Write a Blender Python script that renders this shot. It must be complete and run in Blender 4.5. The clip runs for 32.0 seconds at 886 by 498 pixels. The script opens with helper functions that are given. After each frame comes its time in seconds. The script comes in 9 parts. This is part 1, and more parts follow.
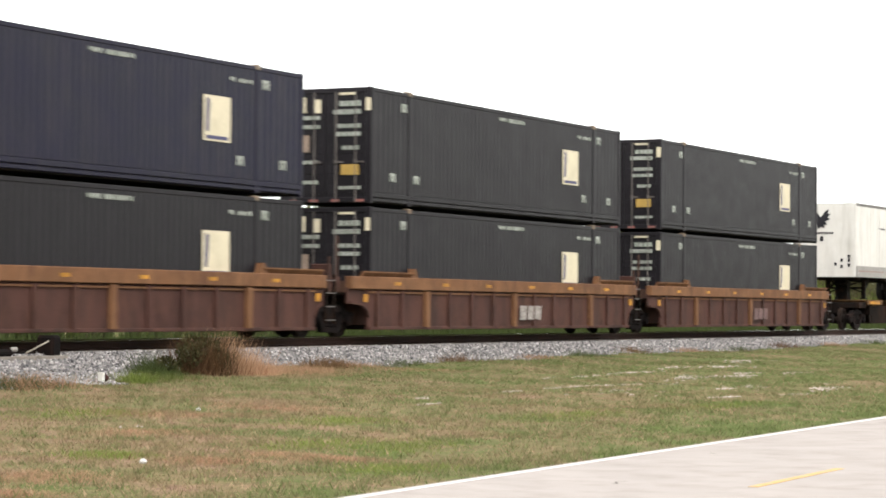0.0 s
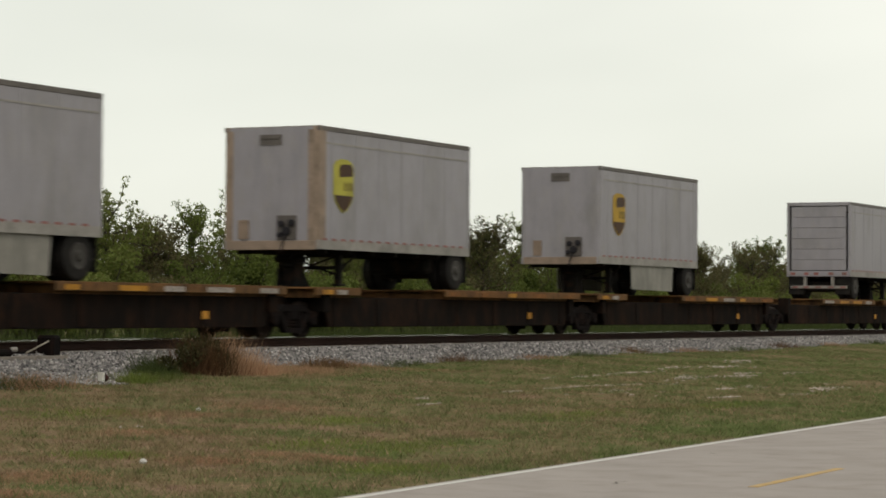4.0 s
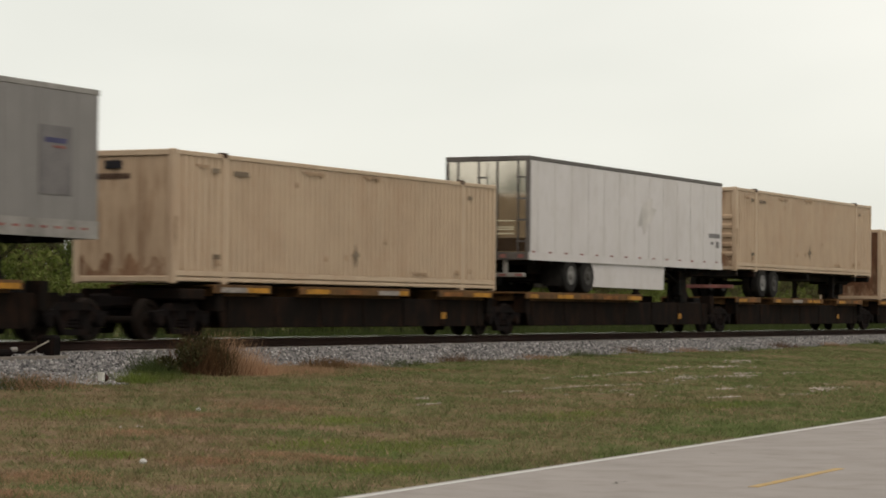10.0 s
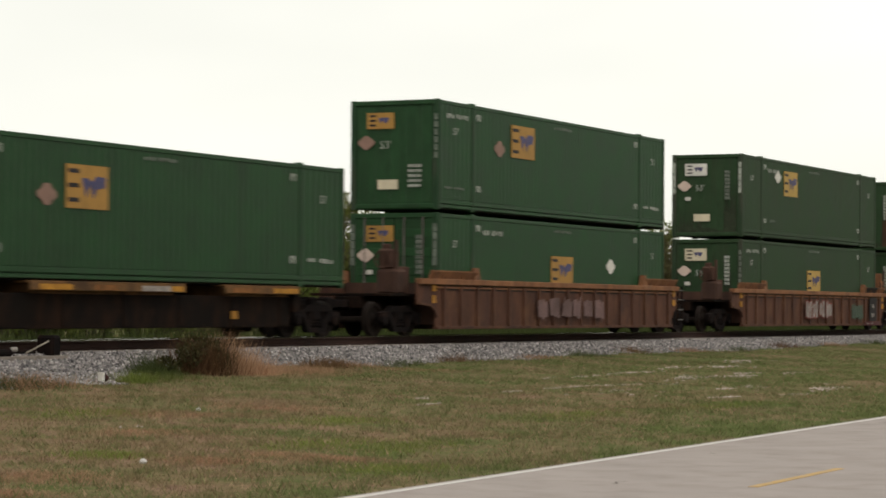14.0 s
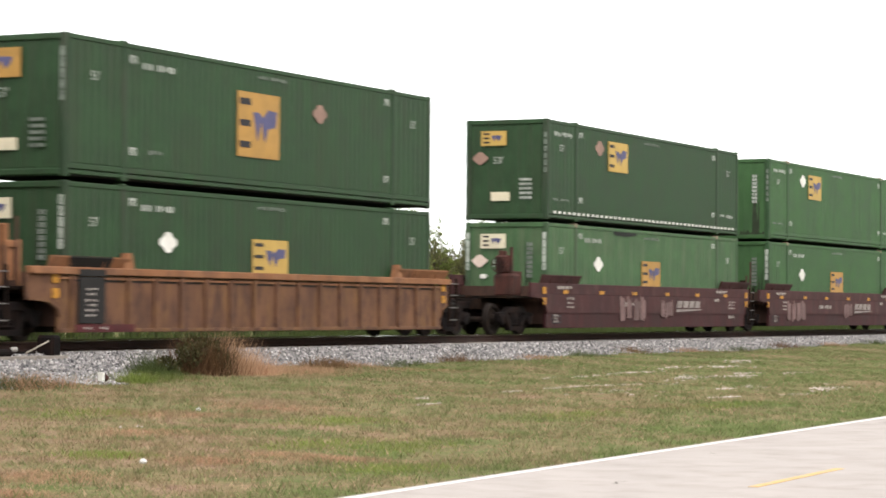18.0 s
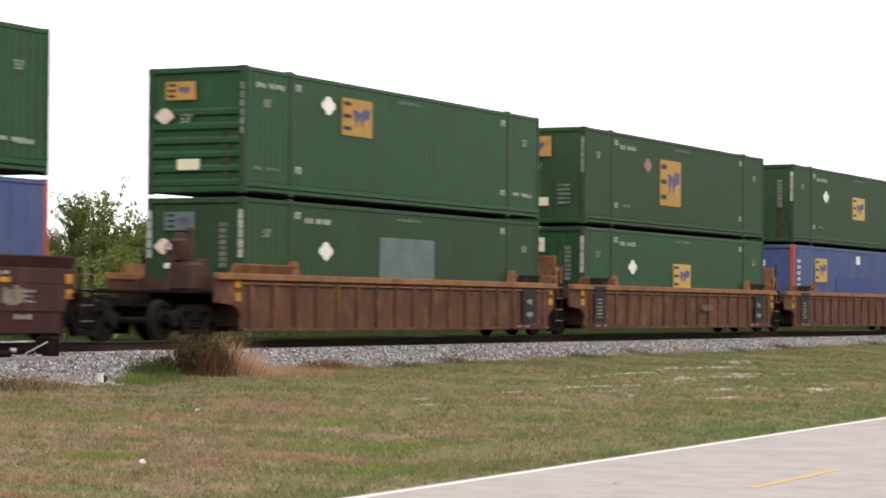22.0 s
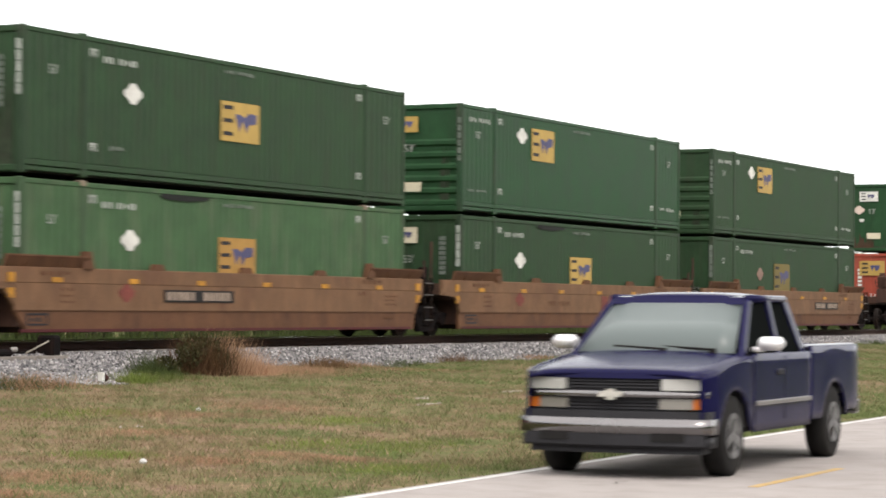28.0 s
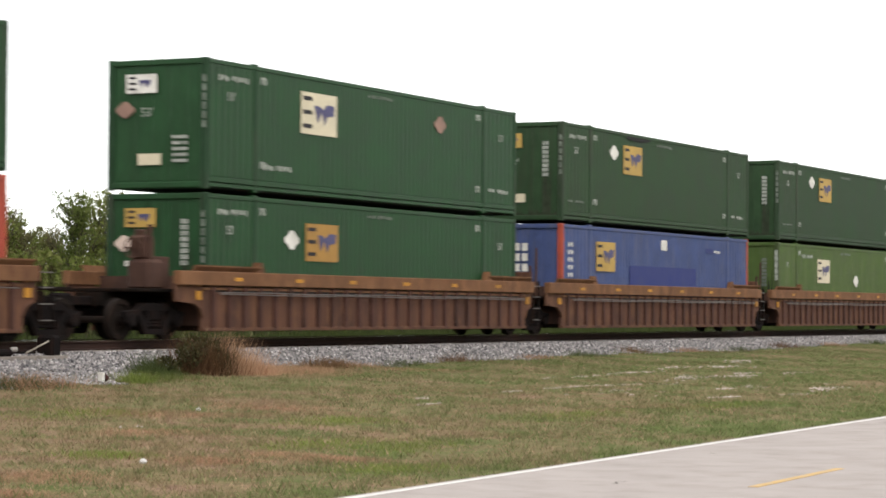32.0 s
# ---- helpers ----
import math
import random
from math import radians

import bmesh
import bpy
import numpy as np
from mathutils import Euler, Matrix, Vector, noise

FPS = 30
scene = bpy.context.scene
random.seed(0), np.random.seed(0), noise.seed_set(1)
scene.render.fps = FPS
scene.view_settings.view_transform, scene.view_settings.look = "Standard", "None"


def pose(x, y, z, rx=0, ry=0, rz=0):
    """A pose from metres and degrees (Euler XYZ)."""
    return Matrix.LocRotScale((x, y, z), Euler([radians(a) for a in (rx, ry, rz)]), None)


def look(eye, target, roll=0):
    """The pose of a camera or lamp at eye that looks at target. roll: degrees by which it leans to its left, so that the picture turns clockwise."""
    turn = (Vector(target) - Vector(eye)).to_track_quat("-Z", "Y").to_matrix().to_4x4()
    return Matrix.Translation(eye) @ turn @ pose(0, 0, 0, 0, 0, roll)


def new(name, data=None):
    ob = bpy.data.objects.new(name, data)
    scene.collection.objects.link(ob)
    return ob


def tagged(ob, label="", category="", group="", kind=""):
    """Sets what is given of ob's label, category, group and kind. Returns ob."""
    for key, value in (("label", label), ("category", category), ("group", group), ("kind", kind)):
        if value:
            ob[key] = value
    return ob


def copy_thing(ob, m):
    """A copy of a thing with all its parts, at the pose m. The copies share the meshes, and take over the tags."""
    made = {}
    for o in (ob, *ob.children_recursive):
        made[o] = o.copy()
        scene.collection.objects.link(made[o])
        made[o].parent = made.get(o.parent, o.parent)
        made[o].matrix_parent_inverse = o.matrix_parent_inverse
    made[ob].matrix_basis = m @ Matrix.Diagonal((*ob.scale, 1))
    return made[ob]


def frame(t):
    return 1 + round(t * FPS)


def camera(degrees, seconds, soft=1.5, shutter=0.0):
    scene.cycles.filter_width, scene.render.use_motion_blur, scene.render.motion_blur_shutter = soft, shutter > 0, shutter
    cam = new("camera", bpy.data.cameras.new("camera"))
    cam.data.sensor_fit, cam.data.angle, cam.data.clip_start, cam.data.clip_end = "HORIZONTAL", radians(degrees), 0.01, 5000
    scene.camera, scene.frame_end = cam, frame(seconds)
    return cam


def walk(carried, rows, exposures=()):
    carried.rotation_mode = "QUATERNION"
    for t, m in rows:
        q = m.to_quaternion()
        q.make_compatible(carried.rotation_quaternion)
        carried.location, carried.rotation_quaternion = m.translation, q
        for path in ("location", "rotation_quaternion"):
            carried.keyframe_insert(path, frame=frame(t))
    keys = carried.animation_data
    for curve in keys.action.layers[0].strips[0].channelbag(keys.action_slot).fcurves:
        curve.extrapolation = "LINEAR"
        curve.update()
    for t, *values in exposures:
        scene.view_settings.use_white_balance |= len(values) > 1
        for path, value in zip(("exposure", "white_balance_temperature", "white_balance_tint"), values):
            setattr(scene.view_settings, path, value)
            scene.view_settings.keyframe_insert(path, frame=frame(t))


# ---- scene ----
# ---- camera: on a tripod beside the road, 1.6 m above it; x runs along the track, y across it ----
CAM_YAW, CAM_PITCH, CAM_ROLL = -63.603, 1.430, 0.400


def stand(yaw=0.0, pitch=0.0):
    return (pose(0, 0, 1.6, 0, 0, CAM_YAW + yaw) @ pose(0, 0, 0, 90 + CAM_PITCH + pitch) @ pose(0, 0, 0, 0, 0, CAM_ROLL))


cam = camera(20.58, 32.0, soft=1.7, shutter=0.3)
walk(cam, [(0.0, stand()), (20.9, stand()), (21.5, stand(0, -0.06)), (22.0, stand(-0.026, 0.02)),
           (22.5, stand(-0.026, 0)), (23.0, stand(0, 0.04)), (23.5, stand(-0.01, -0.015)), (24.0, stand()), (32.0, stand())],
     exposures=[(0.0, 1.15, 6400, 10), (1.0, 1.03, 6400, 10), (2.0, 0.16, 6950, 9), (2.5, -0.2, 6800, 8), (3.0, -0.28, 6800, 7), (4.0, -0.33, 6800, 6), (7.0, -0.2, 6800, 6), (8.0, -0.42, 6800, 7), (9.0, -0.3, 6800, 8), (10.0, -0.33, 6800, 9),
                (11.0, -0.25, 6850, 10), (12.0, -0.33, 6900, 10), (13.5, -0.28, 6900, 10), (15.5, 0.75, 6400, 10), (16.2, 0.85, 6400, 10), (17.0, 1.15, 6600, 11), (18.0, 1.12, 6400, 11), (19.0, 0.78, 6400, 12), (20.0, 1.1, 6400, 12), (21.0, 0.95, 6400, 12),
                (22.0, 0.75, 6400, 12), (23.0, 1.1, 6400, 12), (24.0, 1.0, 6400, 12), (25.0, 0.72, 6400, 12), (28.0, 0.85, 6400, 12), (29.0, 1.1, 6400, 12), (30.0, 0.87, 6400, 12), (31.0, 0.62, 6400, 12), (32.0, 0.68, 6400, 12)])

# ---- overcast sky and a veiled sun ----
SUN_AZ, SUN_EL = radians(222), radians(52)
world = bpy.data.worlds.new("overcast_sky")
scene.world = world
world.use_nodes = True
wn, wl = world.node_tree.nodes, world.node_tree.links
wn.clear()
w_out, w_bg, w_sky = wn.new("ShaderNodeOutputWorld"), wn.new("ShaderNodeBackground"), wn.new("ShaderNodeTexSky")
w_sky.sky_type, w_sky.sun_disc, w_sky.sun_elevation, w_sky.sun_rotation = "NISHITA", False, SUN_EL, SUN_AZ
w_mul, w_mix, w_cloud = wn.new("ShaderNodeVectorMath"), wn.new("ShaderNodeMix"), wn.new("ShaderNodeTexNoise")
w_co, w_map, w_ramp = wn.new("ShaderNodeTexCoord"), wn.new("ShaderNodeMapping"), wn.new("ShaderNodeValToRGB")
w_mul.operation, w_mul.inputs[1].default_value = "SCALE", (0, 0, 0)
w_mul.inputs["Scale"].default_value = 0.10
w_mix.data_type, w_mix.inputs["Factor"].default_value = "RGBA", 0.93
w_map.inputs["Scale"].default_value = (1.0, 1.0, 3.0)
w_cloud.inputs["Scale"].default_value, w_cloud.inputs["Detail"].default_value = 2.2, 4
w_ramp.color_ramp.elements[0].position, w_ramp.color_ramp.elements[0].color = 0.3, (0.80, 0.82, 0.78, 1)
w_ramp.color_ramp.elements[1].position, w_ramp.color_ramp.elements[1].color = 0.7, (0.98, 0.99, 0.95, 1)
wl.new(w_co.outputs["Generated"], w_map.inputs["Vector"])
wl.new(w_map.outputs["Vector"], w_cloud.inputs["Vector"])
wl.new(w_cloud.outputs["Fac"], w_ramp.inputs["Fac"])
wl.new(w_sky.outputs["Color"], w_mul.inputs[0])
wl.new(w_mul.outputs["Vector"], w_mix.inputs["A"])
wl.new(w_ramp.outputs["Color"], w_mix.inputs["B"])
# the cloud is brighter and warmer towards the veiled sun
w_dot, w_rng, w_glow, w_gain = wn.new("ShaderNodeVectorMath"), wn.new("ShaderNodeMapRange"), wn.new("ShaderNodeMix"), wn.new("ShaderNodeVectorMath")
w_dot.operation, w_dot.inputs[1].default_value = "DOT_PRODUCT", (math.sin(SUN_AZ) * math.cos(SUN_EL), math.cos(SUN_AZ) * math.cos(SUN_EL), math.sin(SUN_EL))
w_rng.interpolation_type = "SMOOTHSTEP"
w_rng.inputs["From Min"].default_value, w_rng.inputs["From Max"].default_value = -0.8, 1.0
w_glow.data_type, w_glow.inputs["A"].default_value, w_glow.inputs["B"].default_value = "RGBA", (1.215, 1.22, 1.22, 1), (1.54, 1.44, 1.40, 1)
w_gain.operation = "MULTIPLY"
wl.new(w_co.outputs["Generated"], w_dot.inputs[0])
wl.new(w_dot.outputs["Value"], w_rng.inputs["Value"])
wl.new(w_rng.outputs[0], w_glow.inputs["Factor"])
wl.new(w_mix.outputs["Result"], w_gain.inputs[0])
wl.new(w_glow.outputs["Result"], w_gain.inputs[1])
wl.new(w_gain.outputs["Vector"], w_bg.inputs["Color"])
w_bg.inputs["Strength"].default_value = 1.0
wl.new(w_bg.outputs["Background"], w_out.inputs["Surface"])
sun = new("sun", bpy.data.lights.new("sun", "SUN"))
sun.data.energy, sun.data.angle, sun.data.color = 1.0, radians(25), (1.0, 0.92, 0.83)
sun.matrix_world = look((30 * math.sin(SUN_AZ), 30 * math.cos(SUN_AZ), 30 * math.tan(SUN_EL)), (0, 0, 0))


# ---- materials ----
MATS = {}


def mat(name, col, rough=0.6, metal=0.0, var=0.18, scale=1.5, fine=25.0, bump=0.15, dirt=None, amount=0.35, streak=1.0, coat=0.0, spec=0.15, wear=None):
    """Painted or raw surface: two scales of variation, stains of a colour of their own, fine relief."""
    if name in MATS:
        return MATS[name]
    m = bpy.data.materials.new(name)
    m.use_nodes = True
    n, l = m.node_tree.nodes, m.node_tree.links
    p = n["Principled BSDF"]
    co, info, add = n.new("ShaderNodeTexCoord"), n.new("ShaderNodeObjectInfo"), n.new("ShaderNodeVectorMath")
    sc = n.new("ShaderNodeMath")
    sc.operation, sc.inputs[1].default_value = "MULTIPLY", 37.0
    l.new(info.outputs["Random"], sc.inputs[0])
    l.new(co.outputs["Object"], add.inputs[0])
    l.new(sc.outputs[0], add.inputs[1])
    big, small = n.new("ShaderNodeTexNoise"), n.new("ShaderNodeTexNoise")
    big.inputs["Scale"].default_value, big.inputs["Detail"].default_value = scale, 3
    small.inputs["Scale"].default_value, small.inputs["Detail"].default_value = fine, 2
    l.new(add.outputs[0], big.inputs["Vector"])
    l.new(add.outputs[0], small.inputs["Vector"])
    hue = n.new("ShaderNodeHueSaturation")
    hue.inputs["Color"].default_value = (*col, 1)
    v1, v2 = n.new("ShaderNodeMapRange"), n.new("ShaderNodeMapRange")
    v1.inputs["From Min"].default_value, v1.inputs["From Max"].default_value = 0.3, 0.7
    v1.inputs["To Min"].default_value, v1.inputs["To Max"].default_value = 1 - var, 1 + var
    v2.inputs["From Min"].default_value, v2.inputs["From Max"].default_value = 0.3, 0.7
    v2.inputs["To Min"].default_value, v2.inputs["To Max"].default_value = 1 - var * 0.5, 1 + var * 0.5
    mul = n.new("ShaderNodeMath")
    mul.operation = "MULTIPLY"
    l.new(big.outputs["Fac"], v1.inputs["Value"])
    l.new(small.outputs["Fac"], v2.inputs["Value"])
    l.new(v1.outputs[0], mul.inputs[0])
    l.new(v2.outputs[0], mul.inputs[1])
    l.new(mul.outputs[0], hue.inputs["Value"])
    out = hue.outputs["Color"]
    if dirt:
        mp, dn, dr, mix = n.new("ShaderNodeMapping"), n.new("ShaderNodeTexNoise"), n.new("ShaderNodeMapRange"), n.new("ShaderNodeMix")
        mp.inputs["Scale"].default_value = (1, 1, 1 / streak)
        dn.inputs["Scale"].default_value, dn.inputs["Detail"].default_value = scale * 2.2, 6
        dr.inputs["From Min"].default_value, dr.inputs["From Max"].default_value = 0.48, 0.78
        dr.inputs["To Max"].default_value = amount
        mix.data_type, mix.inputs["B"].default_value = "RGBA", (*dirt, 1)
        l.new(add.outputs[0], mp.inputs["Vector"])
        l.new(mp.outputs[0], dn.inputs["Vector"])
        l.new(dn.outputs["Fac"], dr.inputs["Value"])
        l.new(dr.outputs[0], mix.inputs["Factor"])
        l.new(out, mix.inputs["A"])
        out = mix.outputs["Result"]
    if wear:
        for k, (wcol, wamt, wscale) in enumerate(wear):
            wn_, wr, wx, sh = n.new("ShaderNodeTexNoise"), n.new("ShaderNodeMapRange"), n.new("ShaderNodeMix"), n.new("ShaderNodeMapping")
            sh.inputs["Location"].default_value, sh.inputs["Scale"].default_value = (7.3 * k, 3.1, 5.7), (1, 1, 0.45)
            wn_.inputs["Scale"].default_value, wn_.inputs["Detail"].default_value, wn_.inputs["Roughness"].default_value = wscale, 8, 0.7
            wr.inputs["From Min"].default_value, wr.inputs["From Max"].default_value, wr.inputs["To Max"].default_value = 0.50, 0.64, wamt
            wx.data_type, wx.inputs["B"].default_value = "RGBA", (*wcol, 1)
            l.new(add.outputs[0], sh.inputs["Vector"])
            l.new(sh.outputs[0], wn_.inputs["Vector"])
            l.new(wn_.outputs["Fac"], wr.inputs["Value"])
            l.new(wr.outputs[0], wx.inputs["Factor"])
            l.new(out, wx.inputs["A"])
            out = wx.outputs["Result"]
    l.new(out, p.inputs["Base Color"])
    rr = n.new("ShaderNodeMapRange")
    rr.inputs["To Min"].default_value, rr.inputs["To Max"].default_value = max(0.02, rough - 0.12), min(1, rough + 0.12)
    l.new(big.outputs["Fac"], rr.inputs["Value"])
    l.new(rr.outputs[0], p.inputs["Roughness"])
    p.inputs["Metallic"].default_value = metal
    p.inputs["Coat Weight"].default_value = coat
    p.inputs["Specular IOR Level"].default_value = spec
    if bump:
        b = n.new("ShaderNodeBump")
        b.inputs["Strength"].default_value, b.inputs["Distance"].default_value = bump, 0.01
        l.new(small.outputs["Fac"], b.inputs["Height"])
        l.new(b.outputs[0], p.inputs["Normal"])
    MATS[name] = m
    return m


def glass(name, tint, rough=0.03, clear=0.0, spec=0.5):
    m = bpy.data.materials.new(name)
    m.use_nodes = True
    p = m.node_tree.nodes["Principled BSDF"]
    p.inputs["Base Color"].default_value = (*tint, 1)
    p.inputs["Roughness"].default_value, p.inputs["IOR"].default_value = rough, 1.5
    p.inputs["Transmission Weight"].default_value, p.inputs["Specular IOR Level"].default_value = clear, spec
    MATS[name] = m
    return m


RUST, GRIME, DUST = (0.0826, 0.0361, 0.0181), (0.0155, 0.0139, 0.0124), (0.1651, 0.1445, 0.1135)
m_beige_end = mat("rusty_beige_paint", (0.41, 0.305, 0.215), 0.6, var=0.08, dirt=(0.15, 0.075, 0.038), amount=0.8, streak=4, scale=1.5)
greens = {"dark": mat("green_paint_dark", (0.0131, 0.0320, 0.0167), 0.6, dirt=GRIME, amount=0.5, streak=7),
          "mid": mat("green_paint", (0.0195, 0.0446, 0.0194), 0.6, dirt=(0.0258, 0.031, 0.0186), amount=0.65, streak=7),
          "deep": mat("green_paint_deep", (0.0143, 0.0487, 0.0186), 0.5, dirt=(0.016, 0.030, 0.016), amount=0.5, streak=7),
          "fresh": mat("green_paint_fresh", (0.0341, 0.0805, 0.0299), 0.6, dirt=(0.0258, 0.0439, 0.0248), amount=0.6, streak=7),
          "pale": mat("green_paint_faded", (0.0423, 0.0867, 0.0392), 0.65, dirt=DUST, amount=0.25, streak=6),
          "olive": mat("green_paint_olive", (0.0516, 0.0877, 0.0232), 0.6, dirt=DUST, amount=0.2, streak=6),
          "black": mat("charcoal_paint", (0.0092, 0.0081, 0.0106), 0.5, dirt=(0.0240, 0.0230, 0.0275), amount=0.3, streak=6),
          "navy": mat("navy_paint", (0.0075, 0.0070, 0.0190), 0.5, dirt=DUST, amount=0.06, streak=6),
          "blue": mat("blue_paint", (0.0439, 0.0645, 0.1548), 0.6, dirt=DUST, amount=0.3, streak=5),
          "red": mat("orange_red_paint", (0.2683, 0.0542, 0.0335), 0.6, dirt=DUST, amount=0.2, streak=5),
          "beige": mat("beige_paint", (0.455, 0.355, 0.262), 0.55, var=0.05, dirt=(0.30, 0.19, 0.12), amount=0.25, streak=6, scale=1.6, wear=[((0.40, 0.285, 0.20), 0.55, 0.45), ((0.50, 0.40, 0.30), 0.4, 0.8)])}
m_letter = mat("faded_white_lettering", (0.2944, 0.3174, 0.2898), 0.7, var=0.2, dirt=(0.048, 0.088, 0.048), amount=0.6, scale=4)
m_white = mat("white_marking", (0.5616, 0.5616, 0.5304), 0.6, var=0.1, dirt=DUST, amount=0.4)
m_yellow = mat("yellow_marking", (0.3694, 0.2495, 0.0713), 0.6, var=0.1, dirt=GRIME, amount=0.15)
m_orange = mat("amber_marking", (0.3113, 0.1788, 0.0497), 0.6, var=0.1, dirt=GRIME, amount=0.25)
m_cream = mat("cream_marking", (0.525, 0.48, 0.36), 0.6, var=0.1, dirt=GRIME, amount=0.15)
m_umber = mat("faded_umber_marking", (0.1342, 0.1032, 0.031), 0.6, var=0.1)
m_greypatch = mat("grey_patch", (0.0877, 0.1135, 0.1135), 0.6)
m_bluepatch = mat("blue_patch", (0.012, 0.022, 0.125), 0.5, var=0.08)
m_redpatch = mat("bright_red_patch", (0.36, 0.018, 0.016), 0.5, var=0.08)
m_ink = mat("dark_ink", (0.0172, 0.0165, 0.0206), 0.6)
m_inkblue = mat("blue_ink", (0.065, 0.065, 0.135), 0.6)
m_letterdim = mat("dim_lettering", (0.129, 0.1496, 0.129), 0.7, var=0.25, dirt=(0.031, 0.0464, 0.031), amount=0.8, scale=5)
m_stencil = mat("worn_stencil", (0.2787, 0.2555, 0.24), 0.7, var=0.2, dirt=(0.0413, 0.0258, 0.0206), amount=0.8, scale=6)
m_grimerun = mat("dark_grime", (0.024, 0.034, 0.02), 0.8, var=0.3, dirt=(0.03, 0.03, 0.022), amount=0.6, scale=5)
m_maroonband = mat("maroon_band", (0.0593, 0.0114, 0.0134), 0.6, dirt=GRIME, amount=0.5)
m_cast = mat("tan_casting", (0.1754, 0.1393, 0.1032), 0.7, dirt=RUST, amount=0.6)
m_pinkhex = mat("faded_sign", (0.2167, 0.1393, 0.1135), 0.7)
m_palepink = mat("faded_pink_sign", (0.5, 0.41, 0.36), 0.7, var=0.15)
m_darkpatch = mat("near_black_patch", (0.0103, 0.0114, 0.0103), 0.7)
# wagons
m_wellbrown = mat("weathered_brown_steel", (0.0611, 0.0286, 0.023), 0.8, dirt=GRIME, amount=0.6, streak=4, scale=1.2, wear=[((0.022, 0.011, 0.010), 0.7, 0.9), ((0.085, 0.040, 0.026), 0.5, 2.2)])
m_wellchord = mat("faded_orange_steel", (0.1362, 0.0681, 0.0341), 0.8, dirt=RUST, amount=0.6, streak=1, wear=[((0.075, 0.036, 0.022), 0.7, 1.2), ((0.21, 0.11, 0.055), 0.5, 2.5)])
m_ochretop = mat("rubbed_ochre_steel", (0.185, 0.086, 0.042), 0.8, dirt=(0.07, 0.036, 0.024), amount=0.7, streak=1, wear=[((0.085, 0.045, 0.032), 0.7, 1.2), ((0.24, 0.13, 0.075), 0.5, 2.5)])
m_russet = mat("russet_steel", (0.0796, 0.0376, 0.0251), 0.8, dirt=(0.031, 0.0181, 0.0144), amount=0.85, streak=4, scale=1.2, wear=[((0.045, 0.025, 0.022), 0.75, 0.9), ((0.13, 0.065, 0.035), 0.5, 2.2)])
m_sienna = mat("sienna_steel", (0.0834, 0.0365, 0.0219), 0.8, dirt=(0.0439, 0.0232, 0.0155), amount=0.8, streak=4, scale=1.2, wear=[((0.055, 0.030, 0.024), 0.75, 0.9), ((0.16, 0.085, 0.035), 0.6, 2.2), ((0.04, 0.022, 0.02), 0.7, 4.0)])
m_ochre = mat("ochre_steel", (0.118, 0.06, 0.035), 0.8, dirt=(0.0439, 0.0232, 0.0155), amount=0.8, streak=4, scale=1.2, wear=[((0.055, 0.030, 0.024), 0.75, 0.9), ((0.16, 0.085, 0.035), 0.6, 2.2), ((0.04, 0.022, 0.02), 0.7, 4.0)])
m_maroonlow = mat("dark_maroon_steel", (0.036, 0.0115, 0.0125), 0.75, dirt=GRIME, amount=0.5, streak=4, wear=[((0.022, 0.010, 0.011), 0.7, 0.8), ((0.055, 0.018, 0.018), 0.5, 2.2)])
m_maroon = mat("maroon_steel", (0.0444, 0.017, 0.0175), 0.75, dirt=GRIME, amount=0.6, streak=4, wear=[((0.030, 0.012, 0.014), 0.7, 0.8), ((0.075, 0.036, 0.034), 0.5, 2.4)])
m_tan = mat("tan_steel", (0.134, 0.076, 0.043), 0.75, dirt=RUST, amount=0.4, streak=4, wear=[((0.095, 0.048, 0.030), 0.7, 0.7), ((0.19, 0.105, 0.058), 0.45, 2.0)])
m_tanlow = mat("brown_lower_steel", (0.098, 0.049, 0.027), 0.8, dirt=RUST, amount=0.4, wear=[((0.060, 0.030, 0.020), 0.7, 0.9), ((0.13, 0.062, 0.032), 0.5, 2.0)])
m_umberst = mat("umber_steel", (0.0542, 0.0294, 0.0227), 0.8, dirt=GRIME, amount=0.6, streak=4, wear=[((0.022, 0.014, 0.012), 0.7, 0.9), ((0.085, 0.045, 0.028), 0.5, 2.2)])
m_spine = mat("black_brown_steel", (0.0076, 0.0062, 0.0055), 0.9, dirt=(0.0482, 0.022, 0.0124), amount=0.15, streak=2, spec=0.05, wear=[((0.040, 0.018, 0.010), 0.3, 0.8), ((0.06, 0.026, 0.012), 0.2, 3.0)])
m_rustside = mat("orange_brown_steel", (0.0911, 0.0444, 0.0285), 0.8, dirt=(0.0361, 0.0206, 0.0155), amount=0.85, streak=4, scale=1.2, wear=[((0.045, 0.024, 0.020), 0.75, 0.9), ((0.15, 0.075, 0.038), 0.5, 2.2)])
m_deck = mat("worn_deck_steel", (0.118, 0.064, 0.027), 0.85, dirt=GRIME, amount=0.7, wear=[((0.16, 0.075, 0.028), 0.7, 1.0), ((0.03, 0.02, 0.015), 0.7, 2.5)])
m_rustlip = mat("bare_rusty_edge", (0.19, 0.085, 0.030), 0.85, var=0.3, dirt=GRIME, amount=0.6, scale=3)
m_truck = mat("cast_steel_black", (0.0071, 0.0058, 0.0058), 0.9, dirt=RUST, amount=0.15, spec=0.06)
m_wheel = mat("wheel_steel", (0.0129, 0.0103, 0.009), 0.75, metal=0.1, dirt=RUST, amount=0.15, spec=0.06)
m_tread = mat("polished_steel", (0.8, 0.79, 0.78), 0.18, metal=1.0, var=0.04, bump=0.0)
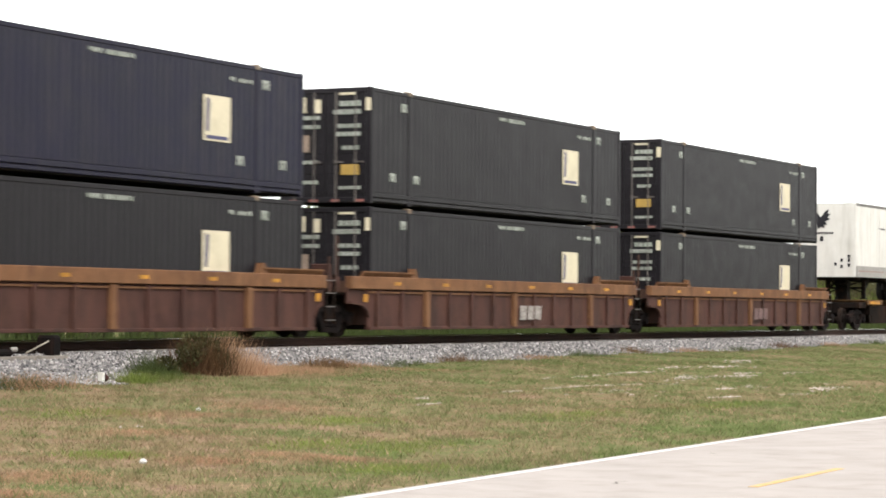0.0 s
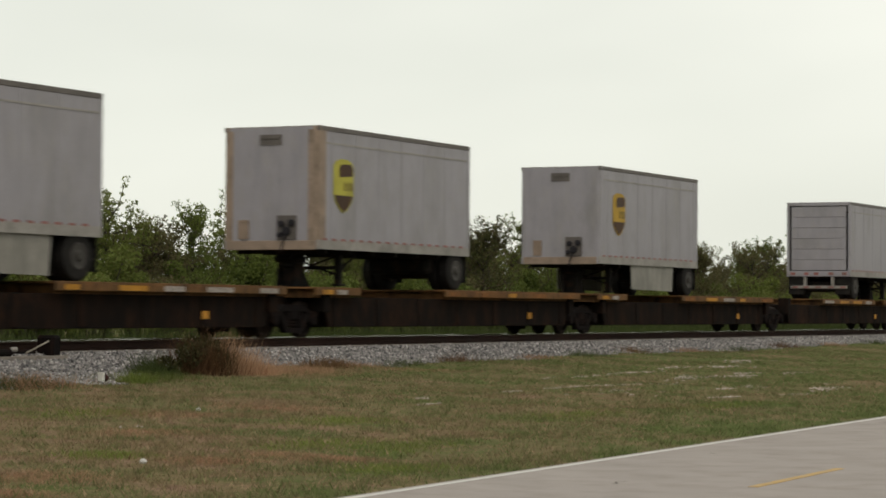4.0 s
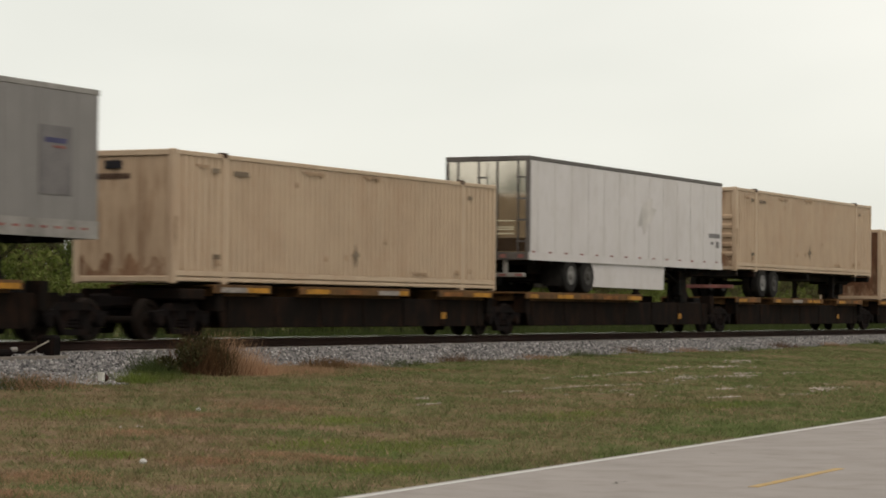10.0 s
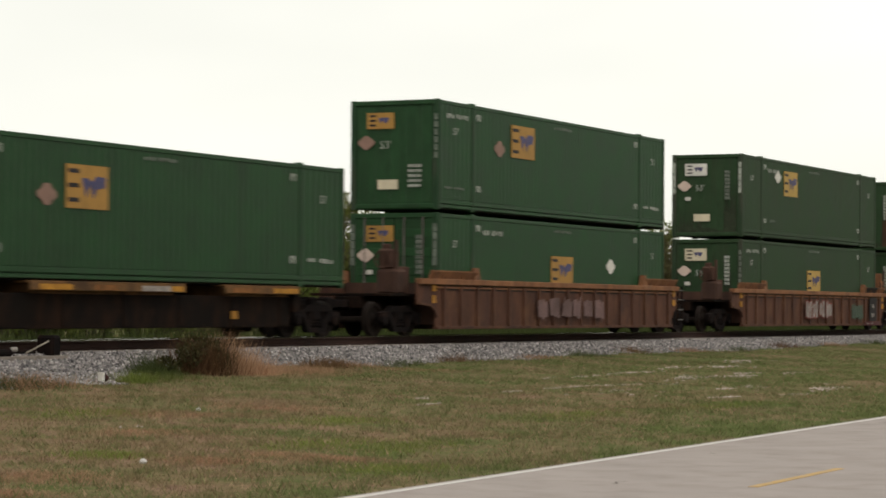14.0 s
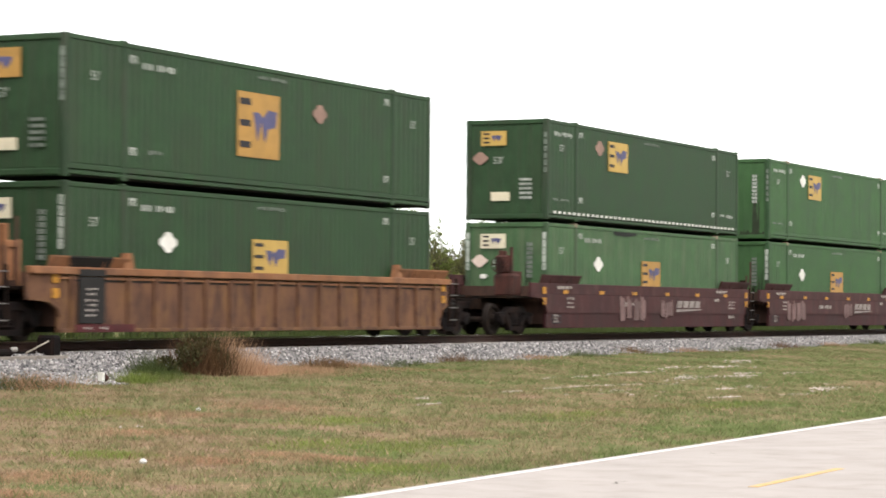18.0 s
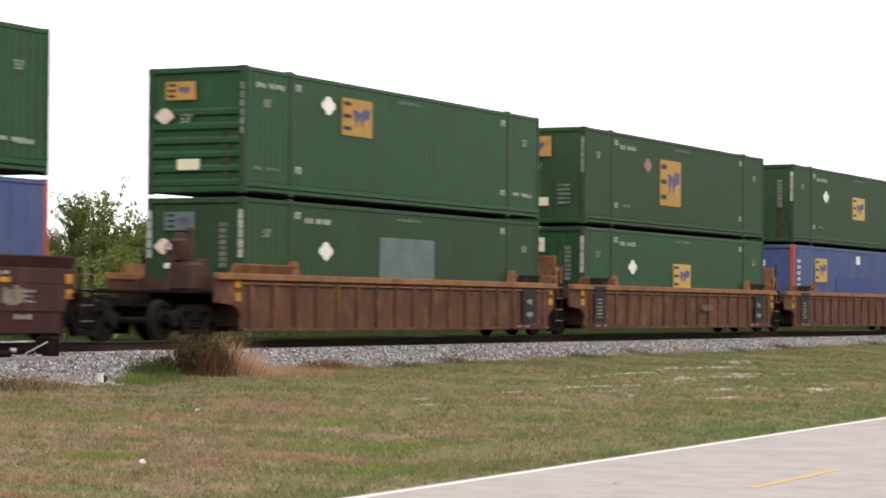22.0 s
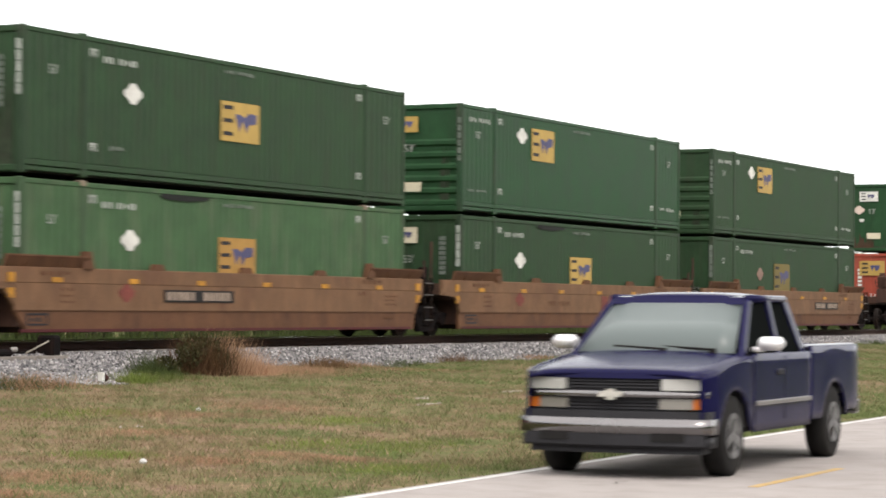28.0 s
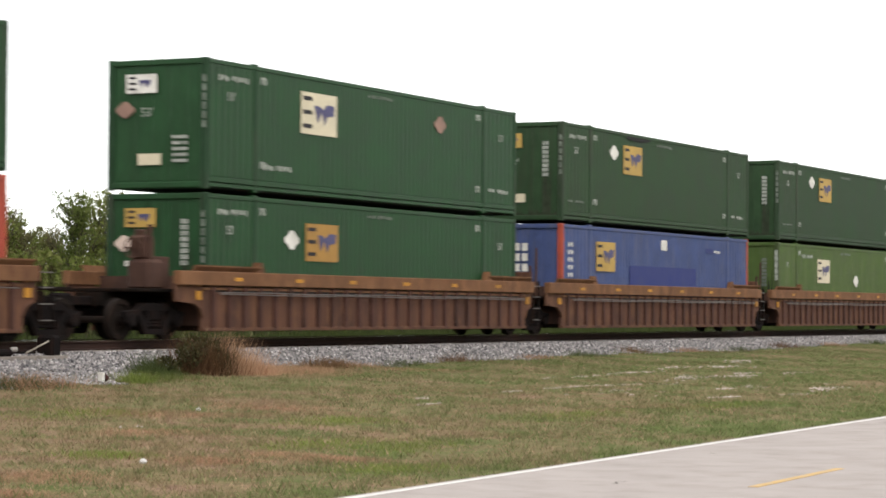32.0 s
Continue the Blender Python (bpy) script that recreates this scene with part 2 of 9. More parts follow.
m_hitch = mat("rusty_red_steel", (0.0516, 0.0196, 0.0155), 0.8, dirt=GRIME, amount=0.6, wear=[((0.015, 0.010, 0.009), 0.8, 2.0)])
m_hazard = mat("yellow_reflector", (0.375, 0.1812, 0.025), 0.6, var=0.3, scale=3, dirt=GRIME, amount=0.5)
# black panels, and the strips put in for shade under the chord
m_blackpanel_shade = mat("black_panel_and_shade", (0.0144, 0.0134, 0.0134), 0.7)
m_graffdim = mat("faded_pink_graffiti", (0.1238, 0.08, 0.0774), 0.7, var=0.35)
m_graff = mat("pale_graffiti", (0.2064, 0.1858, 0.1754), 0.7, var=0.3, dirt=(0.1032, 0.0619, 0.0516), amount=0.7, scale=3)
m_grafftan = mat("tan_graffiti", (0.1548, 0.129, 0.1032), 0.7, var=0.3, dirt=(0.0722, 0.0464, 0.0413), amount=0.8, scale=3)
m_graffdark = mat("dark_graffiti", (0.0439, 0.0284, 0.0284), 0.7, var=0.3)
m_graffred = mat("red_graffiti", (0.1342, 0.0387, 0.031), 0.7, var=0.3)
m_scrawl = mat("faded_red_scrawl", (0.2993, 0.1548, 0.1135), 0.7, var=0.2)
m_graffgreen = mat("green_graffiti", (0.0516, 0.0774, 0.0568), 0.7, var=0.3)
# trailers
m_trwhite = mat("white_trailer_skin", (0.56, 0.54, 0.55), 0.4, var=0.03, dirt=(0.5, 0.48, 0.45), amount=0.25, streak=7, wear=[((0.47, 0.445, 0.44), 0.6, 0.4), ((0.42, 0.39, 0.37), 0.3, 4.0)])
m_trcream = mat("cream_trailer_skin", (0.56, 0.555, 0.535), 0.4, var=0.05, dirt=DUST, amount=0.4, streak=7, wear=[((0.50, 0.475, 0.44), 0.45, 0.5), ((0.43, 0.40, 0.36), 0.2, 4.0)])
m_trgrey = mat("grey_trailer_skin", (0.2667, 0.2609, 0.2917), 0.4, var=0.06, dirt=GRIME, amount=0.15, streak=7, wear=[((0.19, 0.185, 0.19), 0.6, 0.5), ((0.27, 0.26, 0.26), 0.4, 3.0)])
m_trsilver = mat("silver_trailer_skin", (0.2064, 0.1987, 0.1961), 0.42, metal=0.1, var=0.06, dirt=GRIME, amount=0.15, streak=7)
m_trdoor = mat("white_door_skin", (0.36, 0.36, 0.35), 0.45, var=0.06, dirt=GRIME, amount=0.3, streak=6)
m_seam = mat("grimy_panel_seam", (0.50, 0.48, 0.47), 0.5, dirt=GRIME, amount=0.25, streak=6)
m_trdull = mat("dull_grey_trailer_skin", (0.2603, 0.2381, 0.245), 0.42, var=0.06, dirt=GRIME, amount=0.15, streak=7, wear=[((0.16, 0.148, 0.145), 0.6, 0.5), ((0.25, 0.24, 0.235), 0.5, 3.0)])
m_steel = mat("stainless_steel", (0.66, 0.62, 0.54), 0.07, metal=1.0, var=0.1, bump=0.02)
m_darkreflection = mat("dark_reflection_steel", (0.12, 0.095, 0.078), 0.22, metal=0.9, var=0.3, dirt=RUST, amount=0.4, streak=5)
m_trrail = mat("aluminium_rail", (0.2694, 0.2581, 0.2469), 0.5, metal=0.3, dirt=GRIME, amount=0.3)
m_trtop = mat("dull_top_rail", (0.1135, 0.1032, 0.098), 0.5, metal=0.3)
m_tan_post = mat("dirty_corner", (0.25, 0.195, 0.155), 0.6, dirt=GRIME, amount=0.4)
m_brownmark = mat("brown_emblem", (0.0516, 0.0268, 0.0144), 0.5)
m_gold = mat("gold_emblem", (0.341, 0.2184, 0.0315), 0.5)
m_gold2 = mat("lime_gold_emblem", (0.35, 0.329, 0.056), 0.5)
m_redtape = mat("red_reflector", (0.235, 0.095, 0.088), 0.5, var=0.3, dirt=DUST, amount=0.6, scale=3)
m_tyre = mat("tyre_rubber", (0.011, 0.0105, 0.0105), 0.85, dirt=DUST, amount=0.08)
m_rim = mat("pale_rim", (0.192, 0.1888, 0.1856), 0.5, metal=0.4, dirt=GRIME, amount=0.7)
m_rimdark = mat("dirty_rim", (0.0516, 0.049, 0.0464), 0.6, metal=0.2, dirt=GRIME, amount=0.6)
m_under = mat("chassis_black", (0.008, 0.0075, 0.007), 0.8, dirt=RUST, amount=0.3)
m_skirt = mat("skirt_panel", (0.2116, 0.2073, 0.1904), 0.5, dirt=GRIME, amount=0.35, streak=4)
m_ghost = mat("painted_out_patch", (0.15, 0.143, 0.146), 0.5)
m_drip = mat("rust_drip", (0.33, 0.235, 0.16), 0.8, var=0.3, dirt=(0.0619, 0.031, 0.0181), amount=0.8, streak=3, scale=4)
m_rustend = mat("rust_covered_beige", (0.15, 0.076, 0.046), 0.8, var=0.2, dirt=GRIME, amount=0.5, streak=4, wear=[((0.34, 0.25, 0.175), 0.6, 0.8), ((0.07, 0.035, 0.022), 0.7, 2.0)])
m_rustwash = mat("rust_washed_beige", (0.215, 0.128, 0.08), 0.8, var=0.2, dirt=(0.10, 0.05, 0.028), amount=0.9, streak=4, scale=2.0, wear=[((0.42, 0.315, 0.225), 0.9, 2.2), ((0.14, 0.07, 0.04), 0.8, 3.0)])
m_doorstain = mat("rust_stained_steel", (0.05, 0.028, 0.018), 0.8, dirt=GRIME, amount=0.5)
# track and ground
m_rail = mat("rail_rust", (0.024, 0.012, 0.009), 0.8, var=0.25, fine=60)
m_tie = mat("weathered_tie", (0.20, 0.18, 0.162), 0.9, dirt=GRIME, amount=0.5, fine=60)
m_conc = mat("galvanised_grey", (0.34, 0.33, 0.31), 0.5, metal=0.3, dirt=RUST, amount=0.3)


# ---- mesh tools ----
class Shape:
    """Vertices and faces of one mesh."""

    def __init__(self):
        self.v, self.f = [], []

    def add(self, verts, faces):
        k = len(self.v)
        self.v += [tuple(p) for p in verts]
        self.f += [tuple(k + i for i in q) for q in faces]
        return self

    def box(self, x0, x1, y0, y1, z0, z1, c=0.0):
        if x1 - x0 <= 2 * c or y1 - y0 <= 2 * c or z1 - z0 <= 2 * c:
            c = min(x1 - x0, y1 - y0, z1 - z0) * 0.3 if c else 0.0
        if not c:
            return self.add([(x, y, z) for x in (x0, x1) for y in (y0, y1) for z in (z0, z1)],
                            [(0, 1, 3, 2), (4, 6, 7, 5), (0, 4, 5, 1), (2, 3, 7, 6), (0, 2, 6, 4), (1, 5, 7, 3)])
        vs, idx = [], {}
        for i, (x, sx) in enumerate(((x0, 1), (x1, -1))):
            for j, (y, sy) in enumerate(((y0, 1), (y1, -1))):
                for k, (z, sz) in enumerate(((z0, 1), (z1, -1))):
                    for a, p in enumerate(((x, y + c * sy, z + c * sz), (x + c * sx, y, z + c * sz), (x + c * sx, y + c * sy, z))):
                        idx[i, j, k, a] = len(vs)
                        vs.append(p)
        fs = []
        for i in (0, 1):
            q = [idx[i, j, k, 0] for j, k in ((0, 0), (0, 1), (1, 1), (1, 0))]
            fs.append(q if i == 0 else q[::-1])
            q = [idx[j, i, k, 1] for j, k in ((0, 0), (1, 0), (1, 1), (0, 1))]
            fs.append(q if i == 0 else q[::-1])
            q = [idx[j, k, i, 2] for j, k in ((0, 0), (0, 1), (1, 1), (1, 0))]
            fs.append(q if i == 0 else q[::-1])
        for i in (0, 1):
            for j in (0, 1):
                fs.append([idx[i, j, 0, 0], idx[i, j, 1, 0], idx[i, j, 1, 1], idx[i, j, 0, 1]])
                fs.append([idx[i, 0, j, 0], idx[i, 1, j, 0], idx[i, 1, j, 2], idx[i, 0, j, 2]])
                fs.append([idx[0, i, j, 1], idx[1, i, j, 1], idx[1, i, j, 2], idx[0, i, j, 2]])
        for i in (0, 1):
            for j in (0, 1):
                for k in (0, 1):
                    fs.append([idx[i, j, k, a] for a in (0, 1, 2)])
        return self.add(vs, fs)

    def prism(self, outline, y0, y1):
        """Outline of (x, z) drawn out from y0 to y1."""
        n = len(outline)
        vs = [(x, y0, z) for x, z in outline] + [(x, y1, z) for x, z in outline]
        return self.add(vs, [tuple(range(n)), tuple(range(2 * n - 1, n - 1, -1))] + [(i, i + n, (i + 1) % n + n, (i + 1) % n) for i in range(n)])

    def plate_x(self, outline, x0, x1):
        """Outline of (y, z) drawn out from x0 to x1."""
        n = len(outline)
        vs = [(x0, y, z) for y, z in outline] + [(x1, y, z) for y, z in outline]
        return self.add(vs, [tuple(range(n)), tuple(range(2 * n - 1, n - 1, -1))] + [(i, i + n, (i + 1) % n + n, (i + 1) % n) for i in range(n)])

    def turn(self, profile, axis="y", n=20, at=(0, 0, 0)):
        """Profile of (distance along the axis, radius) turned about the axis."""
        k, m = len(profile), []
        for a, r in profile:
            for i in range(n):
                c, s = r * math.cos(2 * math.pi * i / n), r * math.sin(2 * math.pi * i / n)
                p = {"y": (c, a, s), "x": (a, c, s), "z": (c, s, a)}[axis]
                m.append((p[0] + at[0], p[1] + at[1], p[2] + at[2]))
        fs = [(j * n + i, j * n + (i + 1) % n, (j + 1) * n + (i + 1) % n, (j + 1) * n + i) for j in range(k - 1) for i in range(n)]
        return self.add(m, fs + [tuple(range(n)), tuple(range(k * n - 1, (k - 1) * n - 1, -1))])

    def rod(self, a, b, r, n=8):
        a, b = Vector(a), Vector(b)
        q = (b - a).to_track_quat("Z", "Y")
        ring = [q @ Vector((r * math.cos(2 * math.pi * i / n), r * math.sin(2 * math.pi * i / n), 0)) for i in range(n)]
        return self.add([a + p for p in ring] + [b + p for p in ring],
                        [(i, (i + 1) % n, (i + 1) % n + n, i + n) for i in range(n)] + [tuple(range(n)), tuple(range(2 * n - 1, n - 1, -1))])

    def tube(self, path, r, n=6):
        """One bent pipe through the points of path, which runs along x."""
        vs = [(x, y + r * math.cos(2 * math.pi * i / n), z + r * math.sin(2 * math.pi * i / n)) for x, y, z in path for i in range(n)]
        k = len(path)
        fs = [(j * n + i, j * n + (i + 1) % n, (j + 1) * n + (i + 1) % n, (j + 1) * n + i) for j in range(k - 1) for i in range(n)]
        return self.add(vs, fs + [tuple(range(n)), tuple(range(k * n - 1, (k - 1) * n - 1, -1))])

    def mesh(self, name, material, smooth=False):
        me = bpy.data.meshes.new(name)
        me.from_pydata(self.v, [], self.f)
        bm = bmesh.new()
        bm.from_mesh(me)
        bmesh.ops.recalc_face_normals(bm, faces=bm.faces)
        bm.to_mesh(me)
        bm.free()
        me.materials.append(material)
        if smooth:
            me.shade_smooth()
        return me


CACHE = {}


def shared(key, name, material, build, smooth=False):
    """One mesh for all alike pieces."""
    k = (key, material.name)
    if k not in CACHE:
        s = Shape()
        build(s)
        CACHE[k] = s.mesh(name, material, smooth)
    return CACHE[k]


def part(name, me, parent, at=(0, 0, 0), label="", turn=None):
    ob = new(name, me)
    ob.parent = parent
    ob.location = at
    if turn:
        ob.rotation_euler = [radians(a) for a in turn]
    if label:
        ob["label"] = label
    return ob


def thing(name, m, label, category, group=""):
    ob = new(name)
    ob.empty_display_size = 0.5
    ob.matrix_world = m
    return tagged(ob, label, category, group)


def text_mesh(body, size, material):
    """Flat letters of a little thickness, reading in the x-z plane and seen from -y."""
    k = ("text", body, size, material.name)
    if k not in CACHE:
        cu = bpy.data.curves.new("lettering", "FONT")
        cu.body, cu.size, cu.extrude, cu.resolution_u = body, size, 0.004, 2
        tmp = new("lettering", cu)
        bpy.context.view_layer.update()
        me = bpy.data.meshes.new_from_object(tmp.evaluated_get(bpy.context.evaluated_depsgraph_get()))
        me.transform(Matrix.Rotation(radians(90), 4, "X"))
        bpy.data.objects.remove(tmp)
        me.materials.clear()
        me.materials.append(material)
        CACHE[k] = me
    return CACHE[k]


def bars(s, x0, x1, z0, z1, n, y, gap=0.3):
    """Unreadable writing: n plain upright bars, unevenly spaced and worn; long rows fall into two groups."""
    w, q = (x1 - x0) / n, random.Random(n * 7 + int(100 * (x1 - x0)))
    for i in range(n):
        if n > 7 and i == n // 3:
            continue
        a, g = x0 + i * w, gap + q.uniform(0.0, 0.25)
        s.box(a, a + w * (1 - g), y, y + 0.008, z0 + (z1 - z0) * q.choice((0, 0, 0.25)), z1 - (z1 - z0) * q.choice((0, 0, 0, 0.2)))


def bars_x(s, y0, y1, z0, z1, n, x, gap=0.3):
    w = (y1 - y0) / n
    for i in range(n):
        s.box(x, x + 0.008, y0 + i * w, y0 + i * w + w * (1 - gap), z0, z1)


def ragged(y0, y1, foot, low, high, n, seed):
    """Outline of a stain along a straight foot, with an uneven upper edge."""
    q = random.Random(seed)
    return [(y0, foot), (y1, foot)] + [(y1 + (y0 - y1) * i / n, foot + low + (high - low) * q.random() ** 1.8) for i in range(n + 1)]


# ---- ground, road, track bed ----
RAIL_Z, TRACK_Y, SIDE_Y = 0.92, 29.518, 28.223      # rail top, track centre, near face of the loads


def verge(x):
    return 9.90 + 0.036 * (x - 18.3)                # white edge line of the road, which runs slightly off the track's direction


def smooth(a, b, v):
    t = np.clip((v - a) / (b - a), 0, 1)
    return t * t * (3 - 2 * t)


def ground_z(x, y):
    d = y - verge(x)
    z = np.interp(d, [-300, -6.2, -5.7, -5.6, 0.12, 0.2, 2, 8, 13, 16.3, 400], [0.0, 0.0, -0.02, -0.05, -0.05, -0.012, 0.03, 0.12, 0.21, 0.30, 0.30])
    return z + 0.0035 * (np.clip(x, 20, 95) - 36) * smooth(18, 26, y) * (1 - smooth(60, 120, y))


def earth(name, ramp, patch_scale, rough=0.95, verge_green=True, island=0.0, gain=1.0):
    """Grass and soil: patches, mottling, a greener strip along the road."""
    m = bpy.data.materials.new(name)
    m.use_nodes = True
    n, l = m.node_tree.nodes, m.node_tree.links
    p = n["Principled BSDF"]
    co = n.new("ShaderNodeTexCoord")
    mp = n.new("ShaderNodeMapping")
    mp.inputs["Scale"].default_value = (1.1, 0.8, 0.0)
    a, b = n.new("ShaderNodeTexNoise"), n.new("ShaderNodeTexNoise")
    a.inputs["Scale"].default_value, a.inputs["Detail"].default_value, a.inputs["Roughness"].default_value = patch_scale, 5, 0.62
    a.inputs["Distortion"].default_value = 0.9
    b.inputs["Scale"].default_value, b.inputs["Detail"].default_value = 4.0, 4
    l.new(co.outputs["Object"], mp.inputs["Vector"])
    l.new(mp.outputs[0], a.inputs["Vector"])
    l.new(mp.outputs[0], b.inputs["Vector"])
    s1, s2 = n.new("ShaderNodeMath"), n.new("ShaderNodeMath")
    c, s0, s4 = n.new("ShaderNodeTexNoise"), n.new("ShaderNodeMath"), n.new("ShaderNodeMath")
    c.inputs["Scale"].default_value, c.inputs["Detail"].default_value, c.inputs["Roughness"].default_value = 17.0, 3, 0.6
    l.new(mp.outputs[0], c.inputs["Vector"])
    s0.operation, s0.inputs[1].default_value, s0.inputs[2].default_value = "MULTIPLY_ADD", 1.25, -0.325
    l.new(a.outputs["Fac"], s0.inputs[0])
    s4.operation, s4.inputs[1].default_value = "MULTIPLY_ADD", 0.48
    l.new(c.outputs["Fac"], s4.inputs[0])
    l.new(s0.outputs[0], s4.inputs[2])
    s1.operation, s1.inputs[1].default_value = "MULTIPLY_ADD", 0.36
    l.new(b.outputs["Fac"], s1.inputs[0])
    l.new(s4.outputs[0], s1.inputs[2])
    last = s1.outputs[0]
    if verge_green:
        sep, d, r = n.new("ShaderNodeSeparateXYZ"), n.new("ShaderNodeMath"), n.new("ShaderNodeMapRange")
        l.new(co.outputs["Object"], sep.inputs[0])
        d.operation, d.inputs[1].default_value = "MULTIPLY_ADD", -0.036
        l.new(sep.outputs["X"], d.inputs[0])
        l.new(sep.outputs["Y"], d.inputs[2])
        r.inputs["From Min"].default_value, r.inputs["From Max"].default_value = 9.3, 13.0
        r.inputs["To Min"].default_value, r.inputs["To Max"].default_value = 0.22, 0.03
        l.new(d.outputs[0], r.inputs["Value"])
        s2.operation = "ADD"
        l.new(last, s2.inputs[0])
        l.new(r.outputs[0], s2.inputs[1])
        # the grass is drier towards one end of the verge
        rx, s5 = n.new("ShaderNodeMapRange"), n.new("ShaderNodeMath")
        rx.inputs["From Min"].default_value, rx.inputs["From Max"].default_value = 16.0, 55.0
        rx.inputs["To Min"].default_value, rx.inputs["To Max"].default_value = -0.05, 0.17
        l.new(sep.outputs["X"], rx.inputs["Value"])
        s5.operation = "ADD"
        l.new(s2.outputs[0], s5.inputs[0])
        l.new(rx.outputs[0], s5.inputs[1])
        last = s5.outputs[0]
    if island:
        g, s3 = n.new("ShaderNodeNewGeometry"), n.new("ShaderNodeMath")
        s3.operation, s3.inputs[1].default_value = "MULTIPLY_ADD", island
        l.new(g.outputs["Random Per Island"], s3.inputs[0])
        l.new(last, s3.inputs[2])
        last = s3.outputs[0]
    cr = n.new("ShaderNodeValToRGB")
    els = cr.color_ramp.elements
    while len(els) < len(ramp):
        els.new(0.5)
    for e, (pos, c) in zip(els, ramp):
        e.position, e.color = pos, (c[0] * gain, c[1] * gain, c[2] * gain, 1)
    l.new(last, cr.inputs["Fac"])
    hs, vr = n.new("ShaderNodeHueSaturation"), n.new("ShaderNodeMapRange")
    vr.inputs["From Min"].default_value, vr.inputs["From Max"].default_value = 0.32, 0.68
    vr.inputs["To Min"].default_value, vr.inputs["To Max"].default_value = 0.55, 1.45
    d2 = n.new("ShaderNodeTexNoise")
    d2.inputs["Scale"].default_value, d2.inputs["Detail"].default_value, d2.inputs["Roughness"].default_value = 11.0, 4, 0.75
    l.new(co.outputs["Object"], d2.inputs["Vector"])
    l.new(d2.outputs["Fac"], vr.inputs["Value"])
    if island:
        iv, im = n.new("ShaderNodeMapRange"), n.new("ShaderNodeMath")
        iv.inputs["To Min"].default_value, iv.inputs["To Max"].default_value = 0.85, 1.40
        im.operation = "MULTIPLY"
        l.new(g.outputs["Random Per Island"], iv.inputs["Value"])
        l.new(iv.outputs[0], im.inputs[0])
        l.new(vr.outputs[0], im.inputs[1])
        l.new(im.outputs[0], hs.inputs["Value"])
    else:
        l.new(vr.outputs[0], hs.inputs["Value"])
    l.new(cr.outputs["Color"], hs.inputs["Color"])
    l.new(hs.outputs["Color"], p.inputs["Base Color"])
    p.inputs["Roughness"].default_value, p.inputs["Specular IOR Level"].default_value = rough, 0.0
    bump = n.new("ShaderNodeBump")
    bump.inputs["Strength"].default_value, bump.inputs["Distance"].default_value = 0.5, 0.04
    l.new(b.outputs["Fac"], bump.inputs["Height"])
    l.new(bump.outputs[0], p.inputs["Normal"])
    MATS[name] = m
    return m


TURF = [(0.36, (0.124, 0.076, 0.062)), (0.50, (0.182, 0.118, 0.092)), (0.64, (0.180, 0.130, 0.088)), (0.78, (0.141, 0.117, 0.066)), (0.92, (0.116, 0.109, 0.058)), (1.08, (0.086, 0.107, 0.042))]
m_turf = earth("dry_turf", TURF, 0.62, gain=0.93)
m_blade = earth("grass_blades", TURF, 0.62, island=0.20, gain=1.29)
bn, bl = m_blade.node_tree.nodes, m_blade.node_tree.links
b_tr, b_mx = bn.new("ShaderNodeBsdfTranslucent"), bn.new("ShaderNodeMixShader")
b_mx.inputs["Fac"].default_value = 0.5
bl.new(bn["Principled BSDF"].inputs["Base Color"].links[0].from_socket, b_tr.inputs["Color"])
bl.new(bn["Principled BSDF"].outputs[0], b_mx.inputs[1])
bl.new(b_tr.outputs[0], b_mx.inputs[2])
bl.new(b_mx.outputs[0], bn["Material Output"].inputs["Surface"])


def grid_mesh(name, xs, ys, zfun, material):
    gx, gy = np.meshgrid(xs, ys)
    vs = np.stack([gx, gy, zfun(gx, gy)], -1).reshape(-1, 3)
    nx, ny = len(xs), len(ys)
    i = (np.arange(ny - 1)[:, None] * nx + np.arange(nx - 1)).ravel()
    me = bpy.data.meshes.new(name)
    me.from_pydata(vs.tolist(), [], np.stack([i, i + 1, i + nx + 1, i + nx], -1).tolist())
    me.materials.append(material)
    me.shade_smooth()
    return me


def rolling(x, y):
    r = np.random.RandomState(3)
    z = ground_z(x, y)
    near = smooth(0.4, 2.0, y - verge(x)) * (1 - smooth(60, 90, y))
    for _ in range(14):
        a, b, p, k = r.uniform(0.3, 2.2), r.uniform(0, 6.28), r.uniform(0, 6.28), r.uniform(0.004, 0.012)
        z = z + near * k * np.sin(a * (x * math.cos(b) + y * math.sin(b)) + p)
    return z


xs = np.concatenate([[-2500, -900, -300, -100, -40], np.arange(0, 130, 0.5), [140, 160, 200, 300, 600, 1500, 3500]])
ys = np.concatenate([[-2500, -800, -200, -60, -20, -5], np.arange(0, 40, 0.25), np.arange(40, 70, 2), [80, 100, 150, 300, 900, 3500]])
ground = tagged(new("ground", grid_mesh("ground", xs, ys, rolling, m_turf)), "dry patchy mown grass over sandy soil", "ground", kind="structure")


def triangles(name, verts, material):
    """Many loose triangles; verts is n x 3 x 3."""
    k = len(verts)
    me = bpy.data.meshes.new(name)
    me.vertices.add(3 * k)
    me.vertices.foreach_set("co", verts.astype(np.float32).ravel())
    me.loops.add(3 * k)
    me.loops.foreach_set("vertex_index", np.arange(3 * k, dtype=np.int32))
    me.polygons.add(k)
    me.polygons.foreach_set("loop_start", np.arange(0, 3 * k, 3, dtype=np.int32))
    me.update(calc_edges=True)
    me.materials.append(material)
    return me


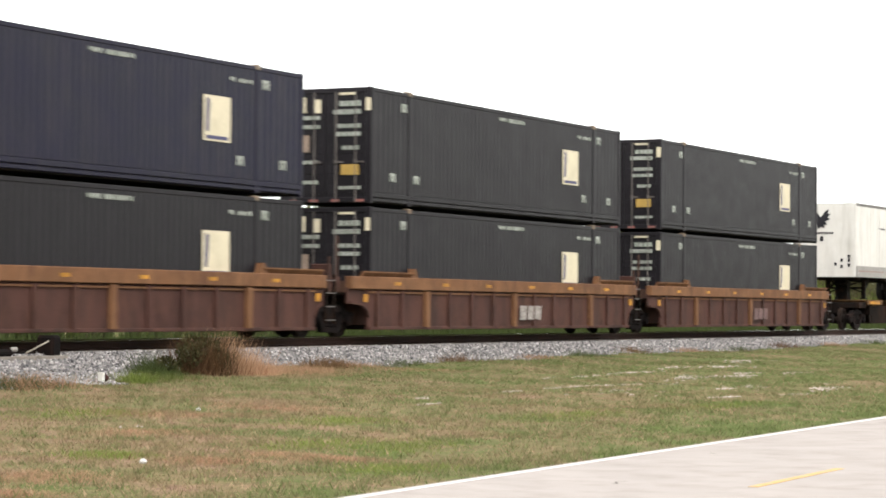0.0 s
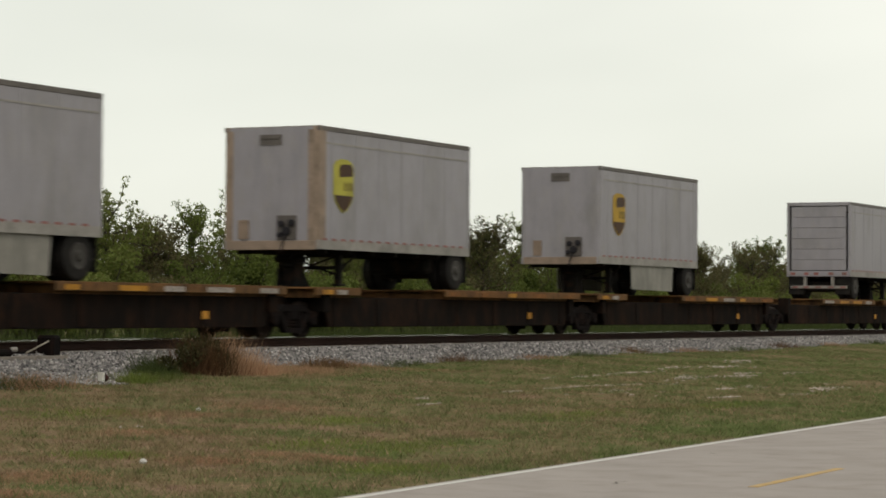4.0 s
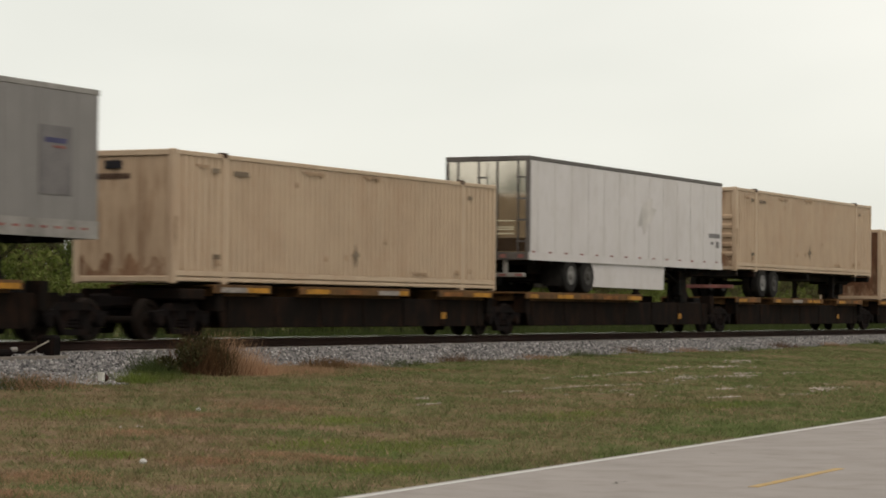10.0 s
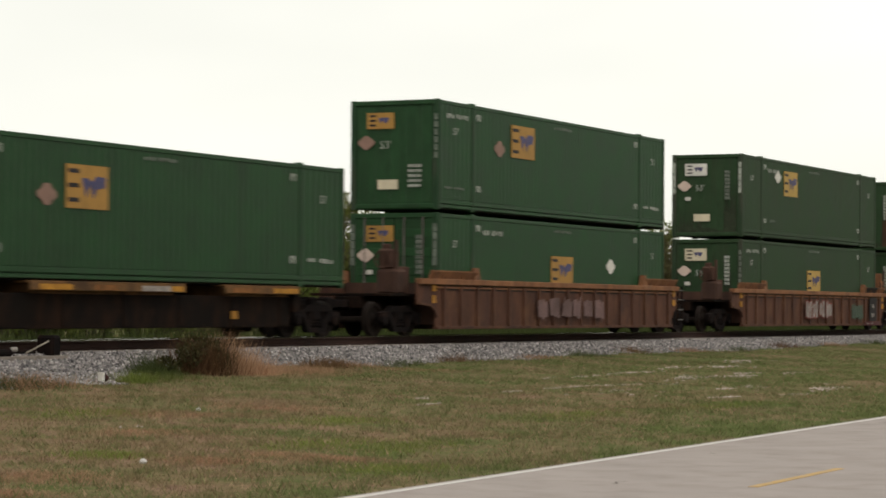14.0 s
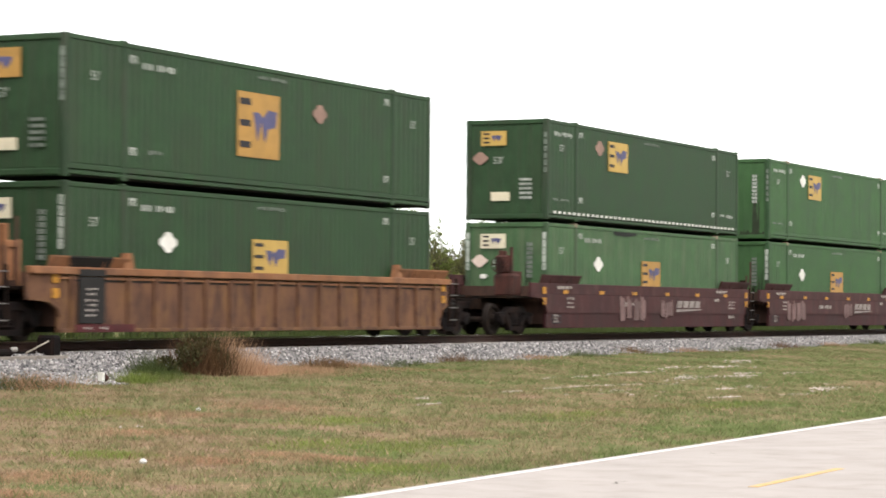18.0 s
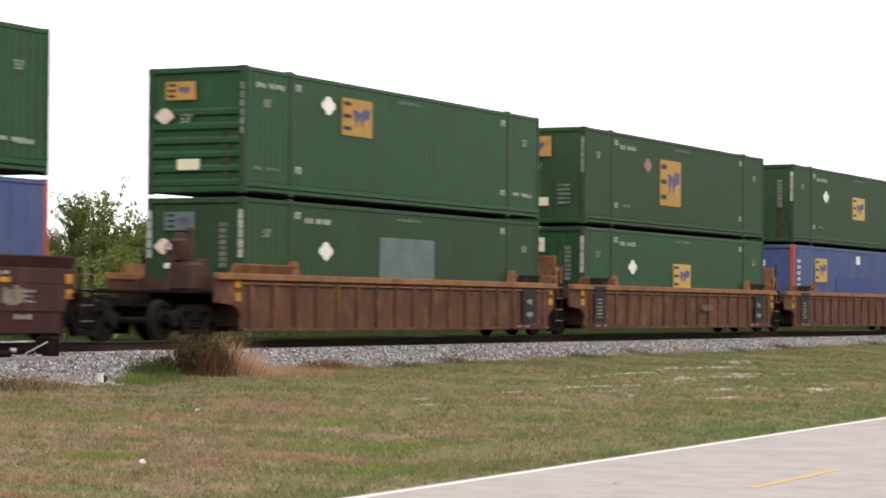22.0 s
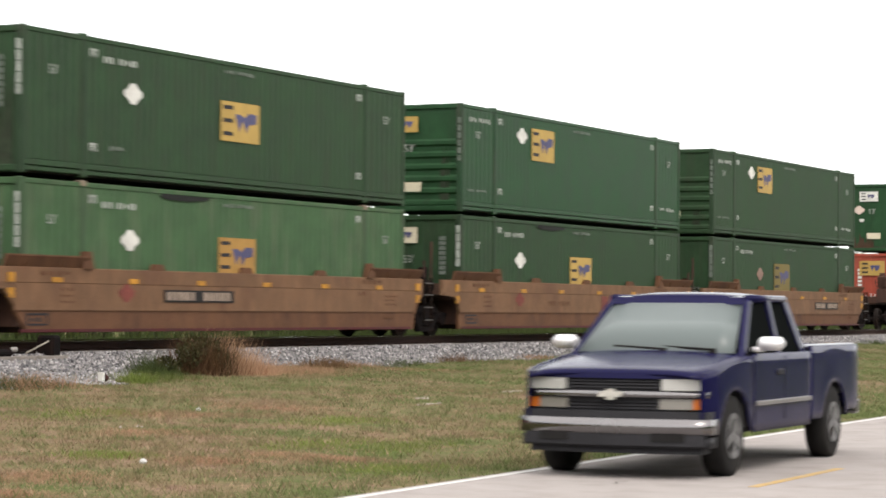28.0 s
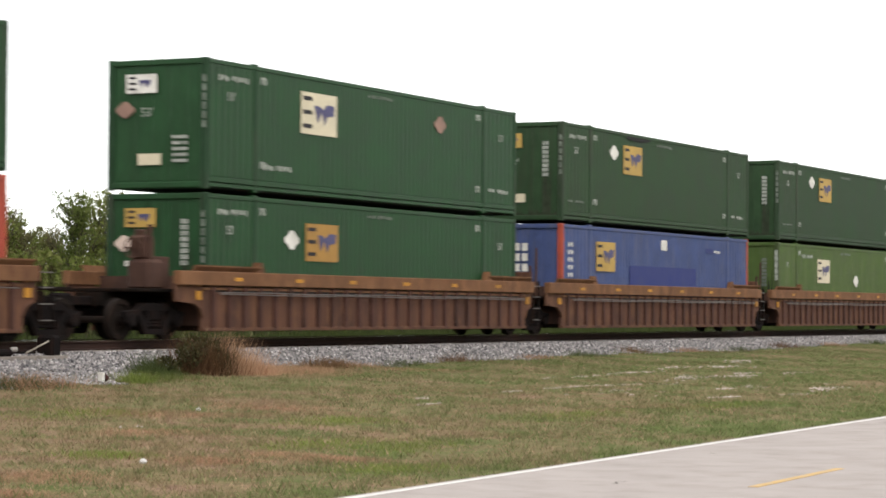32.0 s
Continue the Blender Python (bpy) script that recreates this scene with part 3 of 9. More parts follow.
def blades(r, x, y, z, height, width, lean=0.6):
    n = len(x)
    a, b = r.uniform(0, 6.28, n), r.uniform(0, 6.28, n)
    base = np.stack([x, y, z], -1)
    side = np.stack([np.cos(a), np.sin(a), np.zeros(n)], -1) * (width / 2)[:, None]
    tip = base + np.stack([np.cos(b) * lean * height, np.sin(b) * lean * height, height], -1)
    return np.stack([base - side, base + side, tip], 1)


r = np.random.RandomState(11)
n = 62000
gx = 12 + 95 * r.rand(n) ** 1.7
gy = verge(gx) + 0.14 + (26.5 - verge(gx) - 0.14) * r.rand(n)
keep = np.sin(gx * 0.83 + 3 * np.sin(gy * 0.61)) + np.sin(gy * 1.07 + gx * 0.37 + 2 * np.sin(gx * 0.29)) + r.normal(0, 1.5, n) > -1.4
gx, gy = gx[keep], gy[keep]
tall = 0.034 + 0.050 * r.rand(len(gx)) ** 2 + 0.04 * (r.rand(len(gx)) > 0.95)
k = 11                                               # blades in a tuft
spread = np.repeat(0.03 + 0.05 * r.rand(len(gx)), k)
gx, gy, tall = np.repeat(gx, k) + spread * 1.5 * r.normal(0, 1, len(gx) * k), np.repeat(gy, k) + spread * r.normal(0, 1, len(gy) * k), np.repeat(tall, k) * r.uniform(0.5, 1.25, len(gx) * k)
ok = gy > verge(gx) + 0.14
gx, gy, tall = gx[ok], gy[ok], tall[ok]
tall *= 1 + 0.4 * (gy - verge(gx) < 0.8)
grass = new("grass", triangles("grass", blades(r, gx, gy, rolling(gx, gy) - 0.005, tall, 0.005 + 0.009 * r.rand(len(gx)), 0.8), m_blade))
tagged(grass, "short mown dry and green grass beside the track", "grass", kind="stuff")

# pale dead stalks lying among the blades
n = 34000
qx = 13 + 80 * r.rand(n) ** 1.6
qy = verge(qx) + 0.5 + (26.0 - verge(qx) - 0.5) * r.rand(n)
m_stalk = mat("dead_stalks", (0.30, 0.21, 0.14), 0.9, var=0.3, spec=0.0, bump=0.0)
stalks = new("dead_stalks", triangles("dead_stalks", blades(r, qx, qy, rolling(qx, qy), 0.03 + 0.06 * r.rand(n), 0.005 + 0.005 * r.rand(n), 1.3), m_stalk))
tagged(stalks, "pale dead stalks scattered through the grass", "grass", kind="stuff")

# road
m_road = mat("pale_worn_asphalt", (0.281, 0.26, 0.25), 0.9, var=0.07, scale=0.9, fine=120, bump=0.35, dirt=(0.15, 0.13, 0.12), amount=0.35, spec=0.02)
m_line = mat("white_road_paint", (0.46, 0.46, 0.4508), 0.7, var=0.08, fine=60, dirt=(0.3, 0.28, 0.26), amount=0.5, scale=3)
m_yline = mat("yellow_road_paint", (0.37, 0.25, 0.095), 0.7, var=0.12, fine=60, dirt=(0.30, 0.275, 0.255), amount=0.7, scale=4)
m_crack = mat("dark_crack_filler", (0.10, 0.092, 0.085), 0.85)
ROAD_TURN = math.degrees(math.atan(0.036))
road_at = pose(18.3, 9.90, 0, 0, 0, ROAD_TURN)
s = Shape()
s.box(-700, 1200, -5.5, 0.13, -0.25, 0.0)
road = new("road", s.mesh("road", m_road))
road.matrix_world = road_at
tagged(road, "pale worn two-lane asphalt road", "road", kind="structure")
s = Shape()
s.box(-700, 1200, -0.047, 0.047, 0.0, 0.004)
part("edge_line", s.mesh("edge_line", m_line), road, label="worn white edge line")
for i in range(-4, 12):
    s = Shape()
    s.box(0, 3.0, -0.05, 0.05, 0.0, 0.004)
    part("centre_dash", shared("dash", "centre_dash", m_yline, lambda q: q.box(0, 3.0, -0.05, 0.05, 0.0, 0.004)), road, (2.9 + 12.2 * i, -2.62, 0))
rc = random.Random(4)
for i in range(9):
    x, y = rc.uniform(2, 26), rc.uniform(-3.2, -0.3)
    s = Shape()
    dx, px, py = rc.uniform(0.08, 0.2), x, y
    for k in range(rc.randint(3, 7)):
        qx, qy = px + dx * rc.uniform(0.5, 1.5), py + rc.uniform(-0.1, 0.1)
        w = rc.uniform(0.004, 0.010)
        s.add([(px, py - w, 0.003), (qx, qy - w, 0.003), (qx, qy + w, 0.003), (px, py + w, 0.003)], [(0, 1, 2, 3)])
        px, py = qx, qy
    part("crack", s.mesh("crack", m_crack), road)

# ballast bed
m_bed = mat("ballast_fines", (0.13, 0.125, 0.122), 0.95, var=0.3, scale=8, fine=60, bump=0.6)
TOP = 0.70


def bed_z(x, y):
    d = np.abs(y - TRACK_Y)
    return np.interp(d, [0, 1.62, 3.25, 3.6], [TOP - 0.02, TOP - 0.02, 0.24, -0.2]) + 0.0025 * (np.clip(x, 20, 95) - 36) * smooth(1.7, 3.0, d)


bed = new("ballast_bed", grid_mesh("ballast_bed", np.concatenate([[-600, -100], np.arange(20, 125, 1.0), [200, 500, 1200]]),
                                   TRACK_Y + np.array([-3.6, -3.25, -2.8, -2.2, -1.62, -0.8, 0, 0.8, 1.62, 2.4, 3.25, 3.6]), bed_z, m_bed))
tagged(bed, "raised bed of grey crushed stone", "track bed", kind="structure")


def stones_mesh(name, x, y, z, size, rr, material):
    n = len(x)
    octa = np.array([(1, 0, 0), (-1, 0, 0), (0, 1, 0), (0, -1, 0), (0, 0, 1), (0, 0, -1)], float)
    v = octa[None] * rr.uniform(0.55, 1.2, (n, 6, 1)) * size[:, None, None] * rr.uniform(0.7, 1.3, (n, 1, 3))
    q, w = rr.uniform(0, 6.28, n), rr.uniform(0, 6.28, n)
    c, s_ = np.cos(q)[:, None], np.sin(q)[:, None]
    vx, vy, vz = v[..., 0] * c - v[..., 1] * s_, v[..., 0] * s_ + v[..., 1] * c, v[..., 2]
    c, s_ = np.cos(w)[:, None], np.sin(w)[:, None]
    vy, vz = vy * c - vz * s_, vy * s_ + vz * c
    v = np.stack([vx + x[:, None], vy + y[:, None], vz + z[:, None]], -1)
    tri = np.array([(0, 2, 4), (2, 1, 4), (1, 3, 4), (3, 0, 4), (2, 0, 5), (1, 2, 5), (3, 1, 5), (0, 3, 5)])
    k = n * 8
    me = bpy.data.meshes.new(name)
    me.vertices.add(n * 6)
    me.vertices.foreach_set("co", v.astype(np.float32).ravel())
    me.loops.add(3 * k)
    me.loops.foreach_set("vertex_index", (tri[None] + 6 * np.arange(n)[:, None, None]).astype(np.int32).ravel())
    me.polygons.add(k)
    me.polygons.foreach_set("loop_start", np.arange(0, 3 * k, 3, dtype=np.int32))
    me.update(calc_edges=True)
    me.materials.append(material)
    return me


def stone_material():
    m = bpy.data.materials.new("crushed_granite")
    m.use_nodes = True
    n, l = m.node_tree.nodes, m.node_tree.links
    g, cr, p = n.new("ShaderNodeNewGeometry"), n.new("ShaderNodeValToRGB"), n["Principled BSDF"]
    els = cr.color_ramp.elements
    els[0].position, els[0].color = 0.0, (0.050, 0.050, 0.054, 1)
    els[1].position, els[1].color = 1.0, (0.490, 0.482, 0.482, 1)
    for pos, c in ((0.35, (0.158, 0.155, 0.158, 1)), (0.7, (0.252, 0.245, 0.248, 1)), (0.88, (0.331, 0.310, 0.302, 1))):
        els.new(pos).color = c
    l.new(g.outputs["Random Per Island"], cr.inputs["Fac"])
    l.new(cr.outputs["Color"], p.inputs["Base Color"])
    p.inputs["Roughness"].default_value, p.inputs["Specular IOR Level"].default_value = 0.85, 0.1
    return m


n = 72000
sx = 32 + 85 * r.rand(n) ** 1.6
sy = TRACK_Y - 5.2 + 5.2 * r.rand(n) ** 0.8
edge = 3.1 + 0.25 * np.sin(sx * 0.9) + 0.15 * np.sin(sx * 2.3) + 1.9 * (1 - smooth(34.5, 41, sx)) + 0.12 * r.normal(0, 1, n)
ok = (TRACK_Y - sy < edge)
sx, sy = sx[ok], sy[ok]
size = 0.022 + 0.024 * r.rand(len(sx))
ballast = new("ballast", stones_mesh("ballast", sx, sy, np.maximum(bed_z(sx, sy), rolling(sx, sy)) + size * 0.2, size, r, stone_material()))
tagged(ballast, "loose grey crushed stone along the rails", "ballast", kind="stuff")

# rails and ties
track = tagged(new("railway_track"), "rusty steel rails on weathered wooden ties", "railway track", kind="structure")
track.location = (0, TRACK_Y, 0)
RP = [(-0.076, 0), (0.076, 0), (0.076, 0.012), (0.012, 0.035), (0.010, 0.125), (0.037, 0.142), (0.037, 0.176), (0.03, 0.183), (-0.03, 0.183), (-0.037, 0.176), (-0.037, 0.142), (-0.010, 0.125), (-0.012, 0.035), (-0.076, 0.012)]
for side in (-0.755, 0.755):
    s = Shape()
    s.plate_x([(y, z + RAIL_Z - 0.185) for y, z in RP], -600, 1200)
    rail = part("rail", s.mesh("rail", m_rail), track, (0, side, 0))
    s = Shape()
    s.box(-600, 1200, -0.030, 0.030, RAIL_Z - 0.002, RAIL_Z + 0.001)
    if side > 0:
        s.plate_x([(-0.041, RAIL_Z - 0.040), (-0.0385, RAIL_Z - 0.001), (-0.030, RAIL_Z - 0.001), (-0.036, RAIL_Z - 0.040)], -600, 1200)
    part("running_surface", s.mesh("running_surface", m_tread), rail, label="polished rail head")
tie_me = shared("tie", "tie", m_tie, lambda q: q.box(-0.115, 0.115, -1.32, 1.32, TOP - 0.15, TOP + 0.022, 0.015))
plate_me = shared("tie_plate", "tie_plate", m_rail, lambda q: q.box(-0.09, 0.09, -0.18, 0.18, TOP + 0.02, RAIL_Z - 0.183, 0.005))
for i in range(140):
    x = 33 + 0.53 * i
    t_ = part("tie", tie_me, track, (x, 0.02 * math.sin(i * 2.3), 0), turn=(0, 0, 0.8 * math.sin(i * 5.1)))
    if i < 50:
        part("tie_plate", plate_me, t_, (0, -0.755, 0))

# ---- trackside things ----
m_sand = mat("pale_sand", (0.306, 0.2677, 0.2422), 0.95, spec=0.0, var=0.15, fine=60)


def sand_patch(x, y, w, d, count, seed):
    """Bare sand showing between the tufts: many small low heaps, thinner towards the edge."""
    q, s = random.Random(seed), Shape()
    z0 = float(rolling(np.array(x), np.array(y)))
    for _ in range(int(count * 0.75)):
        cx, cy = max(-1.6, min(1.6, q.gauss(0, 0.5))) * w * 0.5, q.gauss(0, 0.4) * d * 0.5 + 0.12 * d * math.sin(seed + 5 * x)
        cy += 0.3 * d * math.sin(cx * 2.1 + seed)
        a, b, n = q.uniform(0.05, 0.17) * min(1, 0.4 + w / 3), q.uniform(0.025, 0.07), 7
        ring = [(cx + a * math.cos(t) * q.uniform(0.5, 1.2), cy + b * math.sin(t) * q.uniform(0.5, 1.2)) for t in [2 * math.pi * i / n for i in range(n)]]
        zc = float(rolling(np.array(x + cx), np.array(y + cy))) - z0
        s.add([(px, py, zc + 0.002) for px, py in ring] + [(cx, cy, zc + q.uniform(0.012, 0.024))], [(i, (i + 1) % n, n) for i in range(n)])
    ob = new("sand_patch", s.mesh("sand_patch", m_sand, True))
    ob.location = (x, y, z0)
    tagged(ob, "broken patch of pale sand in the grass", "sand", "sand patches", kind="stuff")


for i, (x, y, w, d, k) in enumerate([(63.6, 22.6, 3.6, 0.9, 80), (59.3, 21.3, 4.0, 0.7, 70), (56.8, 21.7, 3.0, 0.5, 36), (52.2, 21.0, 4.0, 0.5, 60), (48.5, 20.9, 2.6, 0.4, 26), (53.5, 19.0, 5.0, 0.7, 150), (50.2, 19.1, 2.4, 0.5, 44), (57.4, 19.0, 2.4, 0.5, 40),
                                     (47.2, 14.8, 1.6, 0.5, 70), (44.9, 14.7, 1.4, 0.3, 26), (42.2, 15.2, 1.2, 0.35, 40), (45.8, 16.5, 1.2, 0.3, 22), (36.3, 18.4, 0.7, 0.25, 26), (40.6, 18.7, 1.3, 0.3, 32), (42.4, 18.6, 0.9, 0.3, 34), (43.5, 18.7, 1.4, 0.3, 26), (45.2, 18.5, 2.2, 0.35, 40),
                                     (47.5, 18.5, 2.2, 0.3, 24), (33.9, 17.2, 1.2, 0.3, 16), (42.0, 17.0, 4.0, 1.5, 22), (48.0, 16.2, 5.0, 1.6, 30), (26.1, 17.2, 0.4, 0.2, 6)]):
    sand_patch(x, y, w, d, k, i)
for i, (x, y) in enumerate([(30.3, 19.0), (20.16, 13.27)]):
    s = Shape()
    s.turn([(-0.01, 0.03), (0.015, 0.042), (0.04, 0.028), (0.048, 0.01)], "z", 7)
    ob = new("pale_stone", s.mesh("pale_stone", m_line))
    ob.location = (x, y, float(rolling(np.array(x), np.array(y))))
    tagged(ob, "small pale stone lying in the grass", "stone", "stones in the grass")

# stub post by the ballast toe
mk = thing("marker_stub", pose(36.5, 24.9, 0.29, 0, 0, 0), "short white and rust stub post beside the ballast", "post")
s = Shape()
s.box(-0.09, -0.01, -0.05, 0.05, -0.06, 0.15, 0.006)
part("plate", s.mesh("plate", m_white), mk, (-0.03, -0.02, 0), "white painted face")
s = Shape()
s.box(-0.04, 0.03, -0.03, 0.07, -0.06, 0.14, 0.006)
part("bracket", s.mesh("bracket", m_ink), mk, (0, 0, 0), "black bracket")
s = Shape()
s.turn([(-0.01, 0.09), (0.04, 0.085), (0.12, 0.05), (0.14, 0.02)], "x", 14, (0.04, 0.03, 0.05))
part("pipe", s.mesh("pipe", m_hitch, True), mk, (0, 0, 0), "rusty pipe end")

# switch machine beside the near rail
sw = thing("switch_machine", pose(37.2, 28.1, TOP, 0, 0, 0), "low dark switch machine on planks beside the rail", "switch machine")
for i, y in enumerate((-0.55, -0.28)):
    s = Shape()
    s.box(-2.6, 2.0, y, y + 0.2, -0.17, -0.03, 0.012)
    part("plank", s.mesh("plank", m_tie), sw)
s = Shape()
s.box(1.55, 1.85, -0.5, -0.1, -0.10, 0.36, 0.05)
part("gear_box", s.mesh("gear_box", m_truck), sw)
s = Shape()
s.box(-0.2, 0.32, -0.5, -0.2, -0.03, 0.10, 0.04)
part("motor_housing", s.mesh("motor_housing", m_truck), sw)
s = Shape()
s.turn([(-0.09, 0.03), (-0.07, 0.045), (0.05, 0.045), (0.07, 0.02)], "x", 14, (0.38, -0.46, 0.10))
part("motor_cap", s.mesh("motor_cap", m_conc, True), sw, label="bright metal cap")
s = Shape()
s.rod((0.55, -0.6, 0.03), (1.30, -0.58, 0.25), 0.018)
part("throw_lever", s.mesh("throw_lever", mat("pale_lever", (0.20, 0.18, 0.15), 0.6)), sw, label="pale hand lever")
s = Shape()
s.rod((-1.5, -0.2, 0.03), (1.4, -0.2, 0.03), 0.02)
part("connecting_rod", s.mesh("connecting_rod", m_truck), sw)
s = Shape()
s.turn([(-0.04, 0.02), (-0.03, 0.06), (0.03, 0.06), (0.04, 0.02)], "y", 14, (-0.32, -0.55, 0.08))
part("lens", s.mesh("lens", mat("yellow_green_lens", (0.45, 0.50, 0.15), 0.4), True), sw, label="yellow-green target lens")


# ---- plants ----
def leaf_material(name, cols, trans=0.25):
    m = bpy.data.materials.new(name)
    m.use_nodes = True
    n, l = m.node_tree.nodes, m.node_tree.links
    p, g, cr, info, ad = n["Principled BSDF"], n.new("ShaderNodeNewGeometry"), n.new("ShaderNodeValToRGB"), n.new("ShaderNodeObjectInfo"), n.new("ShaderNodeMath")
    ad.operation, ad.inputs[1].default_value = "MULTIPLY_ADD", 0.45
    sub = n.new("ShaderNodeMath")
    sub.operation, sub.inputs[1].default_value = "MULTIPLY", 0.55
    l.new(g.outputs["Random Per Island"], sub.inputs[0])
    l.new(info.outputs["Random"], ad.inputs[0])
    l.new(sub.outputs[0], ad.inputs[2])
    els = cr.color_ramp.elements
    while len(els) < len(cols):
        els.new(0.5)
    for i, (e, c) in enumerate(zip(els, cols)):
        e.position, e.color = i / (len(cols) - 1), (*c, 1)
    l.new(ad.outputs[0], cr.inputs["Fac"])
    l.new(cr.outputs["Color"], p.inputs["Base Color"])
    p.inputs["Roughness"].default_value, p.inputs["Specular IOR Level"].default_value = 0.7, 0.1
    tr, mx = n.new("ShaderNodeBsdfTranslucent"), n.new("ShaderNodeMixShader")
    l.new(cr.outputs["Color"], tr.inputs["Color"])
    mx.inputs["Fac"].default_value = trans
    l.new(p.outputs[0], mx.inputs[1])
    l.new(tr.outputs[0], mx.inputs[2])
    l.new(mx.outputs[0], n["Material Output"].inputs["Surface"])
    MATS[name] = m
    return m


m_leaf = leaf_material("tree_leaves", [(0.052, 0.063, 0.026), (0.094, 0.110, 0.038), (0.115, 0.084, 0.052), (0.122, 0.140, 0.050), (0.150, 0.140, 0.072)], 0.4)
m_leaf2 = leaf_material("shrub_leaves", [(0.064, 0.085, 0.025), (0.104, 0.138, 0.034), (0.142, 0.176, 0.044), (0.150, 0.134, 0.060)], 0.4)
m_bark = mat("grey_bark", (0.062, 0.053, 0.043), 0.9, var=0.3, fine=60, bump=0.5)
m_dry = leaf_material("dry_stems", [(0.043, 0.022, 0.012), (0.081, 0.043, 0.022), (0.167, 0.102, 0.053), (0.074, 0.068, 0.028)], 0.35)
m_straw = leaf_material("straw_stems", [(0.18, 0.095, 0.062), (0.30, 0.175, 0.112), (0.38, 0.25, 0.16), (0.21, 0.15, 0.078)], 0.45)
m_palestraw = leaf_material("pale_straw_stems", [(0.24, 0.125, 0.080), (0.40, 0.24, 0.155), (0.50, 0.34, 0.22), (0.28, 0.19, 0.10)], 0.45)
m_fresh = leaf_material("fresh_grass", [(0.072, 0.095, 0.026), (0.100, 0.128, 0.034), (0.135, 0.150, 0.050)], 0.45)
m_bright = leaf_material("bright_grass", [(0.125, 0.165, 0.040), (0.160, 0.205, 0.050), (0.185, 0.220, 0.070)], 0.5)
m_weed = leaf_material("weed_leaves", [(0.037, 0.050, 0.017), (0.059, 0.081, 0.026), (0.087, 0.102, 0.043)], 0.45)


def leaf_cloud(rr, centres, radii, count, size):
    k = rr.randint(0, len(centres), count)
    d = rr.normal(0, 1, (count, 3))
    d /= np.linalg.norm(d, axis=1)[:, None] + 1e-6
    p = centres[k] + d * (radii[k] * rr.uniform(0.25, 1.0, count) ** 0.6)[:, None] * np.array([1, 1, 0.85])
    a, b = rr.normal(0, 1, (count, 3)), rr.normal(0, 1, (count, 3))
    a /= np.linalg.norm(a, axis=1)[:, None]
    b -= a * (a * b).sum(1)[:, None]
    b /= np.linalg.norm(b, axis=1)[:, None]
    sz = size * rr.uniform(0.6, 1.4, count)
    a, b = a * sz[:, None], b * sz[:, None] * 0.5
    return np.concatenate([np.stack([p - a, p + b, p + a], 1), np.stack([p - a, p - b, p + a], 1)])[np.arange(2 * count).reshape(2, -1).T.ravel()]


def tree(height, seed, leaves, material, spread=1.6, low=0.06):
    rr, q = np.random.RandomState(seed), random.Random(seed)
    root = new("tree")
    s = Shape()
    tips, top = [], Vector((q.uniform(-0.3, 0.3), q.uniform(-0.3, 0.3), height * 0.86))

    def limb(a, b, r0, r1):
        a, b = Vector(a), Vector(b)
        qt = (b - a).to_track_quat("Z", "Y")
        n = 6
        s.add([a + qt @ Vector((r0 * math.cos(i), r0 * math.sin(i), 0)) for i in np.arange(n) * 6.283 / n] +
              [b + qt @ Vector((r1 * math.cos(i), r1 * math.sin(i), 0)) for i in np.arange(n) * 6.283 / n], [(i, (i + 1) % n, (i + 1) % n + n, i + n) for i in range(n)])

    mid = Vector((top.x * 0.4 + q.uniform(-0.2, 0.2), top.y * 0.4, height * 0.45))
    limb((0, 0, -0.1), mid, 0.10, 0.06)
    limb(mid, top, 0.06, 0.015)
    tips.append(top)
    for i in range(26):
        h = q.uniform(low, 0.95)
        b = Vector((0, 0, 0)).lerp(mid, h / 0.45) if h < 0.45 else mid.lerp(top, (h - 0.45) / 0.55)
        a, out = i * 2.4 + q.uniform(-0.5, 0.5), spread * q.uniform(0.5, 1.1) * (1.0 - 0.55 * h)
        e = b + Vector((math.cos(a) * out, math.sin(a) * out, out * q.uniform(0.2, 0.75)))
        limb(b, e, 0.035, 0.010)
        tips += [e, b.lerp(e, 0.6)]
        for _ in range(6):
            g = b.lerp(e, q.uniform(0.35, 1.0))
            f = g + Vector((q.uniform(-0.6, 0.6), q.uniform(-0.6, 0.6), q.uniform(0.1, 0.95)))
            limb(g, f, 0.015, 0.004)
            tips += [g.lerp(f, 0.45), g.lerp(f, 0.75), f]
    part("trunk", s.mesh("trunk", m_bark), root)
    c = np.array([tuple(t) for t in tips])
    rad = np.array([q.uniform(0.10, 0.42) * (1.0 if t.z < height * 0.55 else 0.60) for t in tips])
    part("crown", triangles("crown", leaf_cloud(rr, c, rad, leaves, 0.047), material), root)
    return root


def shrub(seed, material, w=1.3, h=1.4, leaves=4600):
    rr, q = np.random.RandomState(seed), random.Random(seed)
    root = new("shrub")
    s, tips = Shape(), []
    for i in range(16):
        a, o = q.uniform(0, 6.28), q.uniform(0.1, 1) * w
        e = Vector((math.cos(a) * o, math.sin(a) * o, h * q.uniform(0.3, 1.0) * (1.1 - 0.4 * o / w)))
        s.rod((0.15 * e.x, 0.15 * e.y, -0.05), e, 0.012, 5)
        tips.append(e)
    part("stem", s.mesh("stem", m_bark), root)
    part("foliage", triangles("foliage", leaf_cloud(rr, np.array([tuple(t) for t in tips]), np.array([q.uniform(0.25, 0.5) for _ in tips]), leaves, 0.047), material), root)
    return root


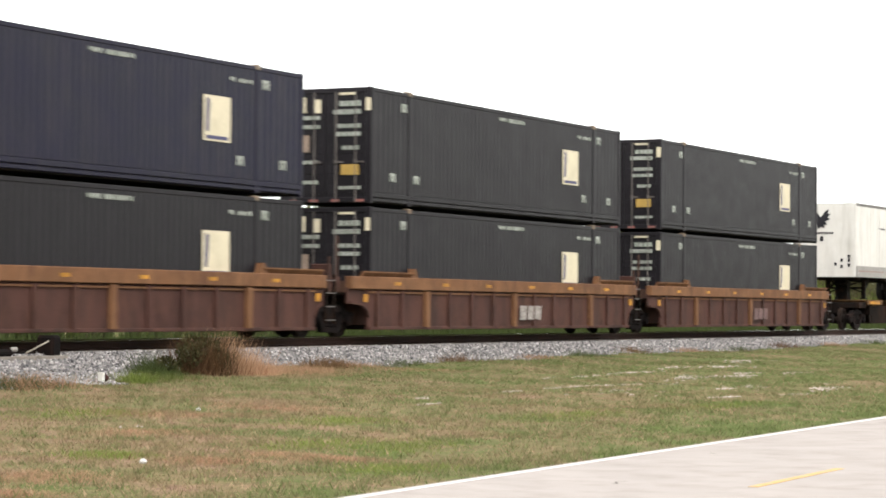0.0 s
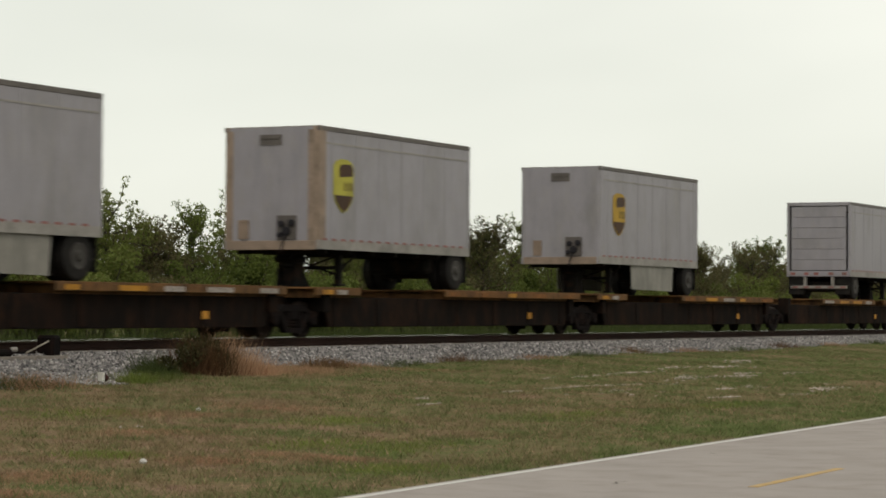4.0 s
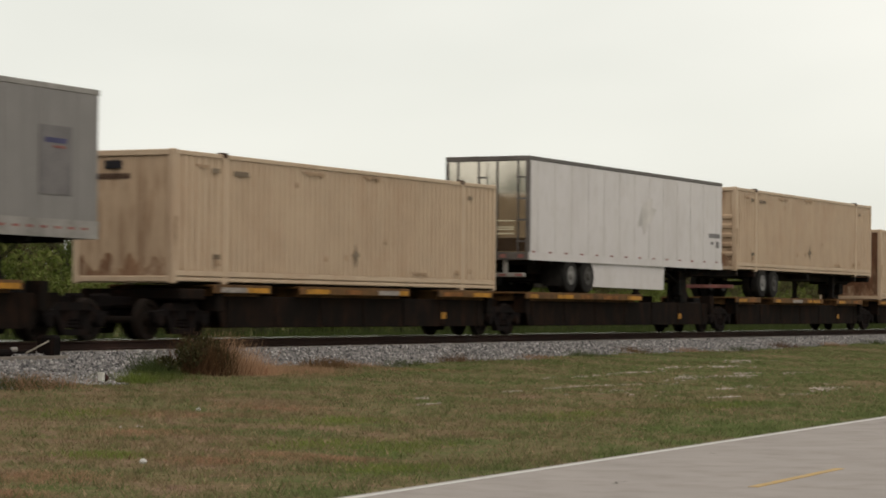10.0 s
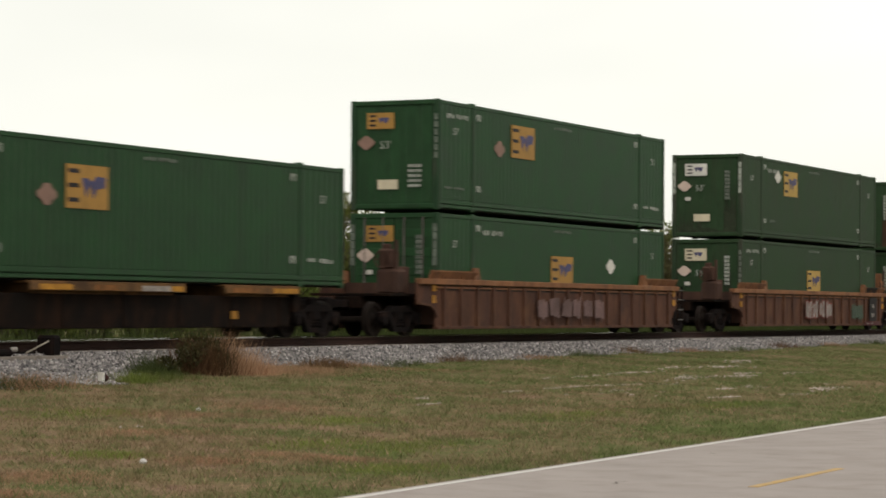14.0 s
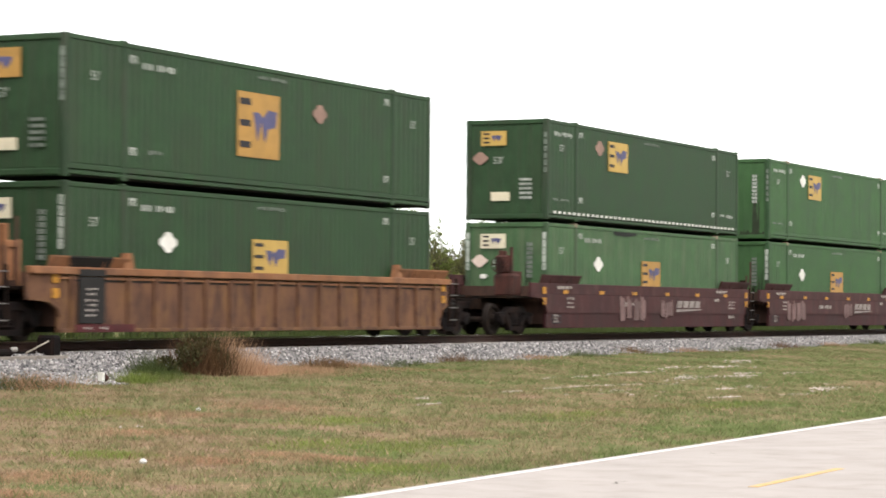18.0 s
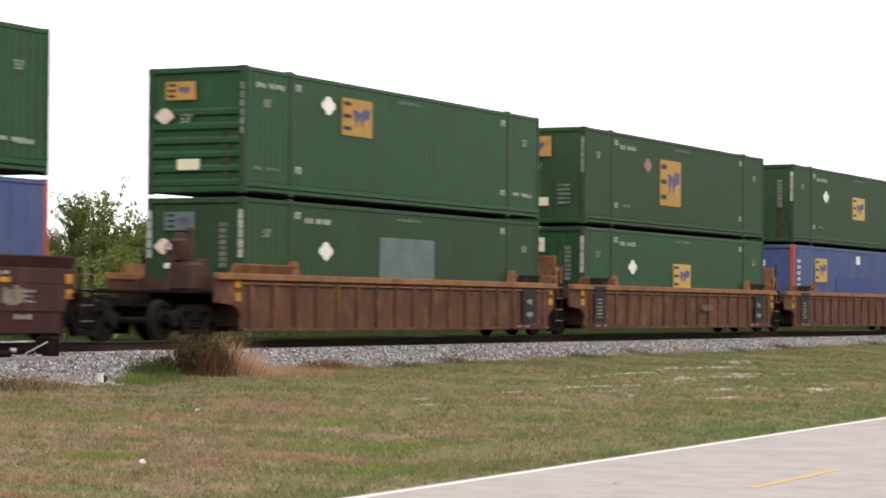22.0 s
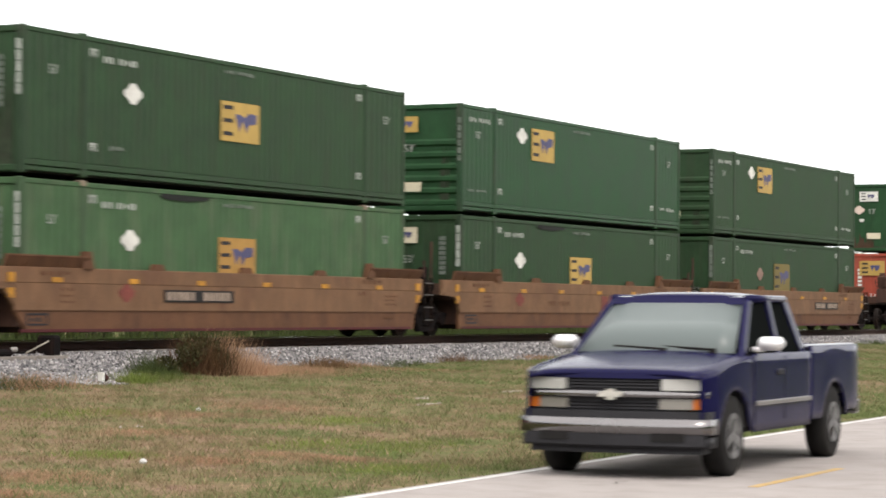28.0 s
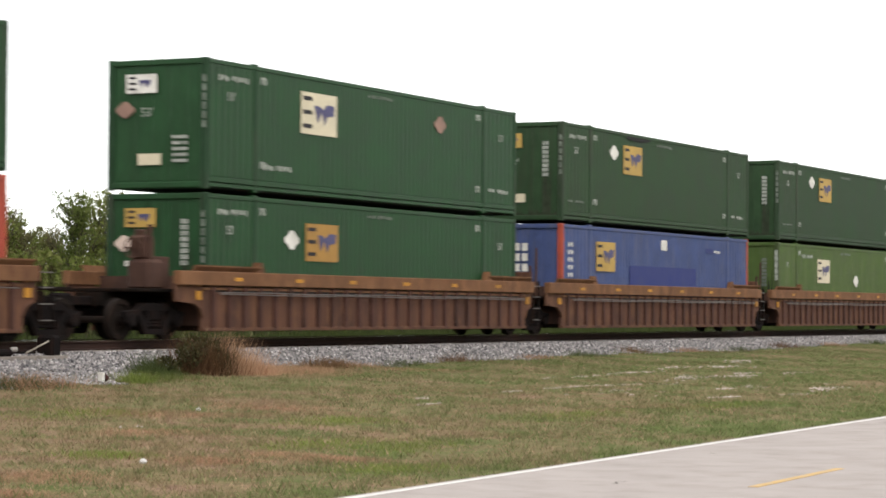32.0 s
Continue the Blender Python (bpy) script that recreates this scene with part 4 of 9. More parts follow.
q = random.Random(21)
protos = [tree(h, 30 + i, 10500, m_leaf if i % 3 else m_leaf2, sp) for i, (h, sp) in enumerate(((4.5, 2.0), (5.0, 1.6), (4.1, 2.1), (5.8, 1.3), (4.7, 1.7)))]
shrubs = [shrub(50 + i, m_leaf2 if i else m_leaf, 1.4 + 0.2 * i, 1.5 + 0.3 * i) for i in range(3)]
used = set()


def plant(pool, i, m, label, category, group):
    ob, key = pool[i], (id(pool), i)
    if key in used:
        ob = copy_thing(ob, m)
    else:
        used.add(key)
        ob.matrix_basis = m
    tagged(ob, label, category, group)


def spot(x, y, k, turn):
    return Matrix.LocRotScale((x, y, float(ground_z(np.array(x), np.array(y))) - 0.03), Euler((0, 0, turn)), (k, k, k))


TREE_Y = 45.0
x = 56.0
while x < 162:
    y = TREE_Y + q.uniform(-1.5, 1.5)
    k = q.choice((0.78, 0.88, 0.96, 1.04, 1.12)) * (1.10 if 90 < x < 122 else 1.0)
    plant(protos, q.randrange(5), spot(x, y, k, q.uniform(0, 6.28)), "small broadleaf tree with grey-green leaves in a thicket", "tree", "thicket behind the track")
    if q.random() < (0.95 if x < 92 else 0.6):
        plant(protos, q.randrange(5), spot(x + q.uniform(0.5, 2), y + q.uniform(3, 6), q.uniform(0.75, 1.02), q.uniform(0, 6.28)), "small broadleaf tree with grey-green leaves in a thicket", "tree", "thicket behind the track")
    x += q.uniform(1.2, 2.2)
x = 56.0
while x < 162:
    plant(shrubs, q.randrange(3), spot(x, TREE_Y - q.uniform(2.0, 3.6), q.uniform(0.8, 1.25), q.uniform(0, 6.28)), "dense leafy green shrub at the thicket's edge", "shrub", "shrubs behind the track")
    plant(shrubs, q.randrange(3), spot(x + q.uniform(-0.4, 0.4), TREE_Y - q.uniform(0.2, 1.6), q.uniform(1.15, 1.7), q.uniform(0, 6.28)), "dense leafy green shrub at the thicket's edge", "shrub", "shrubs behind the track")
    x += q.uniform(1.3, 2.1)

# tall weeds between the track and the thicket
n = 26000
wx, wy = 45 + 130 * r.rand(n), 33.3 + 10 * r.rand(n) ** 0.7
weeds = new("tall_weeds", triangles("tall_weeds", blades(r, wx, wy, ground_z(wx, wy), 0.25 + 0.5 * r.rand(n), 0.03 + 0.03 * r.rand(n), 0.35), m_weed))
tagged(weeds, "tall green weeds behind the track", "weeds", kind="stuff")


def clump(name, x, y, w, h, count, material, seed, label, lean=0.45, d=None, dome=0.25):
    rr = np.random.RandomState(seed)
    bx, by = rr.normal(0, w, count), rr.normal(0, d or w * 0.6, count)
    hh = h * rr.uniform(0.4, 1.0, count) * np.exp(-dome * (bx / w) ** 2)
    ob = new(name, triangles(name, blades(rr, bx, by, rolling(bx + x, by + y) - float(rolling(np.array(x), np.array(y))), hh, 0.007 + 0.010 * rr.rand(count), lean), material))
    ob.location = (x, y, float(rolling(np.array(x), np.array(y))) - 0.02)
    tagged(ob, label, "grass clump", kind="stuff")


# the bush: a dark leafy body, reddish straw on one flank, green grass at its other foot
def low_bush(x, y, blobs, count, material, seed, label):
    rr = np.random.RandomState(seed)
    c = np.array([(dx, dy, dz) for dx, dy, dz, _ in blobs])
    ob = new("low_bush", triangles("low_bush", leaf_cloud(rr, c, np.array([b_[3] for b_ in blobs]), count, 0.036), material))
    ob.location = (x, y, float(rolling(np.array(x), np.array(y))))
    tagged(ob, label, "bush", kind="stuff")


m_bush = leaf_material("bush_leaves", [(0.020, 0.020, 0.010), (0.036, 0.036, 0.014), (0.070, 0.062, 0.026), (0.095, 0.050, 0.030)], 0.2)
low_bush(41.2, 25.9, [(-0.35, -0.05, 0.36, 0.30), (0.0, 0.1, 0.50, 0.34), (0.40, 0.0, 0.48, 0.36), (0.75, 0.1, 0.46, 0.34), (0.6, -0.2, 0.24, 0.30), (0.95, -0.15, 0.26, 0.28), (-0.9, 0.1, 0.20, 0.22)], 3400, m_bush, 3, "dark olive and brown leafy bush beside the ballast")
clump("dry_grass_clump", 41.1, 25.9, 0.32, 0.98, 600, m_dry, 1, "tall brown dry stalks in the bush", 0.5, d=0.3, dome=0.2)
clump("dry_grass_clump", 41.75, 25.85, 0.30, 1.10, 700, m_dry, 31, "tall brown dry stalks in the bush", 0.5, d=0.3, dome=0.2)
clump("dry_grass_clump", 42.15, 25.8, 0.30, 1.02, 800, m_palestraw, 7, "tall reddish dry stalks beside the bush", 0.5, d=0.25, dome=0.2)
clump("dry_grass_clump", 42.50, 25.6, 0.28, 0.68, 1000, m_palestraw, 17, "reddish dry stalks leaning out of the bush", 0.75, d=0.25)
clump("dry_grass_clump", 42.95, 25.4, 0.34, 0.34, 900, m_palestraw, 2, "low reddish dry grass beside the ballast", 0.9)
clump("dry_grass_clump", 44.5, 25.5, 0.70, 0.22, 1500, m_straw, 12, "low reddish dry grass beside the ballast", 0.9)
clump("dry_grass_clump", 46.6, 25.9, 0.45, 0.34, 900, m_dry, 18, "low dark dry mound at the foot of the ballast", 0.7)
clump("green_weed_clump", 39.9, 26.0, 0.40, 0.34, 700, m_weed, 3, "green weeds at the foot of the bush", 0.7)
clump("green_weed_clump", 40.3, 26.4, 0.30, 0.58, 450, m_weed, 13, "green weeds behind the bush", 0.5)
clump("green_weed_clump", 38.5, 25.0, 0.65, 0.24, 900, m_fresh, 8, "low bright green grass before the bush", 0.8)
clump("green_weed_clump", 37.4, 24.8, 0.26, 0.30, 600, m_bright, 14, "low bright green grass beside the stub post", 0.7)
clump("dry_grass_clump", 33.9, 24.6, 0.6, 0.36, 700, m_straw, 5, "low brown dry grass beside the ballast", 0.7)
clump("dry_grass_clump", 33.6, 24.7, 0.6, 0.34, 700, m_weed, 15, "low olive weeds beside the ballast", 0.7)
clump("dry_grass_clump", 46.5, 26.2, 1.2, 0.16, 1300, m_straw, 9, "low reddish dry grass along the ballast edge", 0.7)
for i, (x, y, w, d) in enumerate([(20.6, 14.0, 0.42, 0.22), (24.5, 13.8, 0.9, 0.25), (24.8, 12.9, 0.9, 0.3), (27.6, 19.1, 1.0, 0.4), (15.9, 11.3, 0.4, 0.3), (28.4, 15.6, 0.9, 0.3), (21.5, 11.2, 0.8, 0.25), (33.0, 14.2, 1.4, 0.3), (37.5, 13.6, 1.6, 0.3)]):
    clump("green_grass_patch", x, y, w, 0.10, 1500, m_bright, 60 + i, "low patch of fresh green grass", 0.9, d=d)
for i, (x, y, w, d) in enumerate([(18.2, 13.0, 0.55, 0.30), (16.6, 12.4, 0.4, 0.25), (21.0, 13.0, 0.45, 0.22), (22.6, 13.1, 0.45, 0.22), (22.6, 12.5, 0.5, 0.22), (25.0, 16.4, 0.7, 0.35), (28.6, 18.4, 0.8, 0.5), (31.9, 18.8, 0.8, 0.5), (44.1, 24.8, 1.3, 0.5), (48.0, 24.6, 1.4, 0.5)]):
    clump("dead_grass_patch", x, y, w, 0.075, 2600, m_straw, 80 + i, "flattened reddish dead grass", 1.6, d=d)
# darker tufts standing out of the short grass
rt = np.random.RandomState(91)
tx = 14 + 75 * rt.rand(800) ** 1.7
ty = verge(tx) + 0.4 + (25.5 - verge(tx) - 0.4) * rt.rand(800)
tx, ty = np.repeat(tx, 16), np.repeat(ty, 16)
tx, ty = tx + rt.normal(0, 0.07, len(tx)), ty + rt.normal(0, 0.05, len(ty))
tufts = new("grass_tufts", triangles("grass_tufts", blades(rt, tx, ty, rolling(tx, ty), 0.04 + 0.07 * rt.rand(len(tx)), 0.008 + 0.008 * rt.rand(len(tx)), 0.7), m_blade))
tagged(tufts, "taller tufts standing out of the short grass", "grass", kind="stuff")
for i, (x, y) in enumerate([(48.2, 26.1), (50.6, 26.2), (53.6, 26.3), (58.1, 26.2), (61.7, 26.3), (65.8, 26.5), (69.8, 26.4), (74.5, 26.5), (79.0, 26.4), (84.2, 26.4), (90.3, 26.5)]):
    clump("green_weed_clump" if i % 3 == 1 else "dry_grass_clump", x, y, 0.5, 0.22 + 0.05 * (i % 3), 420, (m_straw, m_weed, m_dry)[i % 3], 20 + i, "small weed clump at the foot of the ballast", 0.7)

# unseen thicket added behind the camera, across the road: blocks low sky, darkens reflections
r2 = np.random.RandomState(77)
hx = np.arange(-260, 420, 2.0)
hz = np.array([-0.5, 1.5, 3.5, 5.5, 7.5])
vs = [(x, -21 - 0.12 * z + r2.uniform(-1.2, 1.2), z + (r2.uniform(-1.4, 1.4) if z > 3 else 0)) for x in hx for z in hz]
far_x = np.arange(-300, 46, 2.0)                    # and the far side of the track, where no frame looks
fs = [(i * 5 + j, (i + 1) * 5 + j, (i + 1) * 5 + j + 1, i * 5 + j + 1) for i in range(len(hx) - 1) for j in range(4)]
fs += [tuple(len(vs) + k for k in (i * 5 + j, (i + 1) * 5 + j, (i + 1) * 5 + j + 1, i * 5 + j + 1)) for i in range(len(far_x) - 1) for j in range(4)]
vs += [(x, 47 + r2.uniform(-1.2, 1.2), 1.0 * z + (r2.uniform(-0.9, 0.9) if z > 3 else 0)) for x in far_x for z in hz]
hedge = bpy.data.meshes.new("backdrop")
hedge.from_pydata(vs, [], fs)
hedge.materials.append(mat("unseen_foliage", (0.045, 0.060, 0.022), 0.9, var=0.5, scale=0.6, fine=3, bump=0.6))
tagged(new("backdrop", hedge), "unseen dark green thicket added to darken reflections and low sky", "backdrop", kind="structure")


# ---- the train: every piece is placed by its distance along the train ----
TRAIN = []          # (thing, distance along the train, height of its base)
BOGIE_WHEELS = []   # wheelsets, which all turn alike


def on_train(ob, s, z, pitch=0.0):
    TRAIN.append((ob, s, z, pitch))
    ob.location = (s, TRACK_Y, z)
    return ob


# bogie
def wheel_shape(s):
    for sy in (-1, 1):
        s.turn([(sy * 0.68, 0.46), (sy * 0.71, 0.46), (sy * 0.715, 0.435), (sy * 0.82, 0.43), (sy * 0.82, 0.34), (sy * 0.775, 0.31), (sy * 0.77, 0.16), (sy * 0.84, 0.13), (sy * 0.84, 0.09)], "y", 22)
    s.turn([(-0.95, 0.075), (0.95, 0.075)], "y", 10)
    for sy in (-1, 1):
        for k in range(3):
            a = k * 2.094
            s.box(0.22 * math.cos(a) - 0.035, 0.22 * math.cos(a) + 0.035, sy * 0.775 - 0.02, sy * 0.775 + 0.02, 0.22 * math.sin(a) - 0.035, 0.22 * math.sin(a) + 0.035)


def frame_shape(s):
    top = [(-1.12, 0.50), (-1.12, 0.60), (-0.70, 0.64), (-0.45, 0.78), (0.45, 0.78), (0.70, 0.64), (1.12, 0.60), (1.12, 0.50), (0.72, 0.50), (0.50, 0.62), (-0.50, 0.62), (-0.72, 0.50)]
    s.prism(top, -0.09, 0.09)
    s.prism([(-0.66, 0.52), (-0.52, 0.60), (-0.30, 0.24), (0.30, 0.24), (0.52, 0.60), (0.66, 0.52), (0.40, 0.12), (-0.40, 0.12)], -0.08, 0.08)
    s.box(-0.36, -0.28, -0.07, 0.07, 0.24, 0.64)
    s.box(0.28, 0.36, -0.07, 0.07, 0.24, 0.64)
    for x in (-0.89, 0.89):
        s.turn([(-0.12, 0.12), (-0.09, 0.15), (0.05, 0.15)], "y", 14, (x, 0, 0.42))
        s.box(x - 0.2, x + 0.2, -0.08, 0.08, 0.36, 0.54, 0.03)


def spring_shape(s):
    for x in (-0.17, 0.0, 0.17):
        s.turn([(0.26 + k * 0.035, 0.058 + 0.018 * (k % 2)) for k in range(11)], "z", 10, (x, 0, 0))


def bogie(parent, x):
    b = part("bogie", shared("bolster", "bogie", m_truck, lambda s: (s.box(-0.2, 0.2, -1.1, 1.1, 0.42, 0.66, 0.03), s.turn([(0.64, 0.3), (0.76, 0.26)], "z", 16))), parent, (x, 0, 0), "black cast-steel bogie")
    for sy in (-1.02, 1.02):
        part("side_frame", shared("sideframe", "side_frame", m_truck, frame_shape), b, (0, sy, 0))
        part("spring_nest", shared("spring", "spring_nest", m_truck, spring_shape), b, (0, sy, 0))
    for wx in (-0.89, 0.89):
        w = part("wheelset", shared("wheelset", "wheelset", m_wheel, wheel_shape), b, (0, 0, 0))
        w.matrix_parent_inverse = Matrix.Translation((wx, 0, 0.43))
        BOGIE_WHEELS.append(w)
    return b


def coupler(parent, x, way):
    part("coupler", shared(("coupler", way), "coupler", m_truck, lambda s: (s.box(min(0, way * 1.0), max(0, way * 1.0), -0.09, 0.09, 0.72, 0.92, 0.02), s.box(min(way * 0.9, way * 1.3), max(way * 0.9, way * 1.3), -0.16, 0.16, 0.66, 0.98, 0.05))), parent, (x, 0, 0))
    part("air_hose", shared(("hose", way), "air_hose", m_tyre, lambda s: [s.rod((way * (0.9 + 0.1 * k), 0.3, 0.62 - 0.12 * math.sin(k * 0.8)), (way * (1.0 + 0.1 * k), 0.3, 0.62 - 0.12 * math.sin((k + 1) * 0.8)), 0.025, 6) for k in range(4)]), parent, (x, 0, 0))


Z0 = RAIL_Z
SILL, CH0, CH1, CHE = 1.11 - Z0, 2.07 - Z0, 2.40 - Z0, 2.62 - Z0
HL = 8.12           # half the length of the well between its end bulkheads


def well_car(s_mid, style, left, right, group, label, marks=0, half=9.72):
    """One unit of a well car. left and right: 'joint' or 'end'."""
    body, chord = {"brown": (m_wellbrown, m_wellchord), "ochre": (m_ochre, m_ochretop), "sienna": (m_sienna, m_ochretop), "maroon": (m_maroon, m_maroon), "tan": (m_tan, m_tan), "umber": (m_umberst, m_tan), "russet": (m_russet, m_ochretop), "rust": (m_rustside, m_wellchord), "rust_close": (m_rustside, m_wellchord)}[style]
    style = "ochre" if style in ("russet", "sienna") else style
    low = {"tan": m_tanlow, "umber": m_umberst, "maroon": m_maroonlow}.get(style, body)
    car = on_train(thing("well_car", pose(0, 0, 0), label, "railway wagon", group), s_mid, Z0)
    flat = style in ("tan", "maroon", "umber")
    C0 = CH0 + 0.16 if style == "ochre" else CH0
    for sy in (-1, 1):
        o0, o1 = sorted((sy * 1.36, sy * 1.43))
        outline = [(-HL - 0.30, SILL), (HL + 0.30, SILL), (HL + 0.30, C0), (-HL - 0.30, C0)]
        if flat:
            mid, foot = 0.62, {"joint": 0.28, "end": 0.28 if style == "maroon" else -0.15}
            part("side_plate", shared(("upper", sy), "side_plate", body, lambda s: s.box(-HL - 0.30, HL + 0.30, o0, o1, mid, CH0)), car)
            part("lower_plate", shared(("lower", sy, left, right), "lower_plate", low, lambda s: s.prism([(-HL - foot[left], SILL), (HL + foot[right], SILL), (HL + 0.28, mid), (-HL - 0.28, mid)], *sorted((sy * 1.33, sy * 1.405)))), car)
            part("top_chord", shared(("chordf", sy), "top_chord", chord, lambda s: s.box(-HL - 1.30, HL + 0.74, *sorted((sy * 1.33, sy * 1.428)), CH0, CH1 - 0.02, 0.012)), car)
        else:
            part("side_plate", shared(("side", sy, C0), "side_plate", body, lambda s: s.prism(outline, o0, o1)), car)
            part("top_chord", shared(("chord", sy, C0), "top_chord", chord, lambda s: (s.box(-HL - 1.30, HL + 0.74, *sorted((sy * 1.33, sy * 1.52)), C0 + 0.02, CH1, 0.015), s.box(-HL - 0.3, HL + 0.3, *sorted((sy * 1.40, sy * 1.47)), C0 - 0.07, C0 - 0.03))), car)
            part("bottom_sill", shared(("sill", sy), "bottom_sill", body, lambda s: s.box(-HL - 0.28, HL + 0.28, *sorted((sy * 1.33, sy * 1.48)), SILL - 0.01, SILL + 0.07, 0.01)), car)
            pitch = {"brown": 1.31, "rust": 1.05, "rust_close": 0.66}.get(style, 0.98)
            n = int(2 * HL / pitch)
            for i in range(n + 1 if sy < 0 else 0):
                x = -HL + 0.1 + (2 * HL - 0.2) * i / n
                wide = style == "brown" and i % 4 == 2
                part("rib", shared(("rib", sy, wide, style), "rib", chord if wide else (m_wellbrown if style[:4] == "rust" else body), lambda s: s.prism([(-0.06 - 0.05 * wide, C0), (0.06 + 0.05 * wide, C0), (0.05 + 0.05 * wide, SILL + 0.05), (-0.05 - 0.05 * wide, SILL + 0.05)], *sorted((sy * 1.42, sy * (1.50 + 0.03 * wide))))), car, (x, 0, 0))
            # dark strips between the ribs stand in for shade in the gap below the chord
            if sy < 0 and style in ("ochre", "rust_close"):
                for i in range(n):
                    x = -HL + 0.1 + (2 * HL - 0.2) * (i + 0.5) / n
                    part("drain_slot", shared(("slot", style), "drain_slot", m_blackpanel_shade, lambda s: s.box(-pitch * 0.36, pitch * 0.36, -1.436, -1.40, C0 - 0.115, C0 - 0.075 if style == "ochre" else C0 - 0.06)), car, (x, 0, 0))
            if sy < 0 and style[:4] == "rust":
                for k, dz in enumerate((0.13, 0.17) if style == "rust_close" else (0.10,)):
                    part("air_pipe", shared(("airpipe", dz), "air_pipe", m_trtop, lambda s: s.tube([(-HL + 0.3 + 2 * j, -1.535, C0 - dz + 0.012 * math.sin(j * 2.1 + k)) for j in range(9)], 0.012)), car, label="thin bent brake pipe")
        for ex, kind in ((-1, left), (1, right)):
            reach = 9.46 if ex < 0 else 8.86      # the side ends short of the ladder bay at the right-hand end
            crown, slant = 1.06 if flat else 0.82, style in ("tan", "umber") and kind == "end"            # top of the arch; a straight slope in place of it
            panel = [(HL + 0.26, SILL), (HL + 0.28, SILL + 0.45 * (crown - SILL)), (HL + 0.40, SILL + 0.75 * (crown - SILL)), (HL + 0.66, crown - 0.04), (reach - 0.1, crown), (reach, crown), (reach, C0 + 0.06), (HL + 0.26, C0 + 0.06)]
            if slant:
                panel[:4] = [(HL + 0.26, 0.62), (HL + 0.34, 0.70), (HL + 0.52, 0.88), (HL + 0.70, 1.03)]
            part("end_panel", shared(("epanel", sy, ex, C0, flat, slant), "end_panel", body, lambda s: s.prism([(ex * x, z) for x, z in panel], *sorted((sy * 1.365, sy * 1.425)))), car, label="side plate arched over the bogie")
            part("arch_lip", shared(("lip", sy, ex, flat, slant), "arch_lip", body, lambda s: [s.prism([(ex * x0, z0), (ex * x1, z1), (ex * x1, z1 + 0.05), (ex * x0, z0 + 0.05)], *sorted((sy * 1.40, sy * 1.46))) for (x0, z0), (x1, z1) in zip(panel[1:4], panel[2:5])]), car)
            up = CHE - 0.09 if style in ("brown", "rust", "rust_close") else CHE
            guide = {"tan": m_tanlow, "umber": m_umberst}.get(style, chord)
            # the guides flare outwards to lead a container down into the well
            flare = [(sy * 1.345, CH1 - 0.03), (sy * 1.385, CH1 - 0.03), (sy * 1.500, up - 0.03), (sy * 1.500, up), (sy * 1.43, up)]
            part("end_guide", shared(("guide", sy, ex, up), "end_guide", guide, lambda s: s.plate_x(flare, *sorted((ex * 6.0, ex * 8.75)))), car)
            for gx in (6.9, 8.1) if sy < 0 else ():
                part("guide_gusset", shared(("gusset", sy, ex, up), "guide_gusset", guide, lambda s: s.plate_x([(sy * 1.38, CH1 - 0.02), (sy * 1.425, CH1 - 0.02), (sy * 1.495, up - 0.02)], -0.02, 0.02)), car, (ex * gx, 0, 0))
            if style not in ("maroon", "umber"):
                part("guide_post", shared(("gpost", sy, ex, up), "guide_post", guide, lambda s: s.prism([(ex * 5.80, CH1 - 0.03), (ex * 5.93, up + 0.10), (ex * 6.10, up + 0.10), (ex * 6.20, CH1 - 0.03)], *sorted((sy * 1.33, sy * 1.47)))), car)
    part("well_floor", shared("floor", "well_floor", m_spine, lambda s: (s.box(-HL, -HL + 2.6, -1.33, 1.33, 0.18, 0.34), s.box(HL - 2.6, HL, -1.33, 1.33, 0.18, 0.34), s.box(-0.5, 0.5, -1.33, 1.33, 0.2, 0.32), s.box(-5, -4.6, -1.33, 1.33, 0.2, 0.32), s.box(4.6, 5, -1.33, 1.33, 0.2, 0.32))), car)
    for ex, kind in ((-1, left), (1, right)):
        part("bulkhead", shared(("bulk", ex), "bulkhead", m_umberst, lambda s: (s.box(*sorted((ex * 8.15, ex * 8.25)), -1.34, 1.34, 0.3, CH1 - 0.1), s.box(*sorted((ex * 8.2, ex * 8.75)), -1.3, 1.3, 0.95, 1.05))), car)
        tip = half if kind == "joint" else half + 0.9
        part("draft_sill", shared(("draft", ex, tip), "draft_sill", m_spine, lambda s: s.prism([(ex * 8.2, 1.05), (ex * 8.2, 0.55), (ex * (half - 0.6), 0.72), (ex * tip, 0.72), (ex * tip, 1.0), (ex * (half - 0.6), 1.05)], -0.35, 0.35)), car)
        part("end_platform", shared(("plat", ex, tip), "end_platform", m_spine, lambda s: s.box(*sorted((ex * 8.3, ex * (tip - 0.15))), -1.15, 1.15, 1.02, 1.09, 0.01)), car)
        # ladder, grab irons and yellow reflectors at the corner
        part("ladder", shared(("ladder", ex), "ladder", m_spine, lambda s: ([s.box(x, x + 0.05, -1.43, -1.38, 0.34, CH1 + 0.02) for x in (8.98, 9.36)])), car, label="dark steel ladder in the open bay") if ex > 0 else None
        for z in (0.42, 0.74, 1.06, 1.36) if ex > 0 else ():
            part("rung", shared("rung", "rung", m_trtop, lambda s: s.rod((8.98, -1.43, 0), (9.41, -1.43, 0), 0.014, 6)), car, (0, 0, z), "worn bright ladder rung")
        for z in (0.86, 1.16):
            part("reflector", shared(("refl", ex), "reflector", m_hazard, lambda s: s.box(*sorted((ex * 8.46, ex * 8.66)), -1.455, -1.433, 0, 0.19)), car, (0, 0, z), "yellow reflector plate")
